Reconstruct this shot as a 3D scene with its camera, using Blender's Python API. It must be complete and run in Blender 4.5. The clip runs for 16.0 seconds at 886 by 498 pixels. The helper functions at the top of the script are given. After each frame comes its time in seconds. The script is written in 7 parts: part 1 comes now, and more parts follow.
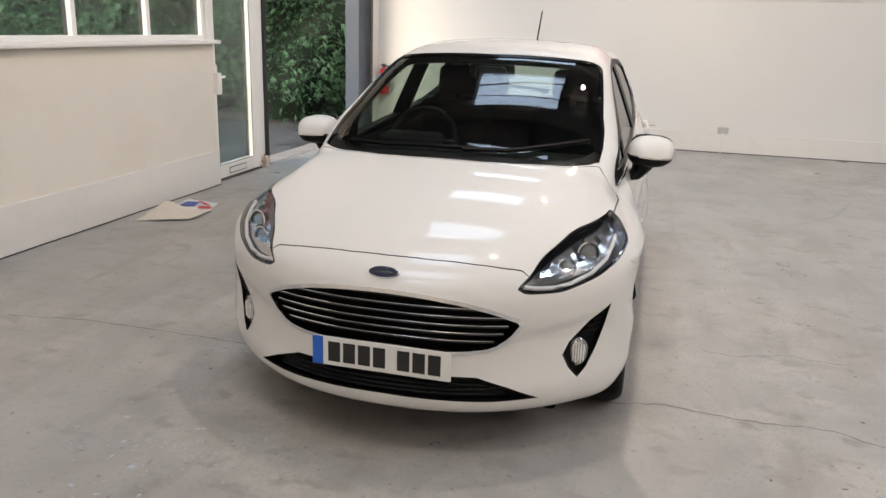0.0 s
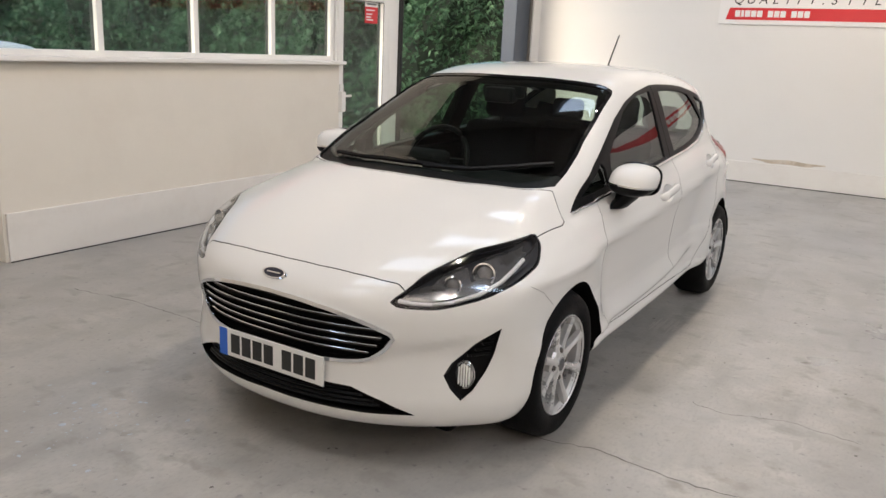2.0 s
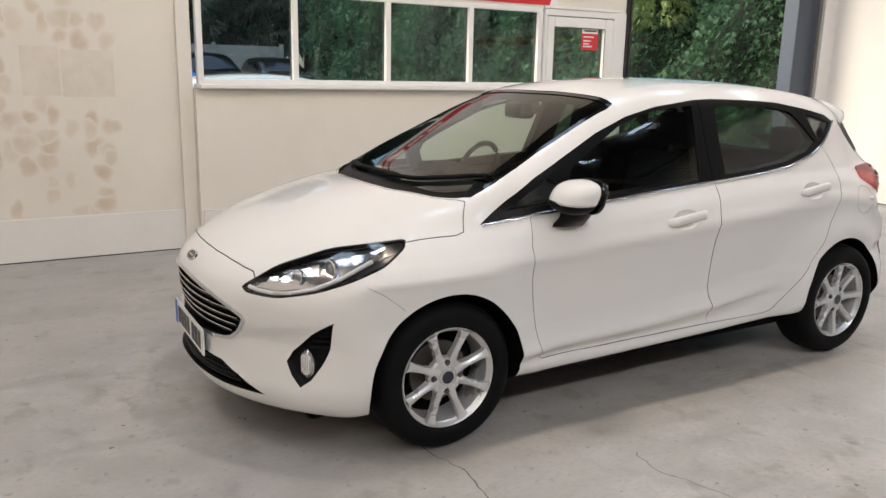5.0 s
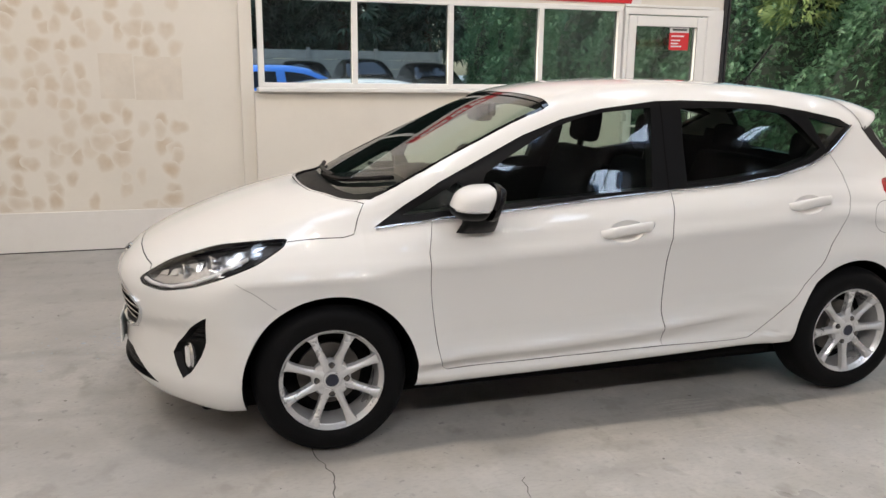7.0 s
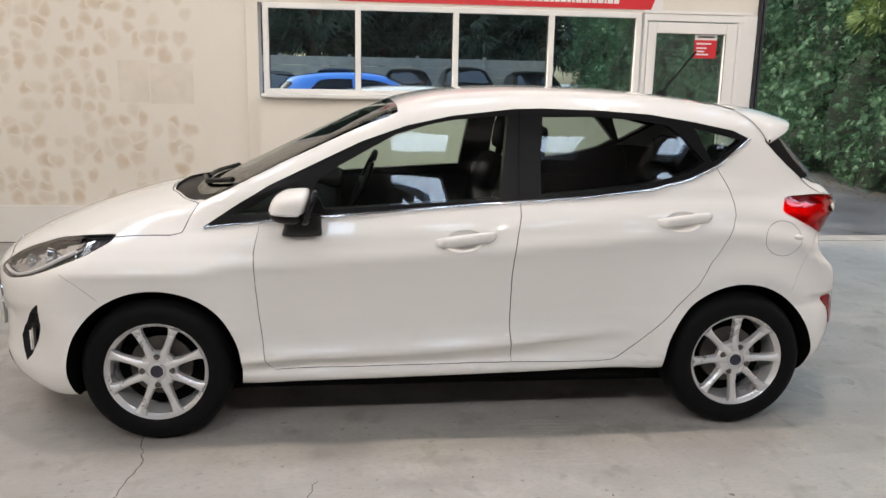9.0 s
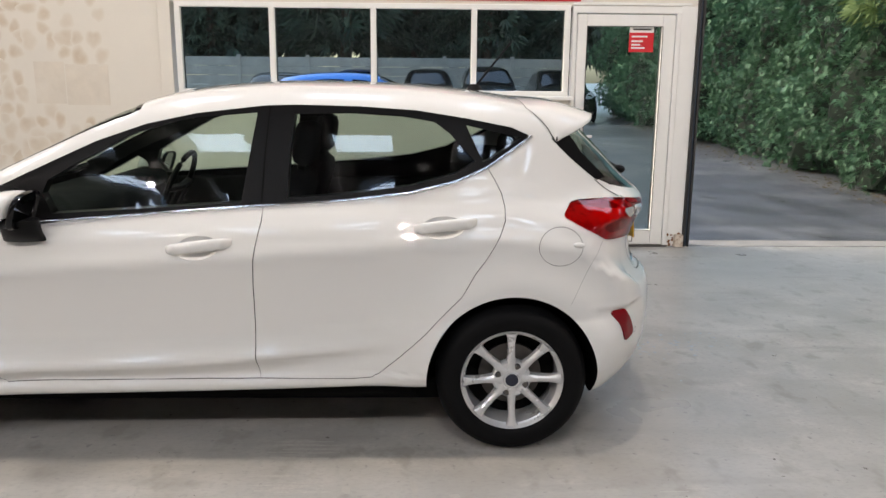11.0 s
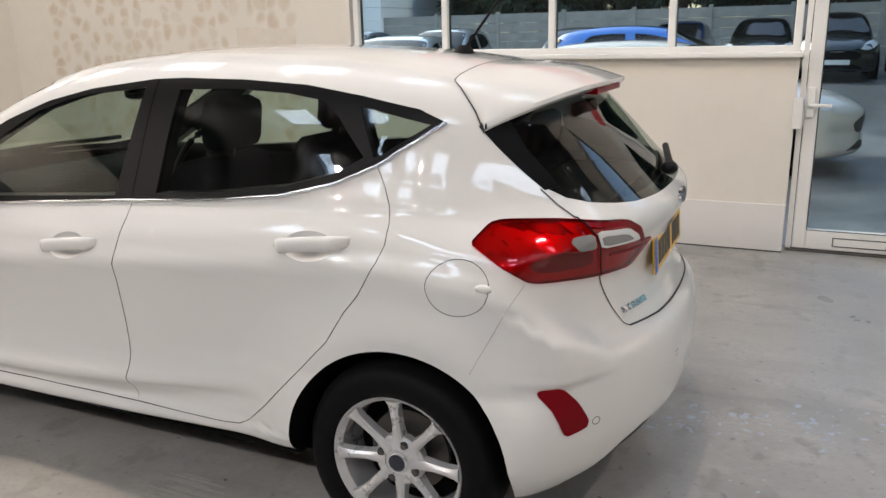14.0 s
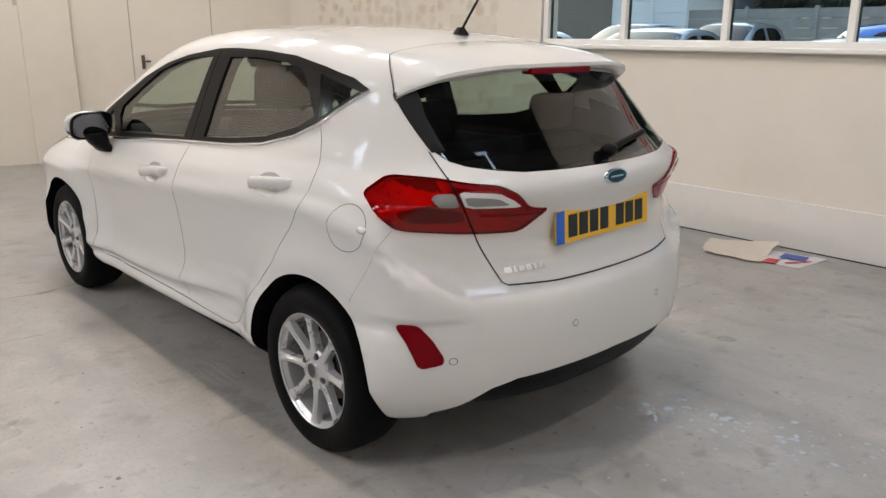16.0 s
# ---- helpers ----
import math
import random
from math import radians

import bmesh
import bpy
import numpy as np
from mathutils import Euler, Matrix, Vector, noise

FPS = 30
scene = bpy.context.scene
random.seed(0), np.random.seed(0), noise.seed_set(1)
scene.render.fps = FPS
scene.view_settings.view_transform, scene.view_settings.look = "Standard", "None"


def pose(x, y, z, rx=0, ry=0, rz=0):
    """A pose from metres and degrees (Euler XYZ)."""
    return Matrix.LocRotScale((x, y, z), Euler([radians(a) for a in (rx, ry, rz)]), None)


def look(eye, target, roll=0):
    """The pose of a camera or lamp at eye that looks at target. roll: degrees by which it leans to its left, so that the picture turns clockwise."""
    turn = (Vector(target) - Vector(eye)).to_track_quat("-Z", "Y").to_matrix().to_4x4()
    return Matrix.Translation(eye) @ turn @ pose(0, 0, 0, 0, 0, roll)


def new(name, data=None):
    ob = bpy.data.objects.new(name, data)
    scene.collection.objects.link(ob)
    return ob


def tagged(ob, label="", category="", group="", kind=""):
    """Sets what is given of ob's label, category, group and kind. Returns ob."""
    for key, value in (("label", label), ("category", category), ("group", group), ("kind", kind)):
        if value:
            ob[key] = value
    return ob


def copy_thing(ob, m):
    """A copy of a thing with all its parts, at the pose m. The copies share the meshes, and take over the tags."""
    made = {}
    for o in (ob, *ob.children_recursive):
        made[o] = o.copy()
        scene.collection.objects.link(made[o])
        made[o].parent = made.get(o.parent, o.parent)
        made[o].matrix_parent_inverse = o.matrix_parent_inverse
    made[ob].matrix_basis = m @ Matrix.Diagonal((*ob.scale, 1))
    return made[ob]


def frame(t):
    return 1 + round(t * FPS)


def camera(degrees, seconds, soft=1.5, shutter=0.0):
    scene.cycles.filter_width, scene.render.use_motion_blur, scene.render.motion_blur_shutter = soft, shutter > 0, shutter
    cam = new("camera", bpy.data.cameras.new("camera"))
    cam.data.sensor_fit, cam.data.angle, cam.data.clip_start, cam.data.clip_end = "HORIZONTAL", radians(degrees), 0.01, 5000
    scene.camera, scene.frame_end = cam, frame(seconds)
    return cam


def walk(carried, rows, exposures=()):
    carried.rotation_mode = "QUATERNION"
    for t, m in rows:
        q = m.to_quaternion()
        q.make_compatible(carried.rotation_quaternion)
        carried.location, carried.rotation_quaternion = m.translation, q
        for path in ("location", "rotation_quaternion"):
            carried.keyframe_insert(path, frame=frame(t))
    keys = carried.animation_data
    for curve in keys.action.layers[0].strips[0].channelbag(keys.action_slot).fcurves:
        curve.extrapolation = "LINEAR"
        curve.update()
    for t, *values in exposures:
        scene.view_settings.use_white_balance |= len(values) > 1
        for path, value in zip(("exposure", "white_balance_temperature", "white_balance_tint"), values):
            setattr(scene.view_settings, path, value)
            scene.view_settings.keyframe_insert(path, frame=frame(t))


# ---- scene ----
cam = camera(59.0, 16.0)
PATH = [
    (0, (0.262, 0.135, 1.544), (-0.231, 1.994, 0.997), 1.8),
    (0.5, (0.494, 0.281, 1.538), (-0.11, 2.111, 1.006), 1.2),
    (1, (0.813, 0.339, 1.532), (0.08, 2.124, 1.005), 2.6),
    (1.5, (1.071, 0.434, 1.519), (0.178, 2.148, 1.005), 3.0),
    (2, (1.342, 0.586, 1.534), (0.33, 2.238, 1.036), 2.7),
    (2.5, (1.623, 0.731, 1.521), (0.496, 2.308, 1.027), 2.7),
    (3, (1.884, 0.883, 1.539), (0.618, 2.352, 1.048), 3.0),
    (3.5, (2.083, 1.135, 1.515), (0.711, 2.509, 1.036), 3.6),
    (4, (2.287, 1.377, 1.512), (0.802, 2.633, 1.046), 2.7),
    (4.2, (2.404, 1.483, 1.492), (0.866, 2.677, 1.035), 2.0),
    (6.3, (3.005, 2.569, 1.503), (1.178, 3.251, 1.057), 1.6),
    (6.5, (3.047, 2.681, 1.49), (1.202, 3.315, 1.05), 1.3),
    (7, (3.12, 2.977, 1.495), (1.249, 3.531, 1.057), 0.7),
    (7.5, (3.213, 3.276, 1.489), (1.321, 3.757, 1.054), 0.4),
    (8, (3.339, 3.586, 1.509), (1.419, 3.949, 1.082), 1.1),
    (8.5, (3.36, 3.899, 1.489), (1.425, 4.172, 1.059), 1.2),
    (9, (3.363, 4.211, 1.502), (1.42, 4.427, 1.08), 1.1),
    (9.5, (3.399, 4.575, 1.51), (1.449, 4.741, 1.1), 1.1),
    (10, (3.387, 4.882, 1.495), (1.435, 5.038, 1.089), 1.2),
    (10.2, (3.345, 5.017, 1.486), (1.392, 5.171, 1.082), 1.2),
    (12.3, (2.862, 6.151, 1.498), (0.953, 5.872, 0.972), -0.4),
    (12.5, (2.77, 6.238, 1.492), (0.874, 5.906, 0.948), -0.2),
    (13, (2.498, 6.477, 1.5), (0.645, 5.973, 0.943), -0.5),
    (13.5, (2.221, 6.669, 1.474), (0.409, 6.037, 0.912), -0.7),
    (14, (2.004, 6.865, 1.501), (0.251, 6.058, 0.978), -1.2),
    (14.5, (1.913, 7.176, 1.49), (0.324, 6.07, 0.989), -1.0),
    (15, (1.815, 7.468, 1.485), (0.363, 6.195, 0.963), -1.3),
    (15.5, (1.678, 7.748, 1.469), (0.298, 6.403, 0.934), 0.5),
    (16, (1.587, 8.062, 1.456), (0.288, 6.639, 0.921), 0.2),
]
walk(cam, [(t, look(eye, target, roll)) for t, eye, target, roll in PATH], [(0.0, -0.12), (4.0, -0.13), (6.5, 0.02), (10.0, 0.04), (12.5, 0.02), (16.0, -0.1)])

# ---- light ----
world = bpy.data.worlds.new("sky")
scene.world = world
world.use_nodes = True
sky_node = world.node_tree.nodes.new("ShaderNodeTexSky")
sky_node.sky_type, sky_node.sun_disc = "NISHITA", False
sky_node.sun_elevation, sky_node.sun_rotation = radians(32), radians(200)
sky_node.dust_density = 3.0
world.node_tree.links.new(sky_node.outputs[0], world.node_tree.nodes["Background"].inputs[0])
world.node_tree.nodes["Background"].inputs[1].default_value = 0.5
sun = new("sun", bpy.data.lights.new("sun", "SUN"))
sun.data.energy, sun.data.angle, sun.data.color = 1.4, radians(12), (1.0, 0.95, 0.88)
sun.matrix_world = look((0, 0, 20), (0 + 20 * math.sin(radians(200)), 20 * math.cos(radians(200)), 20 - 12.5))

# daylight through the roof lights: one lamp in each opening (x, y, width, length);
# the two southmost of the wide row are added to brighten the floor before the car
SKYLIGHTS = [(-1.0, y, 1.3, 0.85) for y in (-1.5, 0.1, 1.7, 3.3, 4.9, 6.5, 8.1, 9.7)] + [(x, y, 0.85, 0.7) for x in (4.3, 5.9) for y in (1.65, 3.25, 4.85, 6.45, 8.05, 9.65)]
CEILING = 4.9
for sx, sy, sw, sl in SKYLIGHTS:
    lamp = new("skylight_lamp", bpy.data.lights.new("skylight", "AREA"))
    lamp.data.shape, lamp.data.size, lamp.data.size_y = "RECTANGLE", sw, sl
    lamp.data.energy, lamp.data.color = 30 * sw * sl if sx > 0 else 15 * sw * sl, (0.68, 0.82, 1.0)
    lamp.matrix_world = pose(sx, sy, CEILING + 0.17)
# daylight through the open roller door
lamp = new("door_daylight", bpy.data.lights.new("door_daylight", "AREA"))
lamp.data.shape, lamp.data.size, lamp.data.size_y = "RECTANGLE", 3.4, 2.6
lamp.data.energy, lamp.data.color = 9, (0.42, 0.79, 1.0)
lamp.matrix_world = pose(-4.06, 9.35, 1.85, 0, -90, 0)
# warm high-bay lamps; (0, 0.8), (0, -1.9) and (4.9, -0.8) are added as fill
BAYS = [(0.0, 3.5), (0.0, 6.2), (0.0, 8.9), (0.0, 0.8), (0.0, -1.9), (4.9, 2.4), (4.9, 5.6), (4.9, -0.8)]
for sx, sy in BAYS:
    lamp = new("bay_bulb", bpy.data.lights.new("bay", "POINT"))
    lamp.data.shadow_soft_size = 0.035
    lamp.data.energy, lamp.data.color = 134 if sx < 2 else 245, (1.0, 0.86, 0.73) if sx < 2 else (1.0, 0.90, 0.82)
    lamp.location = (sx, sy, 4.27)
# ---- materials ----
def material(name, colour, rough=0.5, metal=0.0, vary=0.0, scale=6.0, bump=0.0, bump_scale=80.0, coat=0.0, spec=0.5, dirt=None, dirt_scale=1.2, dirt_amount=0.5, stretch=(1, 1, 1), random_tint=0.0):
    """A painted, plastic, metal or mineral surface with variation at two scales and fine relief."""
    m = bpy.data.materials.new(name)
    m.use_nodes = True
    nt = m.node_tree
    bs = nt.nodes["Principled BSDF"]
    bs.inputs["Roughness"].default_value, bs.inputs["Metallic"].default_value = rough, metal
    bs.inputs["Coat Weight"].default_value, bs.inputs["Coat Roughness"].default_value = coat, 0.03
    bs.inputs["Specular IOR Level"].default_value = spec
    base = (*colour, 1)
    bs.inputs["Base Color"].default_value = base
    if vary or bump or dirt or random_tint:
        co = nt.nodes.new("ShaderNodeTexCoord")
        mp = nt.nodes.new("ShaderNodeMapping")
        mp.inputs["Scale"].default_value = stretch
        nt.links.new(co.outputs["Object"], mp.inputs[0])
    out = None
    if vary:
        no = nt.nodes.new("ShaderNodeTexNoise")
        no.inputs["Scale"].default_value, no.inputs["Detail"].default_value, no.inputs["Roughness"].default_value = scale, 8, 0.65
        nt.links.new(mp.outputs[0], no.inputs["Vector"])
        rp = nt.nodes.new("ShaderNodeMapRange")
        rp.inputs[1].default_value, rp.inputs[2].default_value = 0.3, 0.7
        rp.inputs[3].default_value, rp.inputs[4].default_value = 1 - vary, 1 + vary
        nt.links.new(no.outputs[0], rp.inputs[0])
        mx = nt.nodes.new("ShaderNodeVectorMath")
        mx.operation = "SCALE"
        mx.inputs[0].default_value = colour
        nt.links.new(rp.outputs[0], mx.inputs["Scale"])
        out = mx.outputs[0]
        ro = nt.nodes.new("ShaderNodeMapRange")
        ro.inputs[1].default_value, ro.inputs[2].default_value = 0.3, 0.7
        ro.inputs[3].default_value, ro.inputs[4].default_value = max(rough - 0.08, 0.02), min(rough + 0.1, 1)
        nt.links.new(no.outputs[0], ro.inputs[0])
        nt.links.new(ro.outputs[0], bs.inputs["Roughness"])
    if dirt:
        dn = nt.nodes.new("ShaderNodeTexNoise")
        dn.inputs["Scale"].default_value, dn.inputs["Detail"].default_value = dirt_scale, 10
        dn.inputs["Roughness"].default_value = 0.7
        nt.links.new(mp.outputs[0], dn.inputs["Vector"])
        dr = nt.nodes.new("ShaderNodeMapRange")
        dr.inputs[1].default_value, dr.inputs[2].default_value = 0.48, 0.68
        dr.inputs[3].default_value, dr.inputs[4].default_value = 0.0, dirt_amount
        nt.links.new(dn.outputs[0], dr.inputs[0])
        mi = nt.nodes.new("ShaderNodeMix")
        mi.data_type = "RGBA"
        nt.links.new(dr.outputs[0], mi.inputs["Factor"])
        if out:
            nt.links.new(out, mi.inputs["A"])
        else:
            mi.inputs["A"].default_value = base
        mi.inputs["B"].default_value = (*dirt, 1)
        out = mi.outputs["Result"]
    if random_tint:
        oi = nt.nodes.new("ShaderNodeObjectInfo")
        rr = nt.nodes.new("ShaderNodeMapRange")
        rr.inputs[3].default_value, rr.inputs[4].default_value = 1 - random_tint, 1 + random_tint
        nt.links.new(oi.outputs["Random"], rr.inputs[0])
        sc = nt.nodes.new("ShaderNodeVectorMath")
        sc.operation = "SCALE"
        if out:
            nt.links.new(out, sc.inputs[0])
        else:
            sc.inputs[0].default_value = colour
        nt.links.new(rr.outputs[0], sc.inputs["Scale"])
        out = sc.outputs[0]
    if out:
        nt.links.new(out, bs.inputs["Base Color"])
    if bump:
        bn = nt.nodes.new("ShaderNodeTexNoise")
        bn.inputs["Scale"].default_value, bn.inputs["Detail"].default_value = bump_scale, 6
        nt.links.new(mp.outputs[0], bn.inputs["Vector"])
        bp = nt.nodes.new("ShaderNodeBump")
        bp.inputs["Strength"].default_value, bp.inputs["Distance"].default_value = bump, 0.01
        nt.links.new(bn.outputs[0], bp.inputs["Height"])
        nt.links.new(bp.outputs[0], bs.inputs["Normal"])
    return m


def glass_material(name, tint, rough=0.0, gloss=0.075):
    """Thin sheet glass: tinted clear transmission with a glossy surface."""
    m = bpy.data.materials.new(name)
    m.use_nodes = True
    nt = m.node_tree
    nt.nodes.remove(nt.nodes["Principled BSDF"])
    tr, gl = nt.nodes.new("ShaderNodeBsdfTransparent"), nt.nodes.new("ShaderNodeBsdfGlossy")
    tr.inputs[0].default_value = (*tint, 1)
    gl.inputs["Roughness"].default_value = rough
    lw = nt.nodes.new("ShaderNodeLayerWeight")
    lw.inputs[0].default_value = 0.5
    pw, ma = nt.nodes.new("ShaderNodeMath"), nt.nodes.new("ShaderNodeMath")
    pw.operation, ma.operation = "POWER", "MULTIPLY_ADD"
    pw.inputs[1].default_value, ma.inputs[1].default_value, ma.inputs[2].default_value = 4.0, 0.75, gloss
    nt.links.new(lw.outputs["Facing"], pw.inputs[0])
    nt.links.new(pw.outputs[0], ma.inputs[0])
    mx = nt.nodes.new("ShaderNodeMixShader")
    nt.links.new(ma.outputs[0], mx.inputs[0])
    nt.links.new(tr.outputs[0], mx.inputs[1])
    nt.links.new(gl.outputs[0], mx.inputs[2])
    nt.links.new(mx.outputs[0], nt.nodes["Material Output"].inputs[0])
    return m


M = {}
M["paint"] = material("white_car_paint", (0.68, 0.675, 0.66), 0.45, coat=1.0, spec=0.08)
M["gloss_black"] = material("gloss_black", (0.004, 0.004, 0.005), 0.08, spec=0.35)
M["trim"] = material("black_plastic", (0.0055, 0.0055, 0.006), 0.42, spec=0.11, bump=0.1, bump_scale=300)
M["pillar_black"] = material("pillar_black", (0.006, 0.006, 0.0065), 0.35, spec=0.07)
M["interior"] = material("dark_cabin", (0.010, 0.010, 0.011), 0.75, spec=0.08, vary=0.15, scale=12)
M["cloth"] = material("seat_cloth", (0.008, 0.0085, 0.011), 0.9, spec=0.04, bump=0.3, bump_scale=350, vary=0.2, scale=40)
M["headliner"] = material("headliner", (0.34, 0.335, 0.31), 0.9)
M["well"] = material("wheel_well", (0.006, 0.006, 0.006), 0.9, spec=0.03)
M["tyre"] = material("tyre_rubber", (0.0045, 0.0045, 0.005), 0.6, spec=0.10, vary=0.25, scale=9, bump=0.15, bump_scale=120)
M["alloy"] = material("silver_alloy", (0.60, 0.60, 0.605), 0.30, metal=0.45, vary=0.05, scale=8)
M["steel"] = material("brake_steel", (0.13, 0.12, 0.11), 0.5, metal=0.7, vary=0.2, scale=14)
M["chrome"] = material("chrome", (0.74, 0.75, 0.77), 0.12, metal=1.0)
M["seam"] = material("panel_gap", (0.035, 0.035, 0.035), 0.8)
M["faint_seam"] = material("faint_panel_gap", (0.22, 0.22, 0.22), 0.7)
M["red_lens"] = material("red_lens", (0.34, 0.001, 0.004), 0.06, spec=0.4, coat=0.4)
M["dark_red"] = material("red_reflector", (0.18, 0.002, 0.006), 0.15, spec=0.12)
M["tail_mirror"] = material("tail_reflector", (0.55, 0.55, 0.55), 0.3, metal=0.2, vary=0.25, scale=9)
M["lamp_house"] = material("lamp_housing", (0.11, 0.11, 0.12), 0.25, metal=0.5)
M["lamp_silver"] = material("lamp_silver", (0.62, 0.62, 0.64), 0.12, metal=0.9)
M["smoke_lens"] = material("smoky_lens", (0.20, 0.195, 0.195), 0.08, coat=1.0)
M["clear_lens"] = material("frosted_lens", (0.72, 0.71, 0.71), 0.2, coat=1.0)
M["fog_glass"] = material("fog_reflector", (0.55, 0.55, 0.55), 0.16, metal=0.8)
M["nut"] = material("dark_nut_steel", (0.07, 0.07, 0.075), 0.35, metal=0.6)
M["plate_white"] = material("plate_white", (0.72, 0.72, 0.70), 0.35, vary=0.03, scale=12)
M["plate_yellow"] = material("plate_yellow", (0.80, 0.46, 0.03), 0.35, vary=0.03, scale=12)
M["plate_ink"] = material("plate_ink", (0.012, 0.012, 0.012), 0.45)
M["plate_blue"] = material("plate_blue", (0.02, 0.12, 0.55), 0.4)
M["badge_blue"] = material("badge_blue", (0.007, 0.010, 0.026), 0.3, coat=0.3)
M["car_glass"] = glass_material("car_glass", (0.70, 0.79, 0.73), gloss=0.06)
M["dark_glass"] = glass_material("privacy_glass", (0.60, 0.68, 0.63), gloss=0.06)
M["lamp_glass"] = glass_material("lamp_cover", (0.93, 0.94, 0.95), gloss=0.06)
M["red_glass"] = glass_material("red_lens_glass", (0.86, 0.035, 0.05), gloss=0.045)
M["pane_glass"] = glass_material("window_pane", (0.86, 0.92, 0.90), gloss=0.035)
M["mirror"] = material("mirror_glass", (0.16, 0.165, 0.18), 0.02, metal=1.0)
M["wall_cream"] = material("cream_wall_paint", (0.72, 0.68, 0.61), 0.75, vary=0.03, scale=1.5, bump=0.06, bump_scale=160, dirt=(0.60, 0.55, 0.48), dirt_scale=0.7, dirt_amount=0.35)
M["wall_white"] = material("white_wall_paint", (0.72, 0.71, 0.69), 0.75, vary=0.025, scale=1.2, bump=0.05, bump_scale=160, dirt=(0.66, 0.63, 0.59), dirt_scale=0.6, dirt_amount=0.3)
# grey of the unseen east wall, dark to hold down bounced light
M["wall_grey"] = material("unseen_wall_grey", (0.20, 0.20, 0.205), 0.7, vary=0.06, scale=1.5)
M["board"] = material("skirting_paint", (0.73, 0.71, 0.68), 0.5, vary=0.03, scale=3, dirt=(0.5, 0.46, 0.42), dirt_scale=3.0, dirt_amount=0.25)
M["frame_white"] = material("white_window_frame", (0.78, 0.77, 0.74), 0.35, vary=0.03, scale=4)
M["steel_dark"] = material("dark_blue_steel", (0.045, 0.06, 0.085), 0.45, vary=0.1, scale=5)
M["rubber"] = material("black_rubber", (0.02, 0.02, 0.02), 0.6)
M["paper"] = material("torn_paper", (0.70, 0.63, 0.54), 0.85, vary=0.05, scale=10)
M["paper_print"] = material("printed_paper", (0.72, 0.71, 0.72), 0.5)
M["print_red"] = material("print_red", (0.62, 0.04, 0.05), 0.45)
M["print_blue"] = material("print_blue", (0.06, 0.10, 0.40), 0.45)
M["sign_white"] = material("sign_white", (0.76, 0.75, 0.74), 0.35)
M["sign_red"] = material("sign_red", (0.60, 0.022, 0.030), 0.35)
M["sign_black"] = material("sign_black", (0.02, 0.02, 0.02), 0.4)
M["roof_sheet"] = material("roof_sheet", (0.055, 0.055, 0.058), 0.7, vary=0.15, scale=3)
M["beam"] = material("roof_steel", (0.09, 0.092, 0.096), 0.55, vary=0.1, scale=4)
M["asphalt"] = material("wet_asphalt", (0.095, 0.103, 0.115), 0.34, vary=0.45, scale=1.6, bump=0.5, bump_scale=60, dirt=(0.26, 0.27, 0.28), dirt_scale=0.45, dirt_amount=0.9)
M["bark"] = material("bark", (0.07, 0.05, 0.035), 0.9, vary=0.3, scale=8)
M["concrete"] = material("fence_concrete", (0.28, 0.27, 0.25), 0.85, vary=0.2, scale=3)
M["rust_steel"] = material("rusty_steel", (0.62, 0.55, 0.46), 0.7, vary=0.2, scale=30, dirt=(0.20, 0.085, 0.03), dirt_scale=28, dirt_amount=1.0)
M["socket"] = material("grey_socket", (0.45, 0.45, 0.45), 0.4)


def leaf_material(name, dark, light):
    m = bpy.data.materials.new(name)
    m.use_nodes = True
    nt = m.node_tree
    bs = nt.nodes["Principled BSDF"]
    bs.inputs["Roughness"].default_value = 0.6
    ge = nt.nodes.new("ShaderNodeNewGeometry")
    mi = nt.nodes.new("ShaderNodeMix")
    mi.data_type = "RGBA"
    nt.links.new(ge.outputs["Random Per Island"], mi.inputs["Factor"])
    mi.inputs["A"].default_value, mi.inputs["B"].default_value = (*dark, 1), (*light, 1)
    nt.links.new(mi.outputs["Result"], bs.inputs["Base Color"])
    return m


M["leaf"] = leaf_material("conifer_leaf", (0.034, 0.086, 0.046), (0.105, 0.225, 0.112))
M["leaf_light"] = leaf_material("yellow_conifer_leaf", (0.10, 0.17, 0.05), (0.22, 0.30, 0.10))
M["leaf_dark"] = leaf_material("far_leaf", (0.012, 0.025, 0.016), (0.045, 0.08, 0.05))


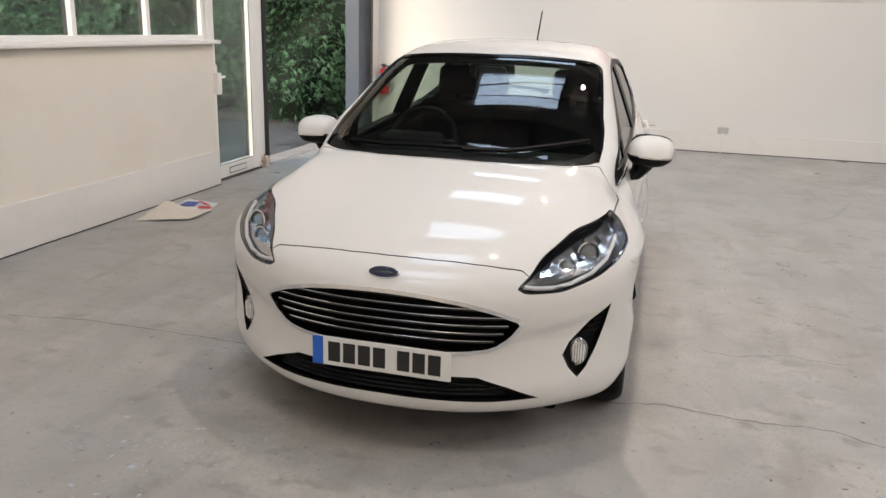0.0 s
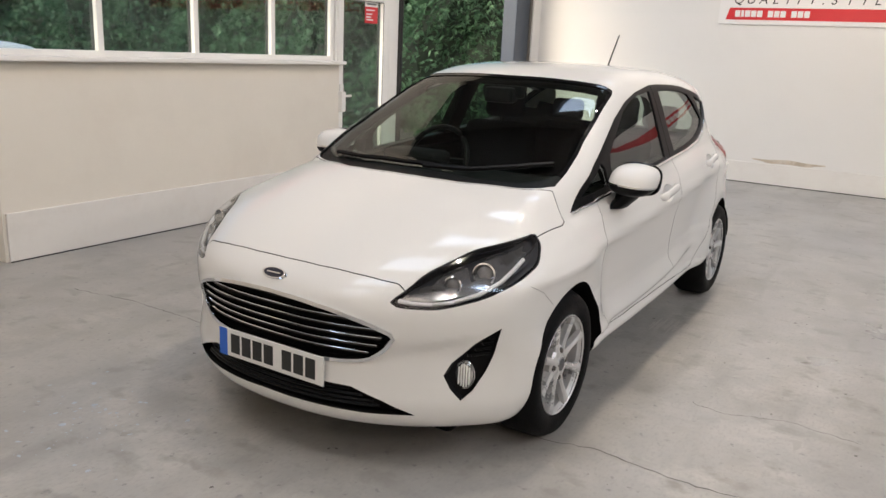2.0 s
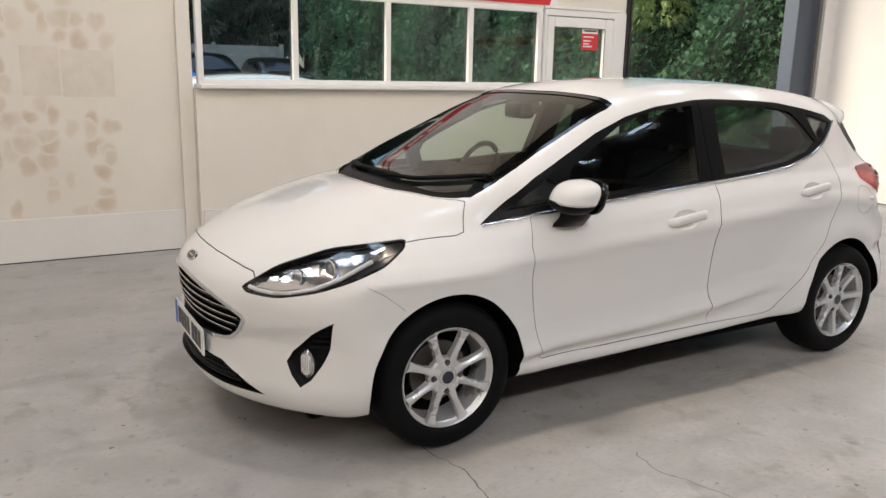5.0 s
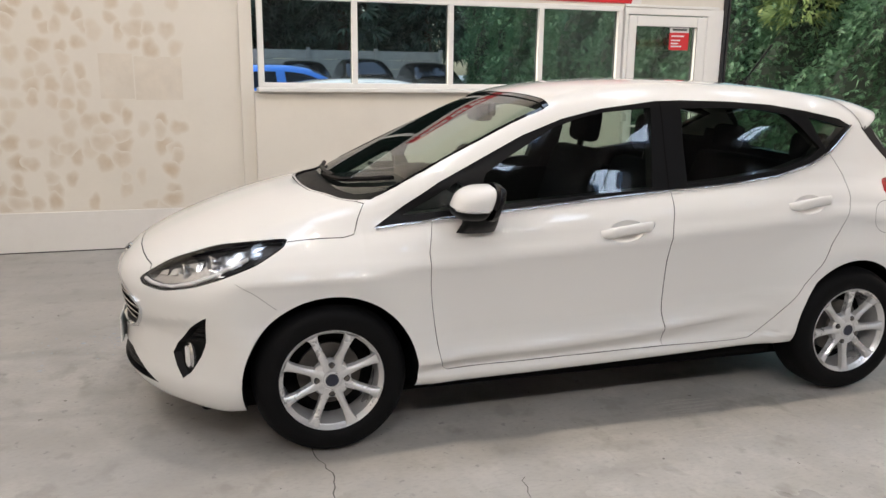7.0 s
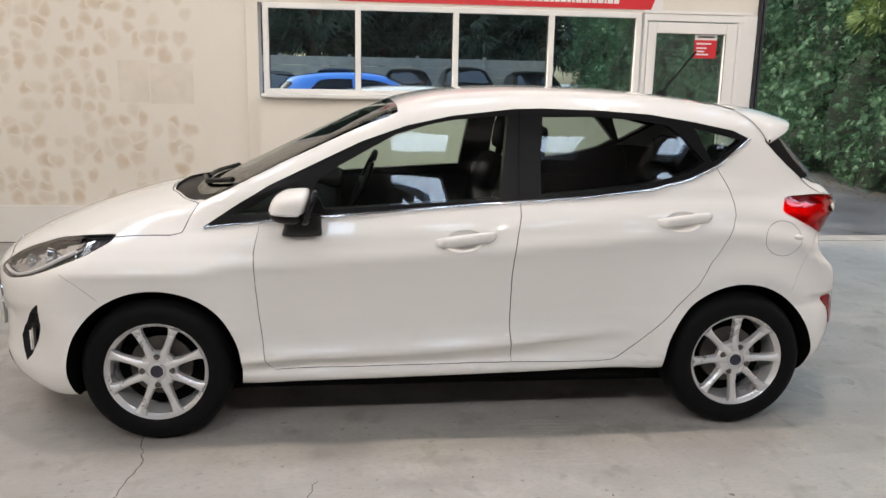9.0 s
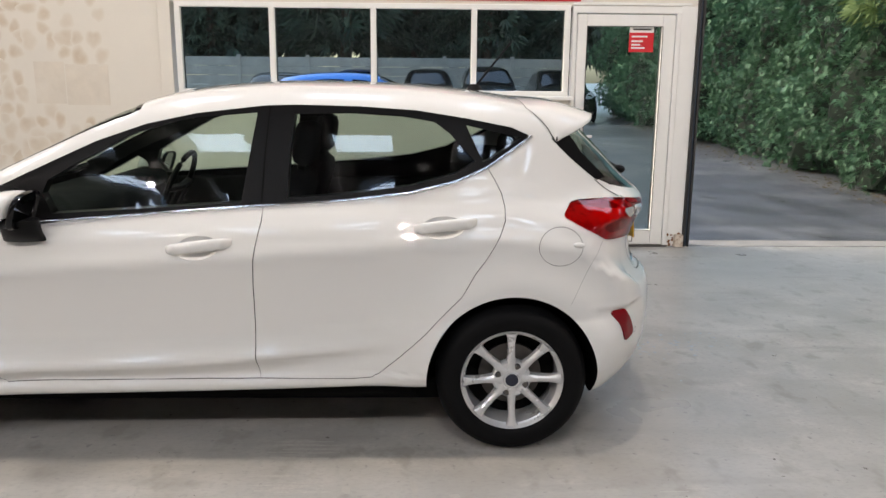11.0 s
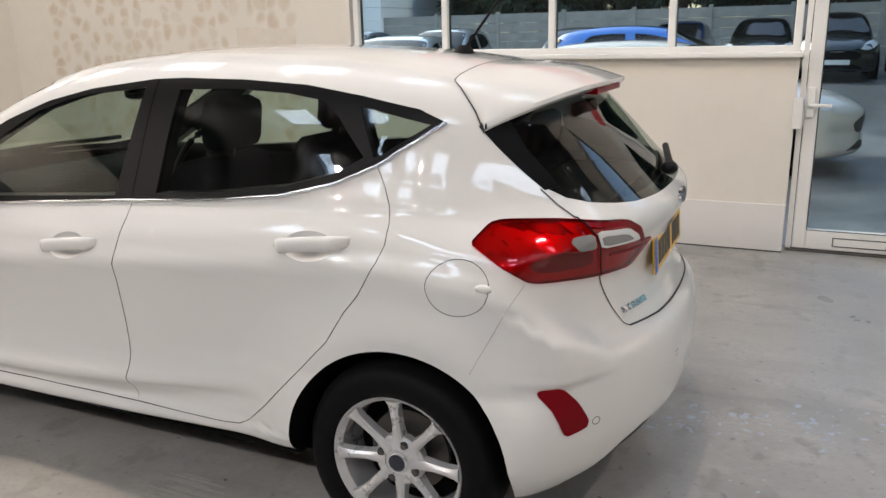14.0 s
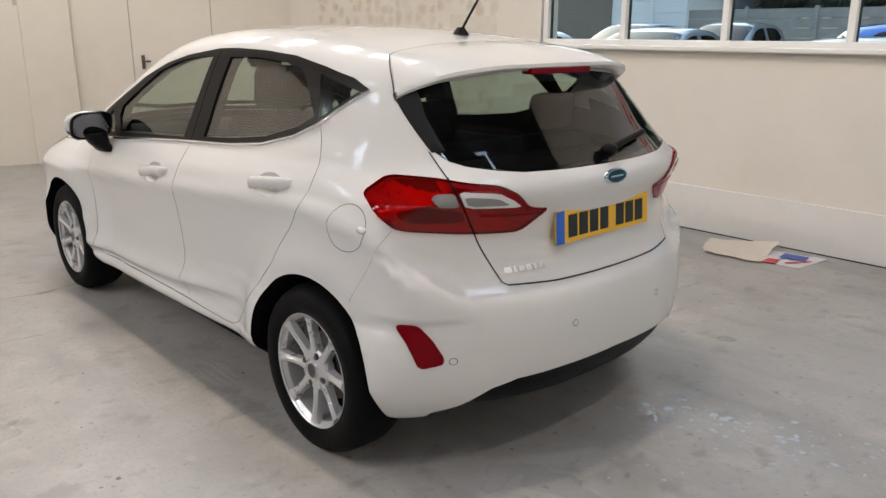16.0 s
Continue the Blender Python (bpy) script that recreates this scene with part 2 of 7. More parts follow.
def floor_material():
    """Grey floor paint: pale scuffs, worn patches, long drag streaks and dark spots."""
    m = material("painted_floor", (0.40, 0.385, 0.36), 0.36, vary=0.2, scale=1.1, bump=0.06, bump_scale=25, spec=0.36, dirt=(0.54, 0.515, 0.475), dirt_scale=2.6, dirt_amount=0.85)
    nt = m.node_tree
    bs = nt.nodes["Principled BSDF"]
    src = bs.inputs["Base Color"].links[0].from_socket
    co = [n for n in nt.nodes if n.type == "TEX_COORD"][0]
    for scale, stretch, low, high, tone, amount in ((5.0, (1, 0.18, 1), 0.58, 0.70, (0.24, 0.228, 0.205), 0.6), (3.2, (1, 0.7, 1), 0.45, 0.62, (0.31, 0.293, 0.262), 0.6), (6.5, (0.8, 1.0, 1), 0.57, 0.66, (0.21, 0.195, 0.16), 0.55), (1.7, (1.0, 0.35, 1), 0.52, 0.60, (0.46, 0.44, 0.405), 0.5), (9.0, (1, 1, 1), 0.5, 0.75, (0.36, 0.355, 0.345), 0.5), (22.0, (1, 1, 1), 0.64, 0.72, (0.17, 0.165, 0.16), 0.75), (70.0, (1, 0.5, 1), 0.5, 0.75, (0.24, 0.23, 0.215), 0.4), (0.5, (1, 1, 1), 0.35, 0.68, (0.31, 0.312, 0.318), 0.6)):
        mp = nt.nodes.new("ShaderNodeMapping")
        mp.inputs["Scale"].default_value = stretch
        mp.inputs["Location"].default_value = (scale, 3.1, 0)
        nt.links.new(co.outputs["Object"], mp.inputs[0])
        no = nt.nodes.new("ShaderNodeTexNoise")
        no.inputs["Scale"].default_value, no.inputs["Detail"].default_value = scale, 8
        nt.links.new(mp.outputs[0], no.inputs["Vector"])
        mr = nt.nodes.new("ShaderNodeMapRange")
        mr.inputs[1].default_value, mr.inputs[2].default_value, mr.inputs[4].default_value = low, high, amount
        nt.links.new(no.outputs[0], mr.inputs[0])
        mi = nt.nodes.new("ShaderNodeMix")
        mi.data_type = "RGBA"
        nt.links.new(mr.outputs[0], mi.inputs["Factor"])
        nt.links.new(src, mi.inputs["A"])
        mi.inputs["B"].default_value = (*tone, 1)
        src = mi.outputs["Result"]
    nt.links.new(src, bs.inputs["Base Color"])
    # damp, shinier patches
    no, mr = nt.nodes.new("ShaderNodeTexNoise"), nt.nodes.new("ShaderNodeMapRange")
    no.inputs["Scale"].default_value, no.inputs["Detail"].default_value = 1.3, 5
    mr.inputs[1].default_value, mr.inputs[2].default_value, mr.inputs[3].default_value, mr.inputs[4].default_value = 0.3, 0.7, 0.27, 0.43
    nt.links.new(co.outputs["Object"], no.inputs["Vector"])
    nt.links.new(no.outputs[0], mr.inputs[0])
    nt.links.new(mr.outputs[0], bs.inputs["Roughness"])
    return m


M["floor"] = floor_material()


# ---- mesh helpers ----
def link_mesh(name, bm, mat, parent=None, label="", smooth=None):
    """Links a bmesh as one mesh object; smooth: the angle in degrees below which edges are shaded round."""
    me = bpy.data.meshes.new(name)
    if smooth is not None:
        bm.normal_update()
        for face in bm.faces:
            face.smooth = True
        for e in bm.edges:
            e.smooth = len(e.link_faces) == 2 and e.calc_face_angle(0) < radians(smooth)
    bm.to_mesh(me)
    bm.free()
    for one in mat if isinstance(mat, (list, tuple)) else [mat]:
        me.materials.append(one)
    ob = new(name, me)
    if parent:
        ob.parent = parent
    if label:
        ob["label"] = label
    return ob


def part(name, bm, mat, parent, label="", smooth=None):
    return link_mesh(name, bm, mat, parent, label, smooth)


def thing(name, place, label, category, group="", rz=0, kind=""):
    """An empty at a thing's base, which parents its parts."""
    ob = new(name)
    ob.matrix_world = pose(*place, 0, 0, rz)
    ob.empty_display_size = 0.1
    return tagged(ob, label, category, group, kind)


def box(bm, lo, hi, bevel=0.0, turn=None):
    size = [b - a for a, b in zip(lo, hi)]
    mid = [(a + b) / 2 for a, b in zip(lo, hi)]
    r = bmesh.ops.create_cube(bm, size=1.0)["verts"]
    bmesh.ops.scale(bm, vec=size, verts=r)
    if bevel:
        es = list({e for v in r for e in v.link_edges})
        res = bmesh.ops.bevel(bm, geom=es, offset=bevel, segments=2, affect="EDGES", profile=0.5)
        r = list({v for f in res["faces"] for v in f.verts} | {v for v in r if v.is_valid})
    if turn:
        bmesh.ops.transform(bm, matrix=turn, verts=r)
    bmesh.ops.translate(bm, vec=mid, verts=r)
    return r


def boxed(lo, hi, bevel=0.0):
    bm = bmesh.new()
    box(bm, lo, hi, bevel)
    return bm


def lathe(profile, steps=48, axis="x", closed=False):
    """A bmesh turned about an axis from (radius, along) pairs."""
    bm = bmesh.new()
    rings = []
    for i in range(steps):
        a = 2 * math.pi * i / steps
        c, s = math.cos(a), math.sin(a)
        row = []
        for r, h in profile:
            row.append(bm.verts.new({"x": (h, r * c, r * s), "y": (r * c, h, r * s), "z": (r * c, r * s, h)}[axis]))
        rings.append(row)
    n = len(profile)
    for i in range(steps):
        a, b = rings[i], rings[(i + 1) % steps]
        for j in range(n if closed else n - 1):
            k = (j + 1) % n
            bm.faces.new((a[j], a[k], b[k], b[j]))
    bmesh.ops.remove_doubles(bm, verts=bm.verts, dist=1e-6)
    bmesh.ops.recalc_face_normals(bm, faces=bm.faces)
    return bm


def tube(bm, points, radius, sides=8, taper=None):
    """A round bar through points."""
    pts = [Vector(p) for p in points]
    rings = []
    for i, p in enumerate(pts):
        d = (pts[min(i + 1, len(pts) - 1)] - pts[max(i - 1, 0)]).normalized()
        u = d.orthogonal().normalized()
        w = d.cross(u)
        r = radius if taper is None else radius + (taper - radius) * i / (len(pts) - 1)
        rings.append([bm.verts.new(p + (u * math.cos(2 * math.pi * k / sides) + w * math.sin(2 * math.pi * k / sides)) * r) for k in range(sides)])
    for a, b in zip(rings, rings[1:]):
        for k in range(sides):
            bm.faces.new((a[k], a[(k + 1) % sides], b[(k + 1) % sides], b[k]))
    bm.faces.new(rings[0][::-1])
    bm.faces.new(rings[-1])
    bmesh.ops.recalc_face_normals(bm, faces=bm.faces)
    return bm


def slab(poly, lo, hi, axis):
    """A prism: a polygon in the plane across an axis, from lo to hi along it."""
    bm = bmesh.new()
    put = {"x": lambda a, b, h: (h, a, b), "y": lambda a, b, h: (a, h, b), "z": lambda a, b, h: (a, b, h)}[axis]
    low = [bm.verts.new(put(a, b, lo)) for a, b in poly]
    high = [bm.verts.new(put(a, b, hi)) for a, b in poly]
    bm.faces.new(low)
    bm.faces.new(high[::-1])
    for i in range(len(poly)):
        j = (i + 1) % len(poly)
        bm.faces.new((low[j], low[i], high[i], high[j]))
    bmesh.ops.recalc_face_normals(bm, faces=bm.faces)
    return bm
# ---- the building ----
WX, WN, WE = -3.89, 11.4, 6.4  # window wall, back wall, far side wall
SOUTH = ((-3.92, -0.80), (6.4, -3.30))


def structure(name, bm, mat, label="", category="", smooth=None):
    return tagged(link_mesh(name, bm, mat, None, "", smooth), label, category, kind="structure")


# floor
bm = bmesh.new()
box(bm, (-4.03, -5.2, -0.2), (10.85, 11.55, 0.0))
floor = structure("floor", bm, M["floor"], "worn grey painted concrete floor with scuffs and cracks", "floor")

# window wall: low wall, piers, wall over the windows
structure("wall_west", boxed((-4.1, -0.95, 0.0), (-3.92, 3.24, CEILING)), M["wall_cream"], "cream plaster wall with patches of filler", "wall")
structure("wall_pier", boxed((-4.1, 3.24, 0.0), (-3.87, 3.35, CEILING), 0.004), M["wall_cream"], "narrow cream boxed pier in the wall", "pier")
structure("wall_dwarf", boxed((-4.1, 3.35, 0.0), (-3.78, 6.81, 1.325)), M["wall_cream"], "low cream wall under the windows", "wall")
structure("wall_lintel", boxed((-4.1, 3.35, 2.135), (-3.88, 7.925, CEILING)), M["wall_cream"], "cream wall over windows and door", "wall")
structure("wall_post", boxed((-3.955, 7.78, 0.0), (-3.865, 7.925, 2.135), 0.004), M["frame_white"], "white boxed post with a rusty foot", "post")
structure("wall_lintel_north", boxed((-4.1, 7.925, 3.6), (-3.88, 11.16, CEILING)), M["wall_cream"], "wall over the roller door opening", "wall")
structure("wall_corner", boxed((-4.1, 11.16, 0.0), (-3.80, 11.4, CEILING)), M["wall_white"], "white corner return", "wall")
structure("wall_north", boxed((-4.1, 11.4, 0.0), (10.9, 11.6, CEILING)), M["wall_white"], "plain white painted back wall", "wall")
# unseen closing wall, its distance and grey chosen to cut fill under the car
structure("wall_east", boxed((10.7, -5.2, 0.0), (10.9, 11.4, CEILING)), M["wall_grey"], "unseen plain side wall, added far off and grey to limit bounced light", "wall")
bm = bmesh.new()
(ax_, ay_), (bx_, by_) = SOUTH
slope = math.degrees(math.atan2(by_ - ay_, bx_ - ax_))
box(bm, (-0.3, -0.2, 0.0), (15.2, 0.0, CEILING))
south = structure("wall_south", bm, M["wall_cream"], "cream panelled end wall", "wall")
south.matrix_world = pose(ax_, ay_, 0, 0, 0, slope)

# ceiling with the roof-light openings left out
bm = bmesh.new()
xs = sorted({-4.1, 10.9} | {round(sx + d * sw / 2, 3) for sx, _, sw, _ in SKYLIGHTS for d in (-1, 1)})
ys = sorted({-5.2, 11.6} | {round(sy + d * sl / 2, 3) for _, sy, _, sl in SKYLIGHTS for d in (-1, 1)})
for x0, x1 in zip(xs, xs[1:]):
    for y0, y1 in zip(ys, ys[1:]):
        if not any(abs((x0 + x1) / 2 - sx) < sw / 2 and abs((y0 + y1) / 2 - sy) < sl / 2 for sx, sy, sw, sl in SKYLIGHTS):
            box(bm, (x0, y0, CEILING), (x1, y1, CEILING + 0.12))
structure("ceiling", bm, M["roof_sheet"], "dark sheeted roof with roof lights", "ceiling")

# ---- windows, door, trims ----
def bars(name, boxes, mat, label, category, bevel=0.004):
    bm = bmesh.new()
    for lo, hi in boxes:
        box(bm, lo, hi, bevel)
    return structure(name, bm, mat, label, category)


structure("window_sill", boxed((-3.95, 3.375, 1.325), (-3.70, 6.83, 1.358), 0.008), M["frame_white"], "white window board along the low wall", "sill")
window = thing("window_1", (-3.89, 3.39, 1.355), "long white-framed window of four panes", "window", kind="structure")
for name, lo, hi in (("bottom_rail", (-0.03, 0, 0), (0.03, 3.42, 0.045)), ("top_rail", (-0.03, 0, 0.735), (0.03, 3.42, 0.78))):
    part(name, boxed(lo, hi, 0.006), M["frame_white"], window)
for y in (0.0, 0.805, 1.68, 2.555, 3.37):
    part("mullion", boxed((-0.035, y, 0.04), (0.035, y + 0.05, 0.74), 0.006), M["frame_white"], window)
for y, w in ((0.05, 0.755), (0.855, 0.825), (1.73, 0.825), (2.605, 0.765)):
    bm = boxed((-0.037, y, 0.045), (-0.006, y + 0.004, 0.735))
    box(bm, (-0.037, y + w - 0.004, 0.045), (-0.006, y + w, 0.735))
    part("glazing_gasket", bm, M["rubber"], window, "black glazing gasket")
for y in (0.05, 0.855, 1.73, 2.605):
    pane = part("pane", boxed((-0.004, y - 0.005, 0.035), (0.004, y + {0.05: 0.76, 0.855: 0.83, 1.73: 0.83, 2.605: 0.77}[y], 0.745)), M["pane_glass"], window)
    pane.visible_shadow = False

door = thing("door_1", (-3.89, 6.83, 0.0), "white-framed glazed entrance door with letter plate, shut", "door", kind="structure")
part("frame_side", boxed((-0.04, 0.0, 0.0), (0.04, 0.035, 2.07), 0.004), M["frame_white"], door)
part("frame_side", boxed((-0.04, 0.905, 0.0), (0.04, 0.95, 2.07), 0.004), M["frame_white"], door)
part("frame_top", boxed((-0.04, 0.0, 2.07), (0.04, 0.95, 2.13), 0.004), M["frame_white"], door)
part("stile", boxed((-0.03, 0.04, 0.02), (0.045, 0.125, 2.06), 0.008), M["frame_white"], door)
part("stile", boxed((-0.03, 0.79, 0.02), (0.045, 0.90, 2.06), 0.008), M["frame_white"], door)
part("top_rail", boxed((-0.03, 0.125, 1.96), (0.045, 0.79, 2.06), 0.008), M["frame_white"], door)
foot = part("bottom_rail", boxed((-0.03, 0.125, 0.02), (0.045, 0.79, 0.155), 0.008), M["frame_white"], door)
part("letter_plate", boxed((0.044, 0.30, 0.055), (0.052, 0.62, 0.105), 0.003), M["frame_white"], foot, "white letter plate with a dark outline")
bm = bmesh.new()
for lo, hi in (((0.044, 0.293, 0.105), (0.0485, 0.627, 0.112)), ((0.044, 0.293, 0.048), (0.0485, 0.627, 0.055)), ((0.044, 0.293, 0.055), (0.0485, 0.30, 0.105)), ((0.044, 0.62, 0.055), (0.0485, 0.627, 0.105))):
    box(bm, lo, hi)
part("letter_plate_gap", bm, M["rubber"], foot)
pane = part("pane", boxed((0.0, 0.12, 0.15), (0.008, 0.795, 1.965)), M["pane_glass"], door)
pane.visible_shadow = False
bm = bmesh.new()
for lo, hi in (((0.044, 0.123, 0.155), (0.0475, 0.128, 1.96)), ((0.044, 0.787, 0.155), (0.0475, 0.792, 1.96)), ((0.044, 0.128, 0.153), (0.0475, 0.787, 0.158)), ((0.044, 0.128, 1.957), (0.0475, 0.787, 1.962))):
    box(bm, lo, hi)
box(bm, (-0.032, 0.785, 0.155), (-0.002, 0.7895, 1.96))
box(bm, (-0.032, 0.1255, 0.155), (-0.002, 0.130, 1.96))
part("glazing_gasket", bm, M["rubber"], door, "thin black glazing gasket")
bm = boxed((0.045, 0.045, 0.93), (0.075, 0.10, 1.13), 0.008)
box(bm, (0.075, 0.06, 1.0), (0.10, 0.20, 1.022), 0.006)
part("door_handle", bm, M["frame_white"], door, "white lever handle on a plate")
part("door_threshold", boxed((-0.05, 0.0, 0.0), (0.06, 0.95, 0.016), 0.003), M["steel"], door)
structure("lock_box", boxed((-3.80, 6.80, 0.86), (-3.73, 6.86, 1.06), 0.006), M["frame_white"], "white box on the wall's end", "box")

# notice on the door glass
notice = thing("door_notice", (-3.878, 7.335, 1.745), "small red and white printed notice stuck on the door glass", "notice")
part("sheet", boxed((0.0, 0.0, 0.0), (0.003, 0.215, 0.165), 0), M["sign_red"], notice)
part("heading_strip", boxed((0.0, 0.0, 0.165), (0.003, 0.215, 0.225), 0), M["sign_white"], notice)
for z, y0, y1, mat in ((0.185, 0.03, 0.19, "sign_black"), (0.125, 0.02, 0.16, "sign_white"), (0.085, 0.02, 0.12, "sign_white"), (0.055, 0.02, 0.10, "sign_white"), (0.028, 0.02, 0.14, "sign_white")):
    part("text_bar", boxed((0.003, y0, z), (0.0042, y1, z + 0.014)), M[mat], notice)

# roller-door opening: black guide, steel column, threshold
structure("door_guide_south", boxed((-3.98, 7.925, 0.0), (-3.84, 7.945, 3.6), 0.003), M["rubber"], "black roller-door guide channel", "guide")
structure("door_guide_strip", boxed((-3.96, 7.945, 0.0), (-3.865, 7.968, 3.6), 0.003), M["steel_dark"], "grey steel strip of the door guide", "guide")
structure("door_guide_edge", boxed((-3.98, 7.968, 0.0), (-3.845, 7.988, 3.6), 0.003), M["rubber"], "black outer edge of the door guide", "guide")
structure("post_foot", boxed((-3.865, 7.845, 0.0), (-3.815, 7.925, 0.115), 0.006), M["rust_steel"], "rusty flaking steel foot of the white post", "post")
structure("wall_ledge", boxed((-3.88, 6.83, 2.137), (-3.862, 7.87, 2.162), 0.004), M["frame_white"], "slim white ledge over the door", "ledge")
structure("door_column", boxed((-4.05, 10.70, 0.0), (-3.84, 11.16, 3.6), 0.01), M["steel_dark"], "dark blue steel door column", "column")
bm = tube(bmesh.new(), [(-3.79, 11.05, 0.0), (-3.79, 11.05, 3.4)], 0.022, 10)
structure("drain_pipe", bm, M["steel"], "grey pipe on the door column", "pipe", 40)
structure("door_sill", boxed((-4.12, 7.985, -0.05), (-3.86, 11.16, 0.004)), M["concrete"], "pale concrete threshold", "threshold")
# rust at the post's foot
bm = bmesh.new()
rng = random.Random(4)
for i in range(26):
    y, z, r = 7.785 + rng.random() * 0.13, 0.01 + rng.random() ** 2 * 0.11, 0.004 + rng.random() * 0.012
    c = [bm.verts.new((-3.8638 + 0.0002 * (i % 9), y + r * math.cos(a) * (0.7 + 0.5 * rng.random()), max(z + r * math.sin(a) * (0.7 + 0.5 * rng.random()), 0.002))) for a in [k * math.pi / 4 for k in range(8)]]
    bm.faces.new(c)
M["rust"] = material("rust", (0.20, 0.085, 0.03), 0.9, vary=0.3, scale=40)
tagged(link_mesh("rust_flakes", bm, M["rust"]), "brown rust stains on the foot of the white post", "rust", kind="stuff")

# skirting boards
bars("baseboard", [((-3.92, -0.6, 0.0), (-3.897, 3.24, 0.335))], M["board"], "deep painted skirting board", "skirting")
bars("baseboard", [((-3.78, 3.37, 0.0), (-3.757, 6.81, 0.335))], M["board"], "deep painted skirting board under the windows", "skirting")
bars("baseboard", [((-3.80, 11.37, 0.0), (10.7, 11.4, 0.27))], M["board"], "deep painted skirting board on the back wall", "skirting")
bm = bmesh.new()
for lo, hi in (((-3.757, 3.37, 0.0), (-3.7545, 6.81, 0.008)), ((-3.897, -0.6, 0.0), (-3.8945, 3.24, 0.008)), ((-3.80, 11.3675, 0.0), (10.7, 11.37, 0.010))):
    box(bm, lo, hi)
structure("trim", bm, M["rubber"], "dark gap under the skirting", "trim")

# end wall: upright joints and a door leaf
end = thing("door_2", (ax_, ay_, 0.0), "plain cream flush door in the end wall", "door", rz=slope, kind="structure")
part("leaf", boxed((1.02, 0.0, 0.01), (1.92, 0.012, 4.2), 0.002), M["wall_cream"], end)
bm = bmesh.new()
box(bm, (1.80, 0.012, 1.02), (1.84, 0.022, 1.18), 0.003)
box(bm, (1.74, 0.022, 1.10), (1.84, 0.05, 1.12), 0.004)
part("door_handle", bm, M["steel"], end, "steel lever handle")
bm = bmesh.new()
for x in (1.008, 1.932):
    box(bm, (x - 0.003, 0.0, 0.0), (x + 0.003, 0.006, 4.2))
part("leaf_gap", bm, M["faint_seam"], end)
post2 = structure("wall_pilaster", boxed((2.55, 0.0, 0.0), (3.05, 0.06, CEILING), 0.01), M["wall_cream"], "cream boxed pilaster", "pilaster")
post2.matrix_world = pose(ax_, ay_, 0, 0, 0, slope)
light_switch = thing("light_switch", (-0.95, -1.50, 1.75), "small white wall switch", "switch", rz=slope)
part("plate", boxed((-0.04, 0.0, -0.04), (0.04, 0.012, 0.04), 0.003), M["socket"], light_switch)

# socket and conduit on the back wall
sock = thing("wall_socket", (1.14, 11.40, 0.30), "grey double socket on the back wall", "socket")
part("plate", boxed((-0.07, -0.035, -0.045), (0.07, 0.0, 0.045), 0.006), M["socket"], sock)
structure("conduit", boxed((1.125, 11.352, 0.0), (1.15, 11.37, 0.27), 0.003), M["board"], "white cable cover under the socket", "conduit")

# fire extinguisher hung in the corner by the roller door
M["extinguisher"] = material("red_enamel", (0.52, 0.018, 0.022), 0.3, vary=0.05, scale=8, coat=0.4)
tank = thing("fire_extinguisher", (-3.68, 11.318, 0.555), "red fire extinguisher with a black hose hung on the wall", "extinguisher")
part("cylinder", lathe([(0.0, 0.0), (0.066, 0.0), (0.073, 0.012), (0.073, 0.315), (0.060, 0.352), (0.030, 0.372), (0.018, 0.376), (0.018, 0.392), (0.0, 0.392)], 28, "z"), M["extinguisher"], tank, smooth=40)
part("valve", boxed((-0.022, -0.022, 0.390), (0.022, 0.022, 0.418), 0.005), M["steel"], tank, "metal valve head")
part("lever", boxed((-0.014, -0.125, 0.418), (0.014, 0.02, 0.430), 0.003), M["trim"], tank, "black squeeze lever")
part("lever", boxed((-0.014, -0.115, 0.396), (0.014, -0.02, 0.406), 0.003), M["trim"], tank, "black carrying handle")
part("hose", tube(bmesh.new(), [(0.02, 0.0, 0.405), (0.06, -0.02, 0.40), (0.088, -0.03, 0.36), (0.09, -0.03, 0.24), (0.088, -0.03, 0.12)], 0.010, 8), M["rubber"], tank, "black rubber hose", 60)
part("wall_bracket", boxed((-0.03, 0.071, 0.08), (0.03, 0.082, 0.34), 0.002), M["steel"], tank)
part("label_panel", lathe([(0.0734, 0.13), (0.0738, 0.131), (0.0738, 0.239), (0.0734, 0.24)], 28, "z"), M["sign_white"], tank, "pale label band", 40)

# filler marks on the cream wall
bm = bmesh.new()
rng = random.Random(7)
spots = []
for row in range(26):
    for col in range(22):
        if rng.random() < 0.68:
            spots.append((-0.15 + col * 0.135 + rng.uniform(-0.045, 0.045), 0.40 + row * 0.118 + rng.uniform(-0.035, 0.035)))
edge = bm.verts.layers.float.new("edge")
for n_, (y, z) in enumerate(spots):
    if 2.1 < y < 2.8 and 1.2 < z < 1.62:
        continue
    ry, rz_ = rng.uniform(0.042, 0.078), rng.uniform(0.045, 0.078)
    ph = [rng.uniform(0, 6.28) for _ in range(3)]
    deep = rng.uniform(0.5, 1.2)
    x = -3.9188 + 0.00013 * (n_ % 23)
    rings = []
    for grow, tone in ((0.45, deep), (0.75, deep * 0.75), (1.2, 0.0)):
        row = []
        for k in range(16):
            a = k * math.pi / 8
            w = grow * (1 + 0.13 * math.sin(2 * a + ph[0]) + 0.10 * math.sin(3 * a + ph[1]) + 0.06 * math.sin(5 * a + ph[2]))
            v = bm.verts.new((x, y + ry * w * math.cos(a), max(z + rz_ * w * math.sin(a), 0.345)))
            v[edge] = tone
            row.append(v)
        rings.append(row)
    bm.faces.new(rings[0])
    for p, q in zip(rings, rings[1:]):
        for k in range(16):
            bm.faces.new((p[k], p[(k + 1) % 16], q[(k + 1) % 16], q[k]))


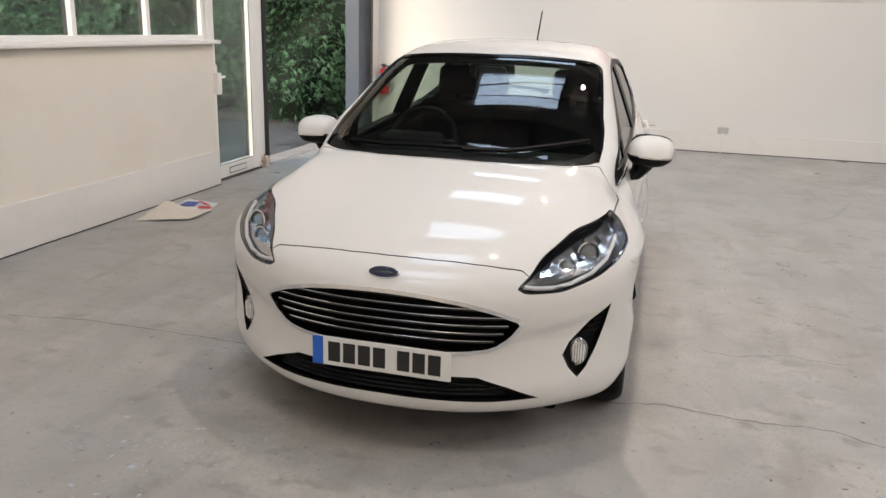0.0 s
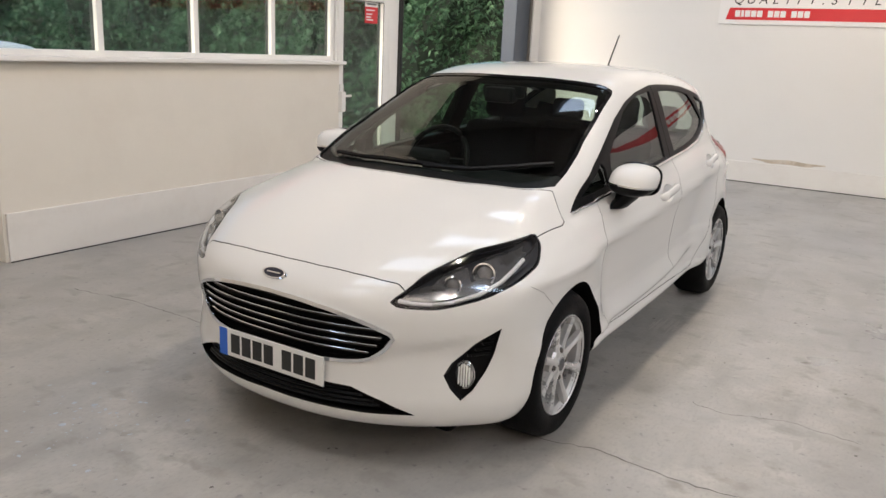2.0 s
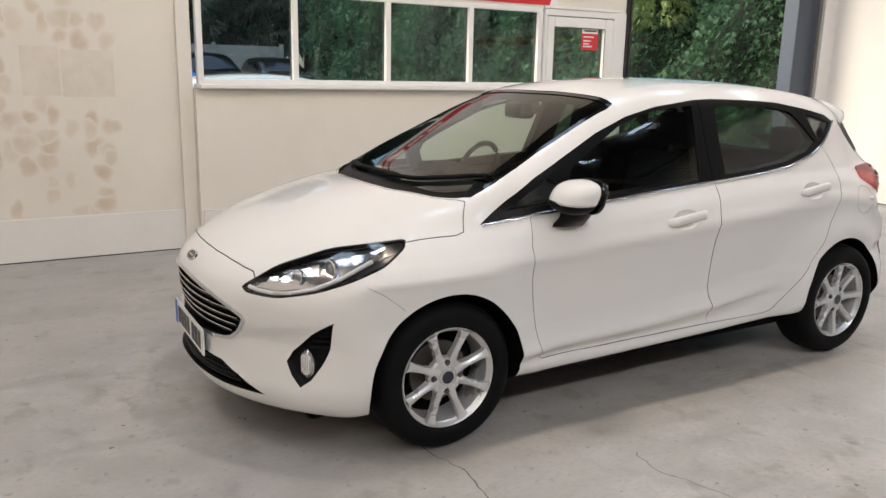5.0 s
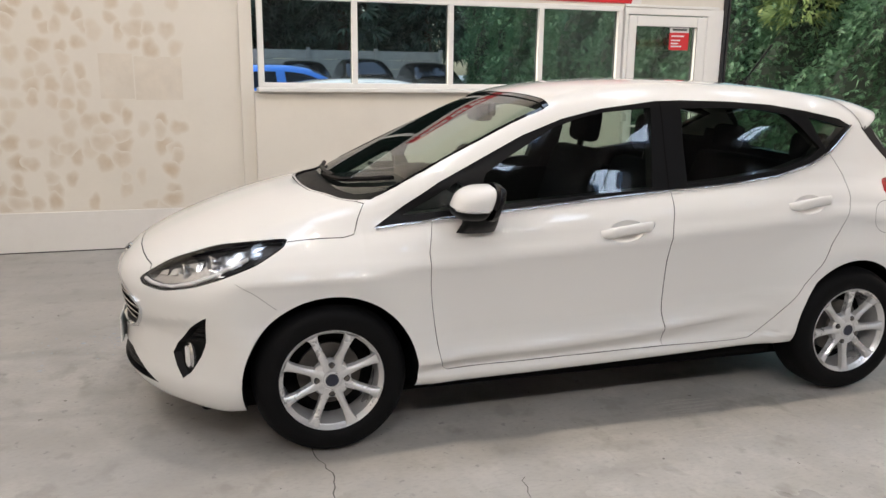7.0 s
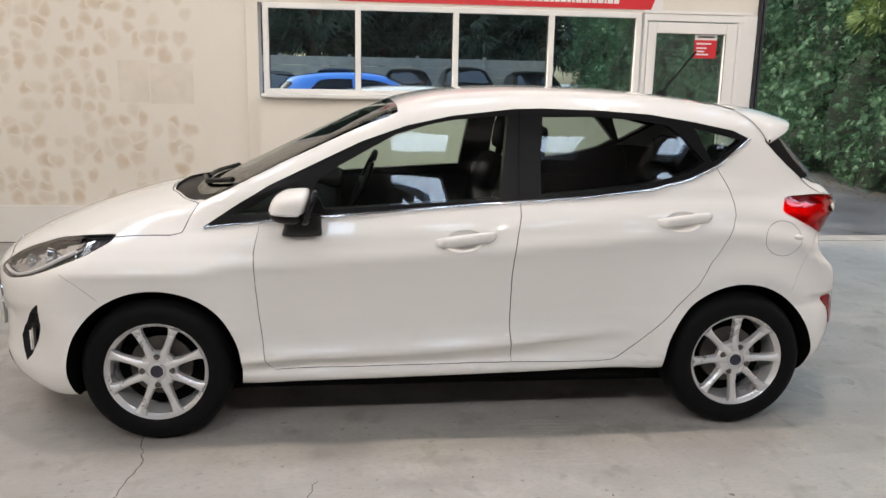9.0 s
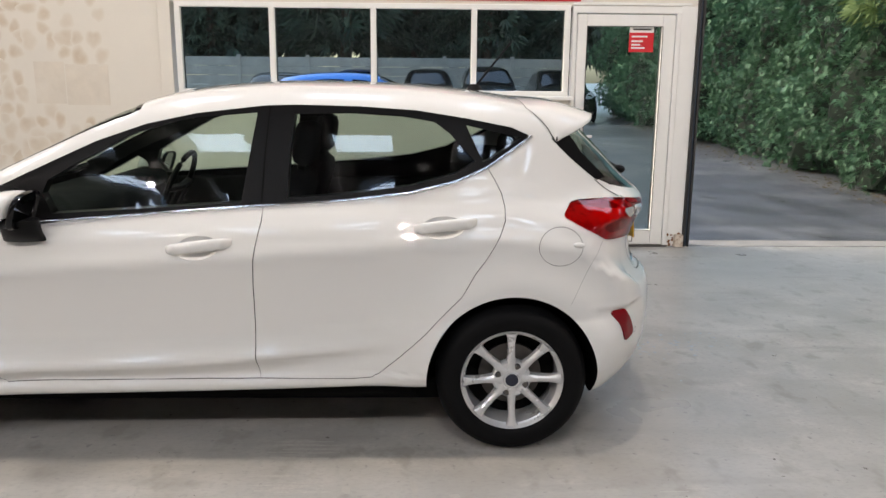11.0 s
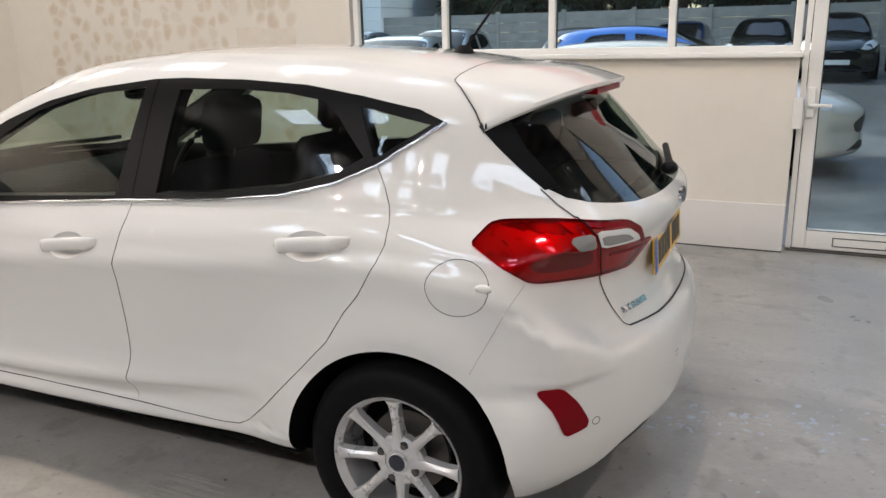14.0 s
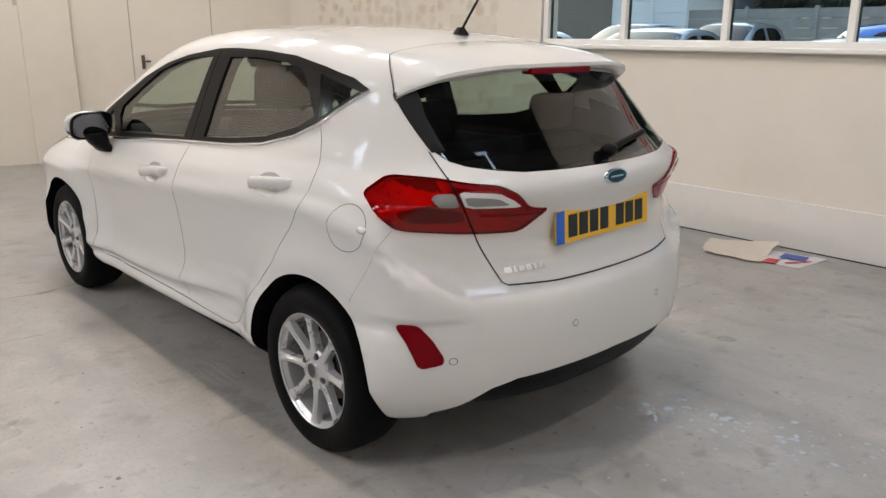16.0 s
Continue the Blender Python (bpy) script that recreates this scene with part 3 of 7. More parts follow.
def filler_material():
    """Thin skim that feathers out into the cream paint."""
    m = material("thin_skim", (0.50, 0.385, 0.26), 0.8, vary=0.10, scale=9)
    nt = m.node_tree
    bs = nt.nodes["Principled BSDF"]
    src = bs.inputs["Base Color"].links[0].from_socket
    at, no, mu, mi = nt.nodes.new("ShaderNodeAttribute"), nt.nodes.new("ShaderNodeTexNoise"), nt.nodes.new("ShaderNodeMath"), nt.nodes.new("ShaderNodeMix")
    at.attribute_name = "edge"
    no.inputs["Scale"].default_value, no.inputs["Detail"].default_value = 26, 6
    mu.operation, mi.data_type = "MULTIPLY", "RGBA"
    nt.links.new(at.outputs["Fac"], mu.inputs[0])
    nt.links.new(no.outputs[0], mu.inputs[1])
    nt.links.new(mu.outputs[0], mi.inputs["Factor"])
    mi.inputs["A"].default_value = (0.70, 0.658, 0.585, 1)
    nt.links.new(src, mi.inputs["B"])
    nt.links.new(mi.outputs["Result"], bs.inputs["Base Color"])
    return m


M["skim"] = filler_material()
tagged(link_mesh("filler_marks", bm, M["skim"]), "many dried tan adhesive blobs on the cream wall", "marks", kind="stuff")
M["patch_skim"] = material("patch_skim", (0.655, 0.60, 0.52), 0.8, vary=0.08, scale=5, dirt=(0.70, 0.66, 0.59), dirt_scale=3, dirt_amount=0.8)
plate1 = tagged(link_mesh("wall_patch", boxed((-3.92, 2.40, 1.25), (-3.917, 2.77, 1.60)), M["patch_skim"]), "square tan filler patch on the cream wall", "patch")
plate2 = tagged(link_mesh("wall_patch", boxed((-3.92, 2.13, 1.26), (-3.9175, 2.39, 1.62)), M["patch_skim"]), "faint square filler patch on the cream wall", "patch")

# stain over the back wall's skirting
bm = bmesh.new()
ring = [bm.verts.new((-0.18 + 0.42 * math.cos(a) * (1 + 0.15 * math.sin(3 * a)), 11.3985, 0.305 + 0.028 * math.sin(a) * (1 + 0.3 * math.sin(5 * a)))) for a in [k * math.pi / 12 for k in range(24)]]
bm.faces.new(ring)
M["stain"] = material("wall_stain", (0.50, 0.43, 0.34), 0.85, vary=0.25, scale=12, dirt=(0.70, 0.67, 0.62), dirt_scale=5, dirt_amount=1.0)
tagged(link_mesh("wall_stain", bm, M["stain"]), "brown scuff stain on the back wall", "stain", kind="stuff")


# ---- signs ----
def text_part(name, words, size, place, turn, mat, parent, shear=0.0):
    cu = bpy.data.curves.new(name, "FONT")
    cu.body, cu.size, cu.extrude, cu.shear = words, size, 0.0015, shear
    tmp = new("tmp", cu)
    me = bpy.data.meshes.new_from_object(tmp.evaluated_get(bpy.context.evaluated_depsgraph_get()))
    bpy.data.objects.remove(tmp)
    ob = new(name, me)
    me.materials.append(mat)
    ob.parent = parent
    ob.matrix_local = pose(*place, *turn)
    return ob


def char_bars(parent, x0, z0, widths, height, gap, mat, put):
    """Plain bars in place of letters that must not be spelt out."""
    x = x0
    for w in widths:
        if w > 0:
            part("text_bar", put(x, z0, x + w, z0 + height), mat, parent)
        x += abs(w) + gap


# back wall: white board with black lettering and a red band
sign = thing("wall_sign", (-1.27, 11.40, 1.995), "long white sign board with a red band on the wall", "sign")
part("board", boxed((0.0, -0.02, 0.0), (6.0, 0.0, 1.15), 0.003), M["sign_white"], sign)
bm = slab([(0.09, 0.055), (5.9, 0.055), (5.93, 0.20), (0.13, 0.20)], -0.024, -0.02, "y")
part("red_band", bm, M["sign_red"], sign)
char_bars(sign, 0.20, 0.09, [0.062, 0.035, 0.062, 0.062, 0.062, -0.04, 0.062, 0.062, 0.062, -0.04, 0.062, 0.062, 0.062], 0.078, 0.012, M["sign_white"], lambda a, b, c, d: boxed((a, -0.0255, b), (c, -0.024, d)))
char_bars(sign, 1.95, 0.085, [0.07, 0.07, 0.07, 0.02, 0.055, 0.05, 0.05, 0.055, 0.03, 0.05, 0.055, 0.035, 0.035, 0.05, 0.055, 0.02, 0.05, 0.055, 0.02, 0.055, 0.05], 0.075, 0.012, M["sign_white"], lambda a, b, c, d: boxed((a, -0.0255, b), (c, -0.024, d)))
x = 0.16
for letter in "QUALITY.STYLE.":
    text_part("letter", letter, 0.15, (x, -0.021, 0.25), (90, 0, 0), M["sign_black"], sign, 0.25)
    x += 0.10 if letter in "I." else 0.155
part("logo_block", boxed((2.9, -0.024, 0.42), (5.4, -0.02, 1.05)), M["sign_black"], sign, "black logo block")

# over the windows: red band with plain white bars
band = thing("window_sign", (-3.88, 4.05, 2.165), "red sign band with white characters over the windows", "sign")
part("board", boxed((0.0, -0.2, 0.0), (0.012, 2.95, 0.75), 0.002), M["sign_white"], band)
part("red_band", slab([(0.0, 0.0), (2.84, 0.0), (2.90, 0.17), (0.04, 0.17)], 0.012, 0.015, "x"), M["sign_red"], band)
char_bars(band, 0.14, 0.05, [0.06, 0.03, 0.06, 0.06, 0.06, -0.035, 0.06, 0.06, 0.06, -0.035, 0.06, 0.06, 0.06], 0.078, 0.012, M["sign_white"], lambda a, b, c, d: boxed((0.015, a, b), (0.0165, c, d)))
char_bars(band, 1.42, 0.045, [0.06, 0.06, 0.06, 0.018, 0.05, 0.045, 0.045, 0.05, 0.028, 0.045, 0.05, 0.03, 0.03, 0.045, 0.05, 0.018, 0.045, 0.05, 0.018, 0.05, 0.045], 0.075, 0.011, M["sign_white"], lambda a, b, c, d: boxed((0.015, a, b), (0.0165, c, d)))

# ---- roof: purlins, corrugated roof-light bars, lamps ----
bm = bmesh.new()
for y in (-2.2, -0.5, 1.3, 2.9, 4.5, 6.1, 7.7, 9.3, 10.9):
    box(bm, (-4.0, y - 0.04, CEILING - 0.2), (10.7, y + 0.04, CEILING))
tagged(link_mesh("purlins", bm, M["beam"]), "steel roof purlins", "purlin", kind="structure")
bm = bmesh.new()
for sx, sy, sw, sl in SKYLIGHTS:
    for k in range(5):
        y = sy - sl / 2 + sl * (k + 0.5) / 5
        box(bm, (sx - sw / 2, y - 0.004, CEILING + 0.10), (sx + sw / 2, y + 0.004, CEILING + 0.115))
tagged(link_mesh("roof_light_ribs", bm, M["beam"]), "ribs of the corrugated roof lights", "ribs", kind="structure")
# the added fill lamps get the same shade and rod
for sx, sy in BAYS:
    bay = thing("high_bay_lamp", (sx, sy, 4.40), "round metal high-bay lamp hanging from the roof, some added as fill", "lamp", "high-bay lamps")
    part("shade", lathe([(0.06, 0.16), (0.075, 0.15), (0.19, 0.0), (0.185, 0.0), (0.07, 0.14), (0.05, 0.15)], 28, "z"), M["well"], bay, smooth=40)
    part("rod", tube(bmesh.new(), [(0, 0, 0.15), (0, 0, CEILING - 4.40)], 0.012, 8), M["beam"], bay, smooth=40)
# ---- the car's outer form: x across (left side +), y from nose to tail, z up, origin on the floor between the axles ----
def curve(*knots, soft=0.0):
    """A smooth curve through (place, value) knots, flat beyond its ends; soft: how far it is eased, in metres."""
    kx, ky = np.array(knots, float).T
    h, d = np.diff(kx), np.diff(ky) / np.diff(kx)
    m = np.zeros(len(kx))
    for i in range(1, len(kx) - 1):
        if d[i - 1] * d[i] > 0:
            w1, w2 = 2 * h[i] + h[i - 1], h[i] + 2 * h[i - 1]
            m[i] = (w1 + w2) / (w1 / d[i - 1] + w2 / d[i])
    m[0], m[-1] = d[0], d[-1]

    def value(x):
        x = np.clip(x, kx[0], kx[-1])
        i = np.clip(np.searchsorted(kx, x) - 1, 0, len(kx) - 2)
        t = (x - kx[i]) / h[i]
        return ky[i] * (1 + 2 * t) * (1 - t) ** 2 + m[i] * h[i] * t * (1 - t) ** 2 + ky[i + 1] * t * t * (3 - 2 * t) + m[i + 1] * h[i] * t * t * (t - 1)

    if not soft:
        return value
    step = soft / 6
    xs = np.arange(kx[0] - 4 * soft, kx[-1] + 4 * soft, step)
    w = np.exp(-0.5 * (np.arange(-24, 25) / 6.0) ** 2)
    ends = value(xs) + m[0] * np.minimum(xs - kx[0], 0) + m[-1] * np.maximum(xs - kx[-1], 0)
    ys = np.convolve(ends, w / w.sum(), "same")
    ys[:24], ys[-24:] = ends[:24], ends[-24:]

    def eased(x):
        u = np.clip(np.nan_to_num((x - xs[0]) / step), 1, len(xs) - 3.001)
        i = u.astype(int) if isinstance(u, np.ndarray) else int(u)
        t = u - i
        a, b, c, d = ys[i - 1], ys[i], ys[i + 1], ys[i + 2]
        return b + 0.5 * t * (c - a + t * (2 * a - 5 * b + 4 * c - d + t * (3 * (b - c) + d - a)))

    return eased


def blend(a, b, k):
    h = np.maximum(k - np.abs(a - b), 0) / k
    return np.maximum(a, b) + h * h * k / 4


hood_crown = curve((-2.1, 0.2), (-1.75, 0.2), (-1.4, 0.17), (-1.1, 0.14), (-0.8, 0.135), soft=0.08)
roof_line = curve((-1.4, 0.882), (-1.0, 1.075), (-0.6, 1.268), (-0.35, 1.382), (-0.2, 1.432), (0.0, 1.465), (0.35, 1.484), (0.7, 1.478), (1.06, 1.452), (1.42, 1.395), (1.62, 1.352), (2.1, 1.22), soft=0.035)
roof_crown = curve((-1.1, 0.118), (-0.9, 0.125), (-0.6, 0.13), (-0.3, 0.122), (0.0, 0.125), (1.0, 0.13), (1.6, 0.16), soft=0.08)
plan_width = curve((-2.1, 0.785), (-1.9, 0.803), (-1.6, 0.828), (-1.25, 0.824), (-0.85, 0.812), (-0.4, 0.824), (0.2, 0.83), (0.6, 0.824), (0.85, 0.813), (1.15, 0.796), (1.45, 0.775), (1.75, 0.765), (2.0, 0.745), soft=0.08)
roof_width = curve((-1.3, 0.82), (-0.85, 0.825), (-0.4, 0.83), (0.8, 0.834), (1.0, 0.832), (1.2, 0.824), (1.35, 0.79), (1.5, 0.735), (1.7, 0.67), (2.0, 0.56), soft=0.05)
side_form = curve((0.14, -0.07), (0.22, -0.025), (0.25, -0.014), (0.275, -0.010), (0.286, -0.013), (0.298, -0.036), (0.306, -0.036), (0.33, -0.018), (0.352, 0.003), (0.362, 0.004), (0.39, -0.013), (0.42, -0.026), (0.46, -0.034), (0.5, -0.035), (0.55, -0.033), (0.6, -0.030), (0.65, -0.025), (0.7, -0.018), (0.76, -0.006), (0.795, 0.004), (0.812, 0.001), (0.85, -0.014), (0.9, -0.031), (0.95, -0.060), (1.0, -0.094), (1.05, -0.1145), (1.1, -0.134), (1.2, -0.1745), (1.3, -0.2165), (1.39, -0.262), (1.5, -0.34), soft=0.005)
end_form = curve((0.14, -0.08), (0.22, -0.034), (0.28, -0.017), (0.34, -0.010), (0.42, -0.012), (0.5, -0.018), (0.6, -0.022), (0.7, -0.018), soft=0.02)
nose_form = curve((0.1, 0.30), (0.16, 0.12), (0.2, 0.055), (0.24, 0.018), (0.3, 0.006), (0.36, 0.018), (0.46, 0.024), (0.56, 0.006), (0.62, 0.004), (0.68, 0.02), (0.73, 0.056), (0.77, 0.105), (0.8, 0.148), (0.84, 0.21), (0.9, 0.31), (1.0, 0.45), soft=0.012)
tail_form = curve((0.14, 0.3), (0.2, 0.16), (0.26, 0.08), (0.32, 0.035), (0.42, 0.006), (0.52, 0.0), (0.60, 0.006), (0.655, 0.022), (0.685, 0.062), (0.74, 0.096), (0.82, 0.106), (0.9, 0.085), (0.97, 0.055), (1.0, 0.06), (1.03, 0.09), (1.06, 0.125), (1.2, 0.262), (1.3, 0.362), (1.4, 0.47), (1.5, 0.6), soft=0.011)


def car_f(x, y, z):
    """Below nought inside the car's outer skin."""
    ax = np.abs(x)
    hood = 1.011 + 0.145 * (y + 1.2) - 0.225 * (y + 1.2) ** 2 - hood_crown(y) * ax**2.2 - 0.6 * np.maximum(y + 0.8, 0)
    roof = roof_line(y) - roof_crown(y) * ax**2.2 - 0.5 * np.maximum(-1.4 - y, 0)
    top = z - blend(hood, roof, 0.012)
    rise = (0.065 * np.clip(y, -1.2, 1.35) * np.clip((1.7 - y) / 0.5, 0, 1)) * np.clip((z - 0.5) / 0.25, 0, 1) * np.clip((1.1 - z) / 0.2, 0, 1)
    u = np.clip(y + 0.77, 0, 1.6)
    rise = rise + 0.019 * u * np.clip((0.52 - z) / 0.15, 0, 1)
    rise = rise + np.maximum(0.04 * u * u - 0.005 * u, 0) * np.clip((0.64 - z) / 0.18, 0, 1) * np.clip((z - 0.30) / 0.1, 0, 1)
    high = np.clip((z - 0.92) / 0.15, 0, 1)
    high = high * high * (3 - 2 * high)
    flank = side_form(z - rise)
    fade = np.clip((y - 0.3) / 0.5, 0, 1) * np.clip((z - 0.295 - 0.019 * u) / 0.02, 0, 1) * np.clip((0.5 - z + rise) / 0.04, 0, 1)
    ends = np.clip((np.abs(y) - 0.82) / 0.12, 0, 1) * np.clip((0.56 - z) / 0.08, 0, 1)
    width = plan_width(y) * (1 - high) + roof_width(y) * high + (flank * (1 - fade) - 0.028 * fade) * (1 - ends) + end_form(z) * ends
    for wheel, swell in ((-1.2465, 0.044), (1.2465, 0.068)):
        r = np.hypot(y - wheel, z - 0.31)
        width = width + swell * np.exp(-((np.maximum(r - 0.36, 0) / 0.145) ** 2)) * np.clip((z - 0.2) / 0.15, 0, 1)
    width = width - 0.04 * np.clip((-0.85 - y) / 0.25, 0, 1) * np.clip((z - 0.78) / 0.1, 0, 1)
    # the ledge that runs from the tail lamp round the bumper's corner
    d = z - 0.665 - 0.5 * np.clip(1.79 - y, 0, 0.35)
    width = width - 0.020 * np.clip((y - 1.53) / 0.15, 0, 1) * np.clip(d / 0.016, 0, 1) * np.clip((0.16 - d) / 0.1, 0, 1)
    side = ax - width
    nose = -2.087 + 0.36 * (ax / 0.76) ** 2.4 + nose_form(z) - y
    tail = y - (1.95 - 0.27 * (ax / 0.78) ** 2.6 - tail_form(z - 0.5 * np.clip(ax - 0.58, 0, 0.2) * np.clip((z - 0.55) / 0.08, 0, 1) * np.clip((0.95 - z) / 0.14, 0, 1)))
    sill = np.clip((y + 1.05) / 0.15, 0, 1) * np.clip((1.1 - y) / 0.15, 0, 1)
    low = 0.185 + 0.02 * np.clip(y + 1.9, 0, 1) + sill * (0.030 + 0.026 * np.clip(y + 0.8, 0, 1.6)) + 0.05 * np.clip(y - 1.3, 0, 1) - z
    f = blend(side, top, 0.09)
    f = blend(f, nose, 0.05)
    f = blend(f, tail, 0.045)
    # hollows under the brows of the rear reflectors and the fog lamps
    f = f + 0.011 * np.clip((0.604 - z) / 0.018, 0, 1) * np.clip((z - 0.41) / 0.15, 0, 1) * np.clip((ax - 0.56) / 0.1, 0, 1) * np.clip((0.84 - ax) / 0.06, 0, 1) * np.clip((y - 1.5) / 0.1, 0, 1)
    brow = 0.515 + 0.22 * np.clip(ax - 0.47, 0, 0.3)
    f = f + 0.010 * np.clip((brow - z) / 0.035, 0, 1) * np.clip((z - 0.36) / 0.12, 0, 1) * np.clip((ax - 0.44) / 0.1, 0, 1) * np.clip((0.8 - ax) / 0.08, 0, 1) * np.clip((-1.6 - y) / 0.1, 0, 1)
    return blend(f, low, 0.03)


def cast(px, py, pz, d, reach=2.6, steps=130):
    """Where rays from outside first meet the skin; arrays in, arrays out (nan where they miss)."""
    dx, dy, dz = d
    near, hit = np.zeros_like(px), np.full_like(px, np.nan)
    far = None
    for i in range(1, steps + 1):
        s = reach * i / steps
        inside = (car_f(px + dx * s, py + dy * s, pz + dz * s) < 0) & np.isnan(hit)
        hit[inside] = s
    lo, hi = hit - reach / steps, hit.copy()
    for _ in range(22):
        mid = (lo + hi) / 2
        inside = car_f(px + dx * mid, py + dy * mid, pz + dz * mid) < 0
        hi, lo = np.where(inside, mid, hi), np.where(inside, lo, mid)
    return px + dx * hi, py + dy * hi, pz + dz * hi


def skin_normal(x, y, z, e=0.002):
    n = np.stack([car_f(x + e, y, z) - car_f(x - e, y, z), car_f(x, y + e, z) - car_f(x, y - e, z), car_f(x, y, z + e) - car_f(x, y, z - e)], -1)
    return n / np.maximum(np.linalg.norm(n, axis=-1, keepdims=True), 1e-9)
# ---- the car ----
from mathutils.geometry import delaunay_2d_cdt

SIDE, FRONT, REAR, TOP = ((0, 1, 0), (0, 0, 1), (1, 0, 0)), ((1, 0, 0), (0, 0, 1), (0, -1, 0)), ((1, 0, 0), (0, 0, 1), (0, 1, 0)), ((1, 0, 0), (0, 1, 0), (0, 0, 1))
LAMP = ((0.44, 0.898, 0), (0, 0, 1), (0.898, -0.44, 0))
TAIL = ((-0.75, 0.6614, 0), (0, 0, 1), (0.6614, 0.75, 0))
LAMP_AT, TAIL_AT = (0.45, -1.955), (0.768, 1.47)


def mirrored(half):
    """A closed outline from its right half, listed from the middle out and round to the middle."""
    return list(half) + [(-a, b) for a, b in reversed(half) if abs(a) > 1e-6]


def dense(poly, step, closed=True):
    out = []
    for (a, b), (c, d) in zip(poly, poly[1:] + poly[:1] if closed else poly[1:]):
        n = max(1, int(math.hypot(c - a, d - b) / step))
        out += [(a + (c - a) * i / n, b + (d - b) * i / n) for i in range(n)]
    return out if closed else out + [poly[-1]]


def rounded(poly, r=0.25, times=2):
    """Cuts the corners of an outline, to make it flow."""
    for _ in range(times):
        out = []
        for (a, b), (c, d) in zip(poly, poly[1:] + poly[:1]):
            out += [(a + (c - a) * r, b + (d - b) * r), (c + (a - c) * r, d + (b - d) * r)]
        poly = out
    return poly


def grown(poly, by):
    """An outline moved outwards by some metres."""
    area = sum(a * d - c * b for (a, b), (c, d) in zip(poly, poly[1:] + poly[:1]))
    sign, out = (1 if area > 0 else -1), []
    for i, (x, y) in enumerate(poly):
        (a, b), (c, d) = poly[i - 1], poly[(i + 1) % len(poly)]
        n = Vector((d - b, a - c)).normalized() * sign * by
        out.append((x + n.x, y + n.y))
    return out


def on_skin(points, view, at=(0.0, 0.0), lift=0.0):
    """Places points of a view onto the car's skin."""
    r, u, n = (np.array(v, float) for v in view)
    p = np.array(points, float)
    o = np.array([at[0], at[1], 0.0]) + p[:, :1] * r + p[:, 1:2] * u + n * 1.6 if view in (LAMP, TAIL) else p[:, :1] * r + p[:, 1:2] * u + n * 2.6
    x, y, z = cast(o[:, 0].copy(), o[:, 1].copy(), o[:, 2].copy(), -n, 2.9, 145)
    q = np.stack([x, y, z], -1)
    return q + skin_normal(x, y, z) * lift


def patch(poly, view, at=(0.0, 0.0), lift=0.003, deep=0.004, step=0.03):
    """A curved sheet on the car's skin inside an outline, with thickness."""
    edge = dense(poly, step)
    n = len(edge)
    px, py = zip(*edge)
    grid = []
    gx = np.arange(min(px) + step / 2, max(px), step)
    gy = np.arange(min(py) + step / 2, max(py), step)
    pts = [Vector(p) for p in edge] + [Vector((a, b)) for a in gx for b in gy]
    v, e, f, *_ = delaunay_2d_cdt(pts, [], [list(range(n))], 1, 1e-5)
    q = on_skin([tuple(p) for p in v], view, at, lift)
    good = ~np.isnan(q).any(1)
    x, y, z = q.T
    nn = skin_normal(np.nan_to_num(x), np.nan_to_num(y), np.nan_to_num(z))
    bm = bmesh.new()
    hi = [bm.verts.new(p) if ok else None for p, ok in zip(q, good)]
    view_n = Vector(view[2])
    for t in f:
        if all(good[i] for i in t):
            face = bm.faces.new([hi[i] for i in t])
            face.normal_update()
            if face.normal.dot(view_n) < 0:
                face.normal_flip()
    for h in list(bm.verts):
        if not h.link_faces:
            bm.verts.remove(h)
    if deep:
        geo = bmesh.ops.extrude_face_region(bm, geom=list(bm.faces))
        moved = {v for v in geo["geom"] if isinstance(v, bmesh.types.BMVert)}
        bm.normal_update()
        still = [v for v in bm.verts if v not in moved]
        for v in moved:
            g = skin_normal(*(np.array([c]) for c in v.co))[0]
            v.co = v.co - Vector(g) * deep
        bmesh.ops.recalc_face_normals(bm, faces=bm.faces)
    return bm


def ribbon(line, view, width=0.005, lift=0.0012, at=(0.0, 0.0), step=0.025, closed=False, deep=0.0):
    """A narrow strip along a line on the car's skin."""
    pts = dense(list(line), step, closed)
    left, right = [], []
    for i, (x, y) in enumerate(pts):
        a, b = pts[i - 1] if (i or closed) else pts[i], pts[(i + 1) % len(pts)] if (i < len(pts) - 1 or closed) else pts[i]
        n = Vector((b[1] - a[1], a[0] - b[0])).normalized() * width / 2
        left.append((x + n.x, y + n.y)), right.append((x - n.x, y - n.y))
    ql, qr = on_skin(left, view, at, lift), on_skin(right, view, at, lift)
    bm = bmesh.new()
    vl, vr = [bm.verts.new(p) for p in np.nan_to_num(ql)], [bm.verts.new(p) for p in np.nan_to_num(qr)]
    for i in range(len(pts) if closed else len(pts) - 1):
        j = (i + 1) % len(pts)
        face = bm.faces.new((vl[i], vl[j], vr[j], vr[i]))
        face.normal_update()
        if face.normal.dot(Vector(view[2])) < 0:
            face.normal_flip()
    if deep:
        mids = [(Vector(a) + Vector(b)) / 2 for a, b in zip(ql, qr)]
        geo = bmesh.ops.extrude_face_region(bm, geom=list(bm.faces))
        for v in geo["geom"]:
            if isinstance(v, bmesh.types.BMVert):
                g = skin_normal(*(np.array([c]) for c in v.co))[0]
                v.co = v.co - Vector(g) * deep
        bmesh.ops.recalc_face_normals(bm, faces=bm.faces)
    return bm


def flip_x(bm):
    """The same part for the other side."""
    other = bm.copy()
    for v in other.verts:
        v.co.x = -v.co.x
    bmesh.ops.reverse_faces(other, faces=other.faces)
    return other


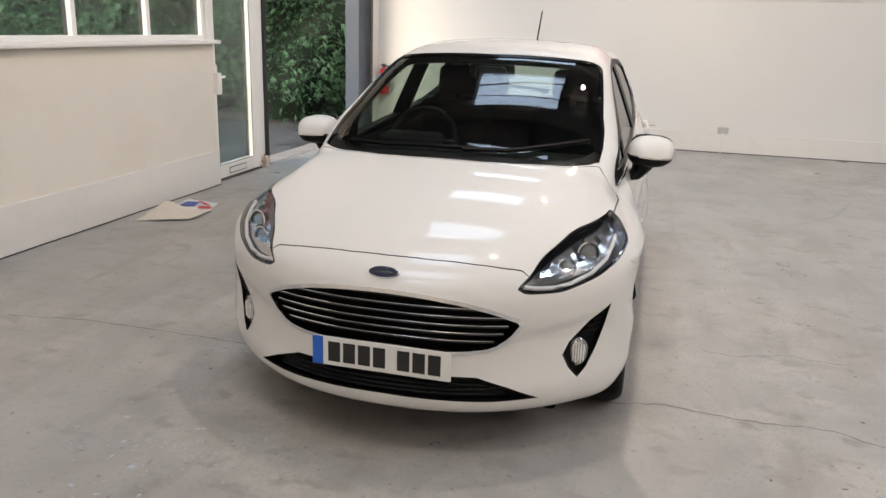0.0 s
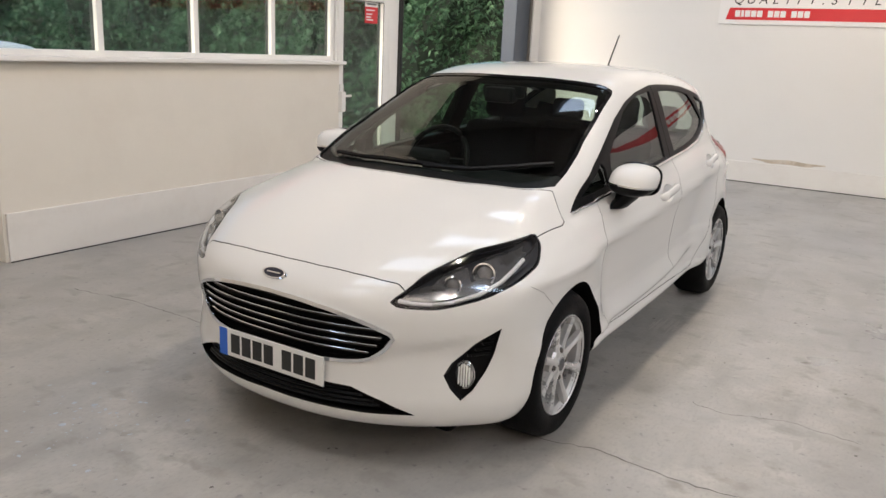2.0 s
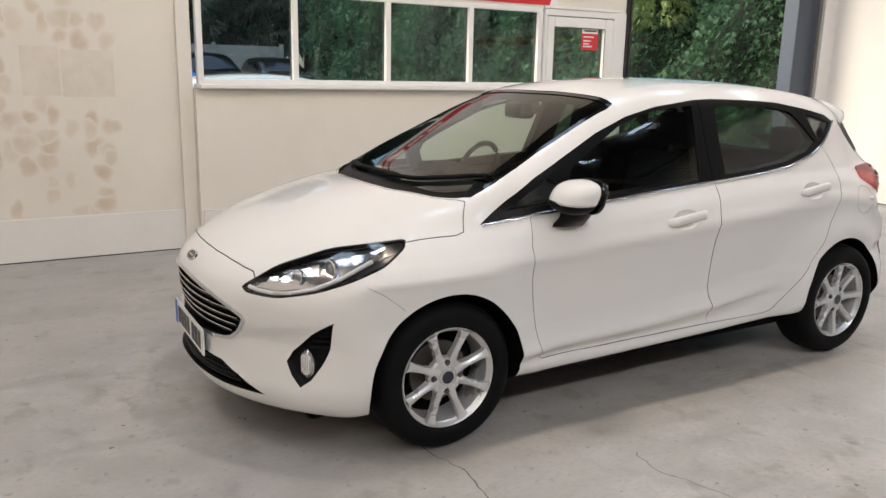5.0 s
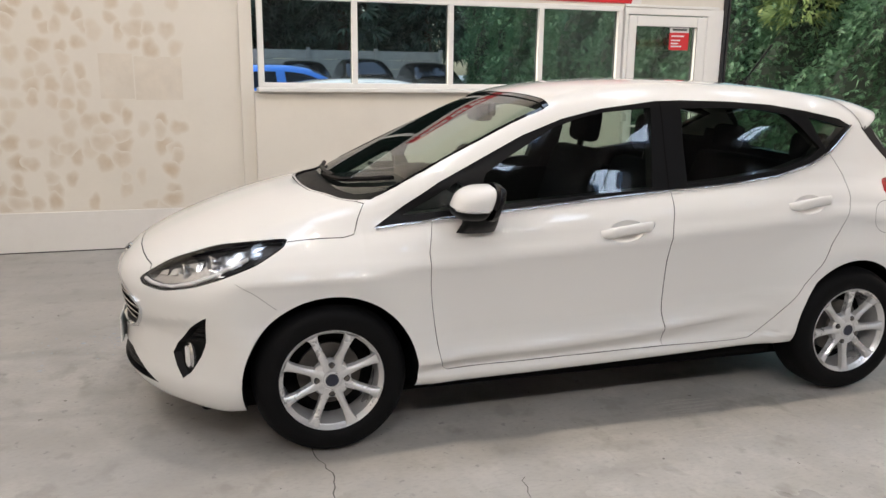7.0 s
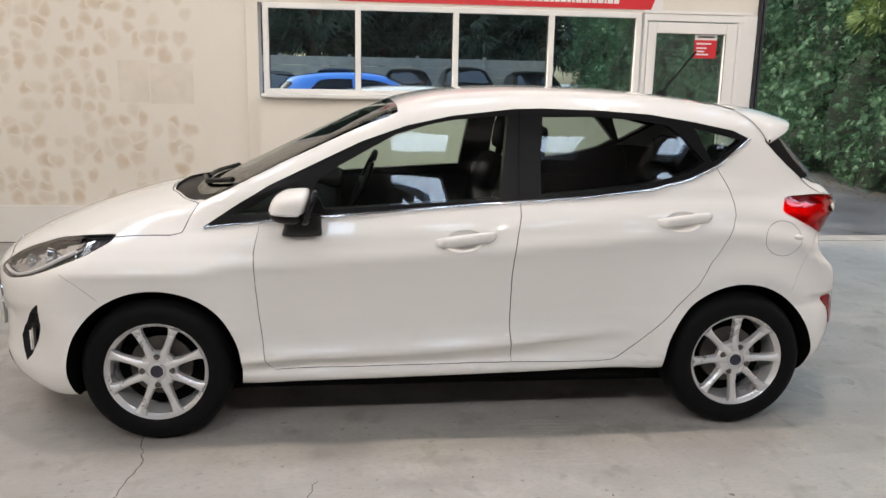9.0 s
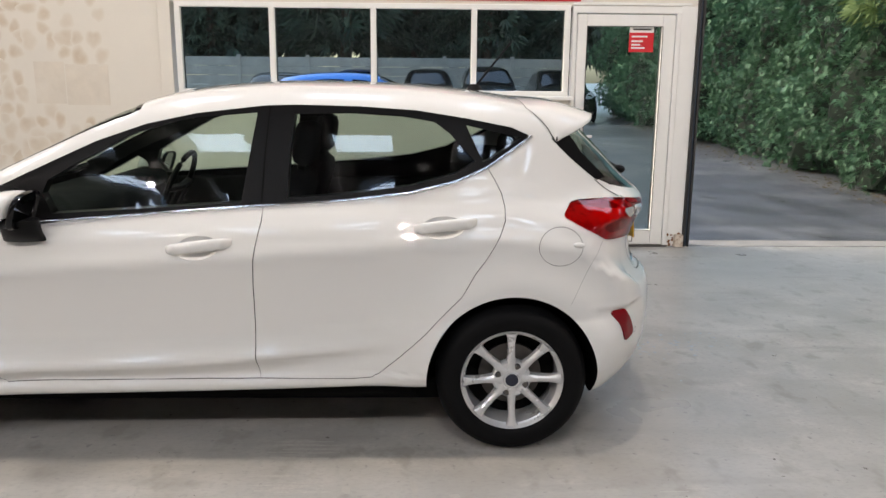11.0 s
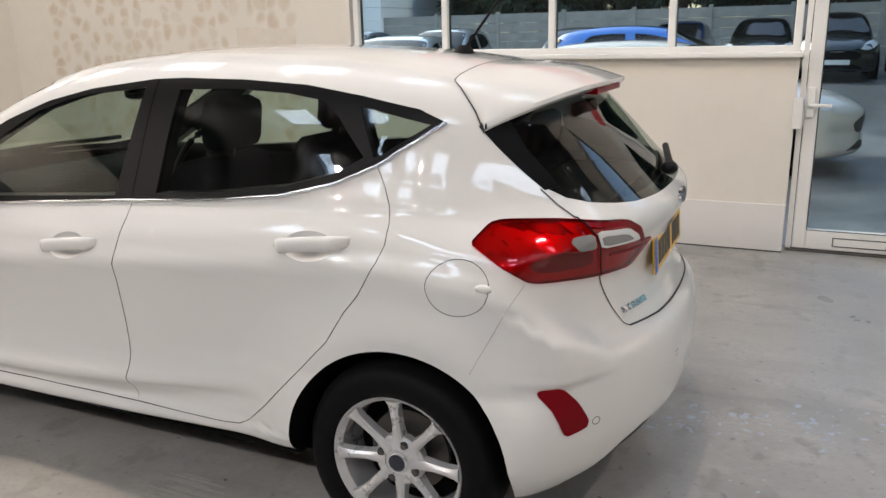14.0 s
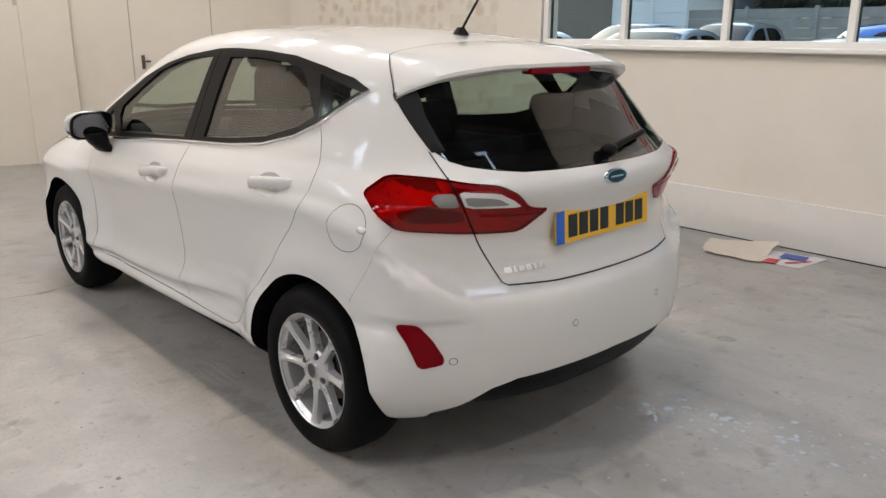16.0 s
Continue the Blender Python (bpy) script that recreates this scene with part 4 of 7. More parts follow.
def both(name, bm, mat, parent, label="", smooth=40):
    other = flip_x(bm)
    a = part(name, bm, mat, parent, label, smooth)
    b = part(name, other, mat, parent, label, smooth)
    return a, b


def solid(form, axis_lo, axis_hi, z0, mid, cap, around, reach=1.4):
    """A closed mesh of the form f < 0 by rays from an axis along y: mid stations, cap rings at each end."""
    # rays stand closer where the lower flanks are creased
    full = np.linspace(0, 2 * np.pi, 4001)
    weight = 1 + 2.2 * np.exp(-(((full - 1.96) / 0.22) ** 2)) + 2.2 * np.exp(-(((full - 2 * np.pi + 1.96) / 0.22) ** 2))
    share = np.concatenate([[0.0], np.cumsum((weight[1:] + weight[:-1]) / 2)])
    th = np.interp(np.arange(around) / around, share / share[-1], full)
    rows = []
    for i in range(cap, 0, -1):
        phi = np.pi / 2 * i / (cap + 0.5)
        rows.append((axis_lo, -np.sin(phi), np.cos(phi)))
    rows += [(y, 0.0, 1.0) for y in np.linspace(axis_lo, axis_hi, mid)]
    for i in range(1, cap + 1):
        phi = np.pi / 2 * i / (cap + 0.5)
        rows.append((axis_hi, np.sin(phi), np.cos(phi)))
    oy = np.array([r[0] for r in rows])[:, None] + 0 * th
    dy = np.array([r[1] for r in rows])[:, None] + 0 * th
    k = np.array([r[2] for r in rows])[:, None]
    dx, dz = k * np.sin(th), k * np.cos(th)
    lo, hi = np.zeros_like(dx), np.full_like(dx, reach)
    for _ in range(26):
        m = (lo + hi) / 2
        inside = form(dx * m, oy + dy * m, z0 + dz * m) < 0
        lo, hi = np.where(inside, m, lo), np.where(inside, hi, m)
    pts = np.stack([dx * lo, oy + dy * lo, z0 + dz * lo], -1).reshape(-1, 3)
    ends = []
    for y0, d in ((axis_lo, -1.0), (axis_hi, 1.0)):
        a, b = 0.0, reach
        for _ in range(26):
            m = (a + b) / 2
            a, b = (m, b) if form(np.array([0.0]), np.array([y0 + d * m]), np.array([z0]))[0] < 0 else (a, m)
        ends.append((0.0, y0 + d * a, z0))
    n, c = len(rows), around
    faces = [(i * c + j, i * c + (j + 1) % c, (i + 1) * c + (j + 1) % c, (i + 1) * c + j) for i in range(n - 1) for j in range(c)]
    faces += [(n * c, (j + 1) % c, j) for j in range(c)]
    faces += [(n * c + 1, (n - 1) * c + j, (n - 1) * c + (j + 1) % c) for j in range(c)]
    me = bpy.data.meshes.new("solid")
    me.from_pydata(pts.tolist() + ends, [], faces)
    bm = bmesh.new()
    bm.from_mesh(me)
    bmesh.ops.recalc_face_normals(bm, faces=bm.faces)
    bm.to_mesh(me)
    bm.free()
    return me


def as_mesh(bms, mats):
    """Several bmeshes, each with a material, as one mesh."""
    me = bpy.data.meshes.new("cutter")
    al = bmesh.new()
    slots = list(dict.fromkeys(mats))
    for b, m in zip(bms, mats):
        for face in b.faces:
            face.material_index = slots.index(m)
        tmp = bpy.data.meshes.new("t")
        b.to_mesh(tmp)
        b.free()
        al.from_mesh(tmp)
        bpy.data.meshes.remove(tmp)
    al.to_mesh(me)
    al.free()
    for m in slots:
        me.materials.append(m)
    return me


def cut(me, cutter, how="DIFFERENCE"):
    """The mesh cut by, or kept inside, another closed mesh."""
    a, b = new("cut_a", me), new("cut_b", cutter)
    mod = a.modifiers.new("cut", "BOOLEAN")
    mod.operation, mod.object, mod.solver, mod.material_mode = how, b, "EXACT", "TRANSFER"
    dg = bpy.context.evaluated_depsgraph_get()
    out = bpy.data.meshes.new_from_object(a.evaluated_get(dg))
    bpy.data.objects.remove(a)
    bpy.data.objects.remove(b)
    return out


def skin_part(name, me, parent, label="", sides=False):
    """Links a piece of the body; its outer faces take the form's own normals, its cut faces stay flat. sides: one object for each side."""
    n = len(me.vertices)
    co = np.empty(n * 3)
    me.vertices.foreach_get("co", co)
    co = co.reshape(-1, 3)
    off = np.abs(car_f(*co.T)) < 0.0015
    nor = skin_normal(*co.T)
    loop_n = []
    for p in me.polygons:
        p.use_smooth = True
        outer = p.normal.dot(Vector(nor[p.vertices[0]])) > 0.75
        for v in p.vertices:
            loop_n.append(tuple(nor[v]) if outer and off[v] else tuple(p.normal))
    me.normals_split_custom_set(loop_n)
    made = []
    if sides:
        for s in (1, -1):
            one = me.copy()
            b = bmesh.new()
            b.from_mesh(one)
            gone = [f for f in b.faces if f.calc_center_median().x * s < 0]
            bmesh.ops.delete(b, geom=gone, context="FACES")
            b.to_mesh(one)
            b.free()
            made.append(new(name, one))
    else:
        made.append(new(name, me))
    for ob in made:
        ob.parent = parent
        if label:
            ob["label"] = label
    return made


CAR = (-0.60, 4.634, 0.0)
car = thing("hatchback_car", CAR, "white five-door hatchback car with silver alloy wheels parked on the floor", "car")

# outlines: side (y, z), front and rear (x, z), top (x, y)
WINDOWS = [(-1.056, 0.893), (-0.922, 0.982), (-0.783, 1.066), (-0.594, 1.156), (-0.406, 1.244), (-0.214, 1.311), (-0.02, 1.353), (0.253, 1.385), (0.378, 1.389), (0.63, 1.384), (0.859, 1.37), (1.061, 1.34), (1.244, 1.305), (1.321, 1.271), (1.137, 1.153), (1.017, 1.102), (0.832, 1.058), (0.579, 1.029), (0.258, 1.01), (-0.126, 0.982), (-0.523, 0.948), (-0.799, 0.927)]
GLASS_F = [(-0.561, 0.969), (-0.602, 1.044), (-0.582, 1.095), (-0.5, 1.145), (-0.262, 1.274), (-0.117, 1.316), (-0.02, 1.335), (0.224, 1.357), (0.196, 1.167), (0.174, 1.016)]
GLASS_T = [(-0.934, 0.941), (-0.703, 1.066), (-0.663, 1.034), (-0.647, 0.962)]
GLASS_R = [(0.352, 1.031), (0.358, 1.198), (0.374, 1.352), (0.6, 1.356), (0.801, 1.345), (0.93, 1.325), (0.99, 1.283), (1.094, 1.172), (1.018, 1.128), (0.835, 1.08), (0.579, 1.049)]
GLASS_Q = [(1.058, 1.313), (1.282, 1.263), (1.147, 1.179), (1.126, 1.172)]
DOOR_F = [(-0.822, 0.919), (-0.846, 0.80), (-0.841, 0.66), (-0.832, 0.557), (-0.808, 0.366), (-0.79, 0.315), (-0.766, 0.299), (0.2355, 0.316), (0.2255, 0.400), (0.2215, 0.480), (0.2225, 0.600), (0.2225, 0.700), (0.2295, 0.800), (0.2375, 0.850), (0.2475, 0.900), (0.2585, 0.950), (0.2615, 1.020), (-0.097, 0.995), (-0.501, 0.962)]
DOOR_R = [(0.2625, 1.020), (0.2595, 0.950), (0.2485, 0.900), (0.2385, 0.850), (0.2305, 0.800), (0.2235, 0.700), (0.2235, 0.600), (0.2225, 0.480), (0.2265, 0.400), (0.2365, 0.316), (0.606, 0.315), (0.678, 0.322), (0.715, 0.340), (0.794, 0.410), (0.893, 0.508), (0.981, 0.600), (1.040, 0.660), (1.093, 0.750), (1.133, 0.800), (1.163, 0.850), (1.190, 0.900), (1.209, 0.950), (1.209, 1.000), (1.198, 1.050), (1.173, 1.100), (1.145, 1.146), (1.005, 1.114), (0.828, 1.072), (0.578, 1.043)]
SCREEN = mirrored([(0.0, -1.278), (0.15, -1.274), (0.30, -1.25), (0.41, -1.2), (0.50, -1.162), (0.60, -1.10), (0.640, -1.055), (0.645, -0.95), (0.638, -0.83), (0.621, -0.73), (0.603, -0.56), (0.570, -0.29), (0.555, -0.25), (0.366, -0.258), (0.0, -0.275)])
REAR_WINDOW = mirrored([(0.0, 1.030), (0.2, 1.031), (0.373, 1.035), (0.458, 1.044), (0.533, 1.057), (0.559, 1.070), (0.568, 1.096), (0.569, 1.145), (0.569, 1.195), (0.567, 1.254), (0.56, 1.272), (0.53, 1.292), (0.17, 1.325), (0.0, 1.328)])
LAMP_SHAPE = rounded([(-0.005, 0.682), (0.135, 0.766), (0.336, 0.832), (0.50, 0.858), (0.625, 0.868), (0.622, 0.838), (0.55, 0.785), (0.43, 0.735), (0.3, 0.690), (0.143, 0.656), (0.02, 0.66)], 0.15, 2)
TAIL_SHAPE = rounded([(0.013, 0.963), (0.096, 1.019), (0.265, 1.023), (0.444, 1.006), (0.504, 0.977), (0.548, 0.927), (0.612, 0.916), (0.514, 0.843), (0.362, 0.850), (0.128, 0.867), (0.062, 0.910)], 0.13, 2)
LAMP_MIDDLE = [tuple(p[:2]) for p in on_skin([(0.06, 0.69), (0.2, 0.735), (0.336, 0.775), (0.48, 0.815), (0.6, 0.853)], LAMP, LAMP_AT)]
HOOD = mirrored([(0.0, -1.975), (0.15, -1.971), (0.30, -1.953), (0.40, -1.932), (0.462, -1.912)] + LAMP_MIDDLE + [(0.738, -1.30), (0.740, -1.18), (0.730, -1.138), (0.687, -1.116), (0.642, -1.082), (0.60, -1.112), (0.50, -1.173), (0.41, -1.211), (0.30, -1.261), (0.15, -1.285), (0.0, -1.289)])
FOG = [(0.769, 0.585), (0.7, 0.53), (0.635, 0.455), (0.617, 0.41), (0.64, 0.36), (0.673, 0.317), (0.7, 0.35), (0.728, 0.42), (0.748, 0.49)]
GRILLE = rounded(mirrored([(0.0, 0.664), (0.15, 0.658), (0.29, 0.639), (0.40, 0.606), (0.49, 0.562), (0.45, 0.50), (0.39, 0.455), (0.28, 0.442), (0.0, 0.44)]), 0.2, 1)
INTAKE = mirrored([(0.0, 0.362), (0.20, 0.361), (0.34, 0.356), (0.45, 0.315), (0.55, 0.262), (0.40, 0.262), (0.22, 0.268), (0.0, 0.272)])
DIFFUSER = mirrored([(0.0, 0.392), (0.26, 0.388), (0.44, 0.378), (0.52, 0.352), (0.60, 0.288), (0.66, 0.262), (0.66, 0.05), (0.0, 0.05)])


def cabin_form(x, y, z):
    f = np.maximum(car_f(x, y, z) + 0.055, 0.67 - z)
    return np.maximum(f, -1.17 - y)


def prism(poly, view, lo, hi, at=(0.0, 0.0)):
    """A closed prism: an outline of a view drawn out from lo to hi along the view's way."""
    r, u, n = (np.array(v, float) for v in view)
    o = np.array([at[0], at[1], 0.0])
    bm = bmesh.new()
    a = [bm.verts.new(o + p * r + q * u + n * lo) for p, q in poly]
    b = [bm.verts.new(o + p * r + q * u + n * hi) for p, q in poly]
    bm.faces.new(a), bm.faces.new(b)
    for i in range(len(a)):
        j = (i + 1) % len(a)
        bm.faces.new((a[i], a[j], b[j], b[i]))
    bmesh.ops.recalc_face_normals(bm, faces=bm.faces)
    return bm


def pocket(poly, view, depth, at=(0.0, 0.0)):
    """A cutter that sinks an outline into the skin by some depth, its floor following the skin."""
    bm = patch(poly, view, at, lift=0.0, deep=0, step=0.04)
    n = Vector(view[2])
    for v in bm.verts:
        v.co -= n * depth
    geo = bmesh.ops.extrude_face_region(bm, geom=list(bm.faces))
    for v in geo["geom"]:
        if isinstance(v, bmesh.types.BMVert):
            v.co += n * (depth + 0.12)
    bmesh.ops.recalc_face_normals(bm, faces=bm.faces)
    return bm


body = solid(car_f, -1.25, 1.15, 0.62, 190, 50, 256)
body.materials.append(M["paint"])
cabin = solid(cabin_form, -0.6, 1.0, 0.86, 70, 20, 91)
cabin.materials.append(M["interior"])
cabin.materials.append(M["headliner"])
for p in cabin.polygons:
    p.material_index = 1 if p.center.z > 1.16 or (p.center.z > 1.0 and p.center.y < -0.25 and abs(p.center.x) > 0.5) else 0
body = cut(body, cabin)
def well(side, y):
    bm = bmesh.new()
    bmesh.ops.create_cone(bm, cap_ends=True, segments=71, radius1=0.347, radius2=0.347, depth=0.48, matrix=pose(side * 0.7603, y + 0.0004 * side, 0.3101, 0, 90, 0))
    return bm


def rear_cut():
    bm = prism(REAR_WINDOW, REAR, 1.3, 2.1)
    for v in bm.verts:
        if v.co.y < 1.5:
            v.co.y = 1.415 + (1.27 - v.co.z) * 1.0
    return bm


lamp_cut = pocket(LAMP_SHAPE, LAMP, 0.055, LAMP_AT)
tail_cut = pocket(TAIL_SHAPE, TAIL, 0.02, TAIL_AT)
fog_cut = pocket(FOG, FRONT, 0.03)
for bm, mat in ((well(1, -1.2465), "well"), (well(1, 1.2465), "well"), (well(-1, -1.2465), "well"), (well(-1, 1.2465), "well"), (prism(SCREEN, TOP, 0.9, 1.7), "trim"), (rear_cut(), "gloss_black"), (pocket(GRILLE, FRONT, 0.06), "trim"), (pocket(INTAKE, FRONT, 0.05), "trim"), (prism(DIFFUSER, REAR, 1.66, 2.2), "trim"), (flip_x(lamp_cut), "lamp_house"), (lamp_cut, "lamp_house"), (flip_x(tail_cut), "dark_red"), (tail_cut, "dark_red"), (flip_x(fog_cut), "trim"), (fog_cut, "trim")):
    body = cut(body, as_mesh([bm], [M[mat]]))
frames = []
for lo, hi in ((0.3, 1.003), (-1.003, -0.3)):
    one = cut(body, as_mesh([prism(WINDOWS, SIDE, lo, hi)], [M["trim"]]), "INTERSECT")
    body = cut(body, as_mesh([prism(WINDOWS, SIDE, lo, hi)], [M["trim"]]))
    for p in (GLASS_F, GLASS_T, GLASS_R, GLASS_Q):
        one = cut(one, as_mesh([prism(p, SIDE, lo * 1.1 if lo < 0 else 0.25, hi * 1.1 if hi > 0 else -0.25)], [M["trim"]]))
    one.materials.clear()
    one.materials.append(M["pillar_black"])
    frames.append(one)
doors = []
for poly in (DOOR_F, DOOR_R):
    for lo, hi in ((0.5, 1.0), (-1.0, -0.5)):
        doors.append(cut(body, as_mesh([prism(grown(poly, -0.0013), SIDE, lo, hi)], [M["seam"]]), "INTERSECT"))
        body = cut(body, as_mesh([prism(grown(poly, 0.0013), SIDE, lo, hi)], [M["seam"]]))
HANDLES = ((-0.105, 0.150, 0.842, 0.872), (0.850, 1.098, 0.922, 0.948))


def scoop(side, y0, y1, z0, z1):
    """The rounded hollow behind a pull handle."""
    y, z = y0 + (y1 - y0) * 0.47, (z0 + z1) / 2
    q = on_skin([(y, z)], SIDE)[0]
    bm = bmesh.new()
    bmesh.ops.create_uvsphere(bm, u_segments=48, v_segments=28, radius=1.0, matrix=pose(side * (q[0] + 0.012), y, z, 6 * side, 0, 0) @ Matrix.Diagonal((0.036, 0.088, 0.052, 1)))
    return bm


for k, hand in ((0, HANDLES[0]), (1, HANDLES[0]), (2, HANDLES[1]), (3, HANDLES[1])):
    doors[k] = cut(doors[k], as_mesh([scoop(1 if k % 2 == 0 else -1, *hand)], [M["paint"]]))
bonnet = cut(body, as_mesh([prism(grown(HOOD, -0.002), TOP, 0.55, 1.3)], [M["seam"]]), "INTERSECT")
body = cut(body, as_mesh([prism(grown(HOOD, 0.002), TOP, 0.55, 1.3)], [M["seam"]]))
slot = [m.name for m in body.materials].index("wheel_well")
for p in body.polygons:
    if p.center.z < 0.25 and p.normal.z < -0.95:
        p.material_index = slot
skin_part("body_shell", body, car)
skin_part("bonnet", bonnet, car, "white bonnet")
for name, me in zip(("front_door", "front_door", "rear_door", "rear_door"), doors):
    skin_part(name, me, car)
for one in frames:
    skin_part("window_surround", one, car, "black window surround and pillar trim")
# glass
part("windscreen", patch(grown(mirrored([(0.0, -1.15), (0.15, -1.147), (0.30, -1.14), (0.41, -1.115), (0.50, -1.085), (0.575, -1.035), (0.612, -0.985), (0.633, -0.94), (0.628, -0.83), (0.612, -0.73), (0.594, -0.56), (0.562, -0.29), (0.366, -0.265), (0.0, -0.282)]), 0.012), TOP, lift=-0.006, deep=0, step=0.05), M["car_glass"], car, "clear tinted windscreen", 60)
part("rear_window", patch(grown(REAR_WINDOW, 0.006), REAR, lift=-0.002, deep=0, step=0.05), M["dark_glass"], car, "dark tinted rear window", 60)
for name, poly, mat in (("front_window", GLASS_F, "car_glass"), ("corner_window", GLASS_T, "car_glass"), ("rear_side_window", GLASS_R, "dark_glass"), ("quarter_window", GLASS_Q, "dark_glass")):
    both(name, patch(grown(poly, 0.008), SIDE, lift=-0.007, deep=0, step=0.05), M[mat], car, smooth=60)
part("cowl", patch(mirrored([(0.0, -1.275), (0.15, -1.271), (0.30, -1.247), (0.41, -1.197), (0.50, -1.159), (0.60, -1.097), (0.637, -1.05), (0.642, -0.98), (0.612, -0.985), (0.575, -1.035), (0.50, -1.085), (0.41, -1.115), (0.30, -1.14), (0.15, -1.147), (0.0, -1.15)]), TOP, lift=-0.012, deep=0.02, step=0.03), M["trim"], car, "black plastic cowl grille", 40)
for s in (1, -1):
    edge = [(0.634 * s, -0.985), (0.637 * s, -0.93), (0.630 * s, -0.83), (0.614 * s, -0.73), (0.596 * s, -0.56), (0.563 * s, -0.285)]
    part("windscreen_trim", ribbon(edge, TOP, 0.02, -0.002), M["gloss_black"], car)
part("windscreen_top_trim", ribbon([(-0.565, -0.262), (-0.366, -0.272), (0.0, -0.289), (0.366, -0.272), (0.565, -0.262)], TOP, 0.03, -0.002), M["gloss_black"], car)

# wipers
for name, pts in (("wiper", [(-0.50, -1.075), (-0.3, -1.12), (-0.05, -1.135), (0.12, -1.125)]), ("wiper", [(0.05, -1.16), (0.25, -1.11), (0.45, -1.02), (0.58, -0.945)])):
    q = on_skin(dense(pts, 0.05, False), TOP, lift=0.009)
    wiper = part(name, tube(bmesh.new(), q, 0.011, 6), M["trim"], car, "black wiper blade", 50)

# seams
for s in (1, -1):
    def side_line(name, pts, width=0.0045):
        bm = ribbon(pts, SIDE, width)
        part(name, bm if s > 0 else flip_x(bm), M["faint_seam"] if "bumper" in name else M["seam"], car)

    side_line("bumper_seam", [(-1.60, 0.722), (-1.54, 0.69), (-1.455, 0.622)], 0.002)
    
    side_line("rear_bumper_seam", [(1.605, 0.868), (1.55, 0.77), (1.475, 0.622)], 0.0012)
    bm = ribbon([(1.43 + 0.088 * math.cos(k * math.pi / 18), 0.850 + 0.075 * math.sin(k * math.pi / 18)) for k in range(36)], SIDE, 0.002, 0.0008, closed=True, step=0.012)
    if s > 0:
        part("fuel_flap_seam", bm, M["seam"], car)
        q = on_skin([(1.503, 0.856)], SIDE)[0]
        bm = bmesh.new()
        bmesh.ops.create_uvsphere(bm, u_segments=12, v_segments=8, radius=1.0, matrix=pose(*q) @ Matrix.Diagonal((0.012, 0.024, 0.012, 1)))
        part("fuel_flap_grip", bm, M["paint"], car, smooth=60)
    else:
        bm.free()
gate = [(0.527, 0.852), (0.475, 0.741), (0.461, 0.694), (0.447, 0.684), (0.279, 0.677), (0.0, 0.676)]
part("tailgate_seam", ribbon(gate + [(-a, b) for a, b in gate[-2::-1]], REAR, 0.0042, 0.0015), M["seam"], car)
for s in (1, -1):
    bm = ribbon([(0.228, 1.093), (0.258, 1.054), (0.286, 1.022)], TAIL, 0.0042, 0.0015, TAIL_AT)
    part("tailgate_seam", bm if s > 0 else flip_x(bm), M["seam"], car)
    bm = patch([(0.571, 1.09), (0.572, 1.145), (0.572, 1.195), (0.570, 1.257), (0.552, 1.283), (0.527, 1.292), (0.535, 1.255), (0.546, 1.203), (0.550, 1.14), (0.553, 1.10)], REAR, lift=0.0015, deep=0.012, step=0.02)
    part("window_fin", bm if s > 0 else flip_x(bm), M["pillar_black"], car, "black fin beside the rear window", 40)

# chrome strip under the side windows
for s in (1, -1):
    q = on_skin(dense([(-1.048, 0.89), (-0.799, 0.92), (-0.523, 0.941), (-0.126, 0.975), (0.258, 1.003), (0.578, 1.023), (0.832, 1.051), (1.017, 1.095), (1.138, 1.146), (1.325, 1.269)], 0.04, False), SIDE, lift=0.002)
    bm = tube(bmesh.new(), q, 0.0068, 10)
    part("window_strip", bm if s > 0 else flip_x(bm), M["chrome"], car, "bright chrome window strip", 50)
    bm = ribbon([(0.254, 1.006), (0.261, 1.197), (0.274, 1.384)], SIDE, 0.006, 0.0015)
    part("pillar_gap", bm if s > 0 else flip_x(bm), M["well"], car)

# handles
def handle(y0, y1, z0, z1):
    """A rounded pull bar that bridges its hollow."""
    n = 17
    ends = on_skin([(y0, z0), (y1, z1)], SIDE)
    bm = bmesh.new()
    rings = []
    for i in range(n):
        t = i / (n - 1)
        bow = min(1.0, 8 * t, 8 * (1 - t))
        bow = bow * bow * (3 - 2 * bow)
        c = Vector(ends[0]).lerp(Vector(ends[1]), t) + Vector((-0.004 + 0.026 * bow, 0, 0.003 * math.sin(math.pi * t)))
        h, d = 0.0225 * (0.6 + 0.4 * bow), 0.0135 * (0.6 + 0.4 * bow)
        rings.append([bm.verts.new(c + Vector((d * math.cos(a), 0, h * math.sin(a)))) for a in [k * math.pi / 8 for k in range(16)]])
    for a, b in zip(rings, rings[1:]):
        for k in range(16):
            bm.faces.new((a[k], a[(k + 1) % 16], b[(k + 1) % 16], b[k]))
    bm.faces.new(rings[0]), bm.faces.new(rings[-1])
    bmesh.ops.recalc_face_normals(bm, faces=bm.faces)
    return bm


for hand in HANDLES:
    both("door_handle", handle(*hand), M["paint"], car, "white pull handle", 60)

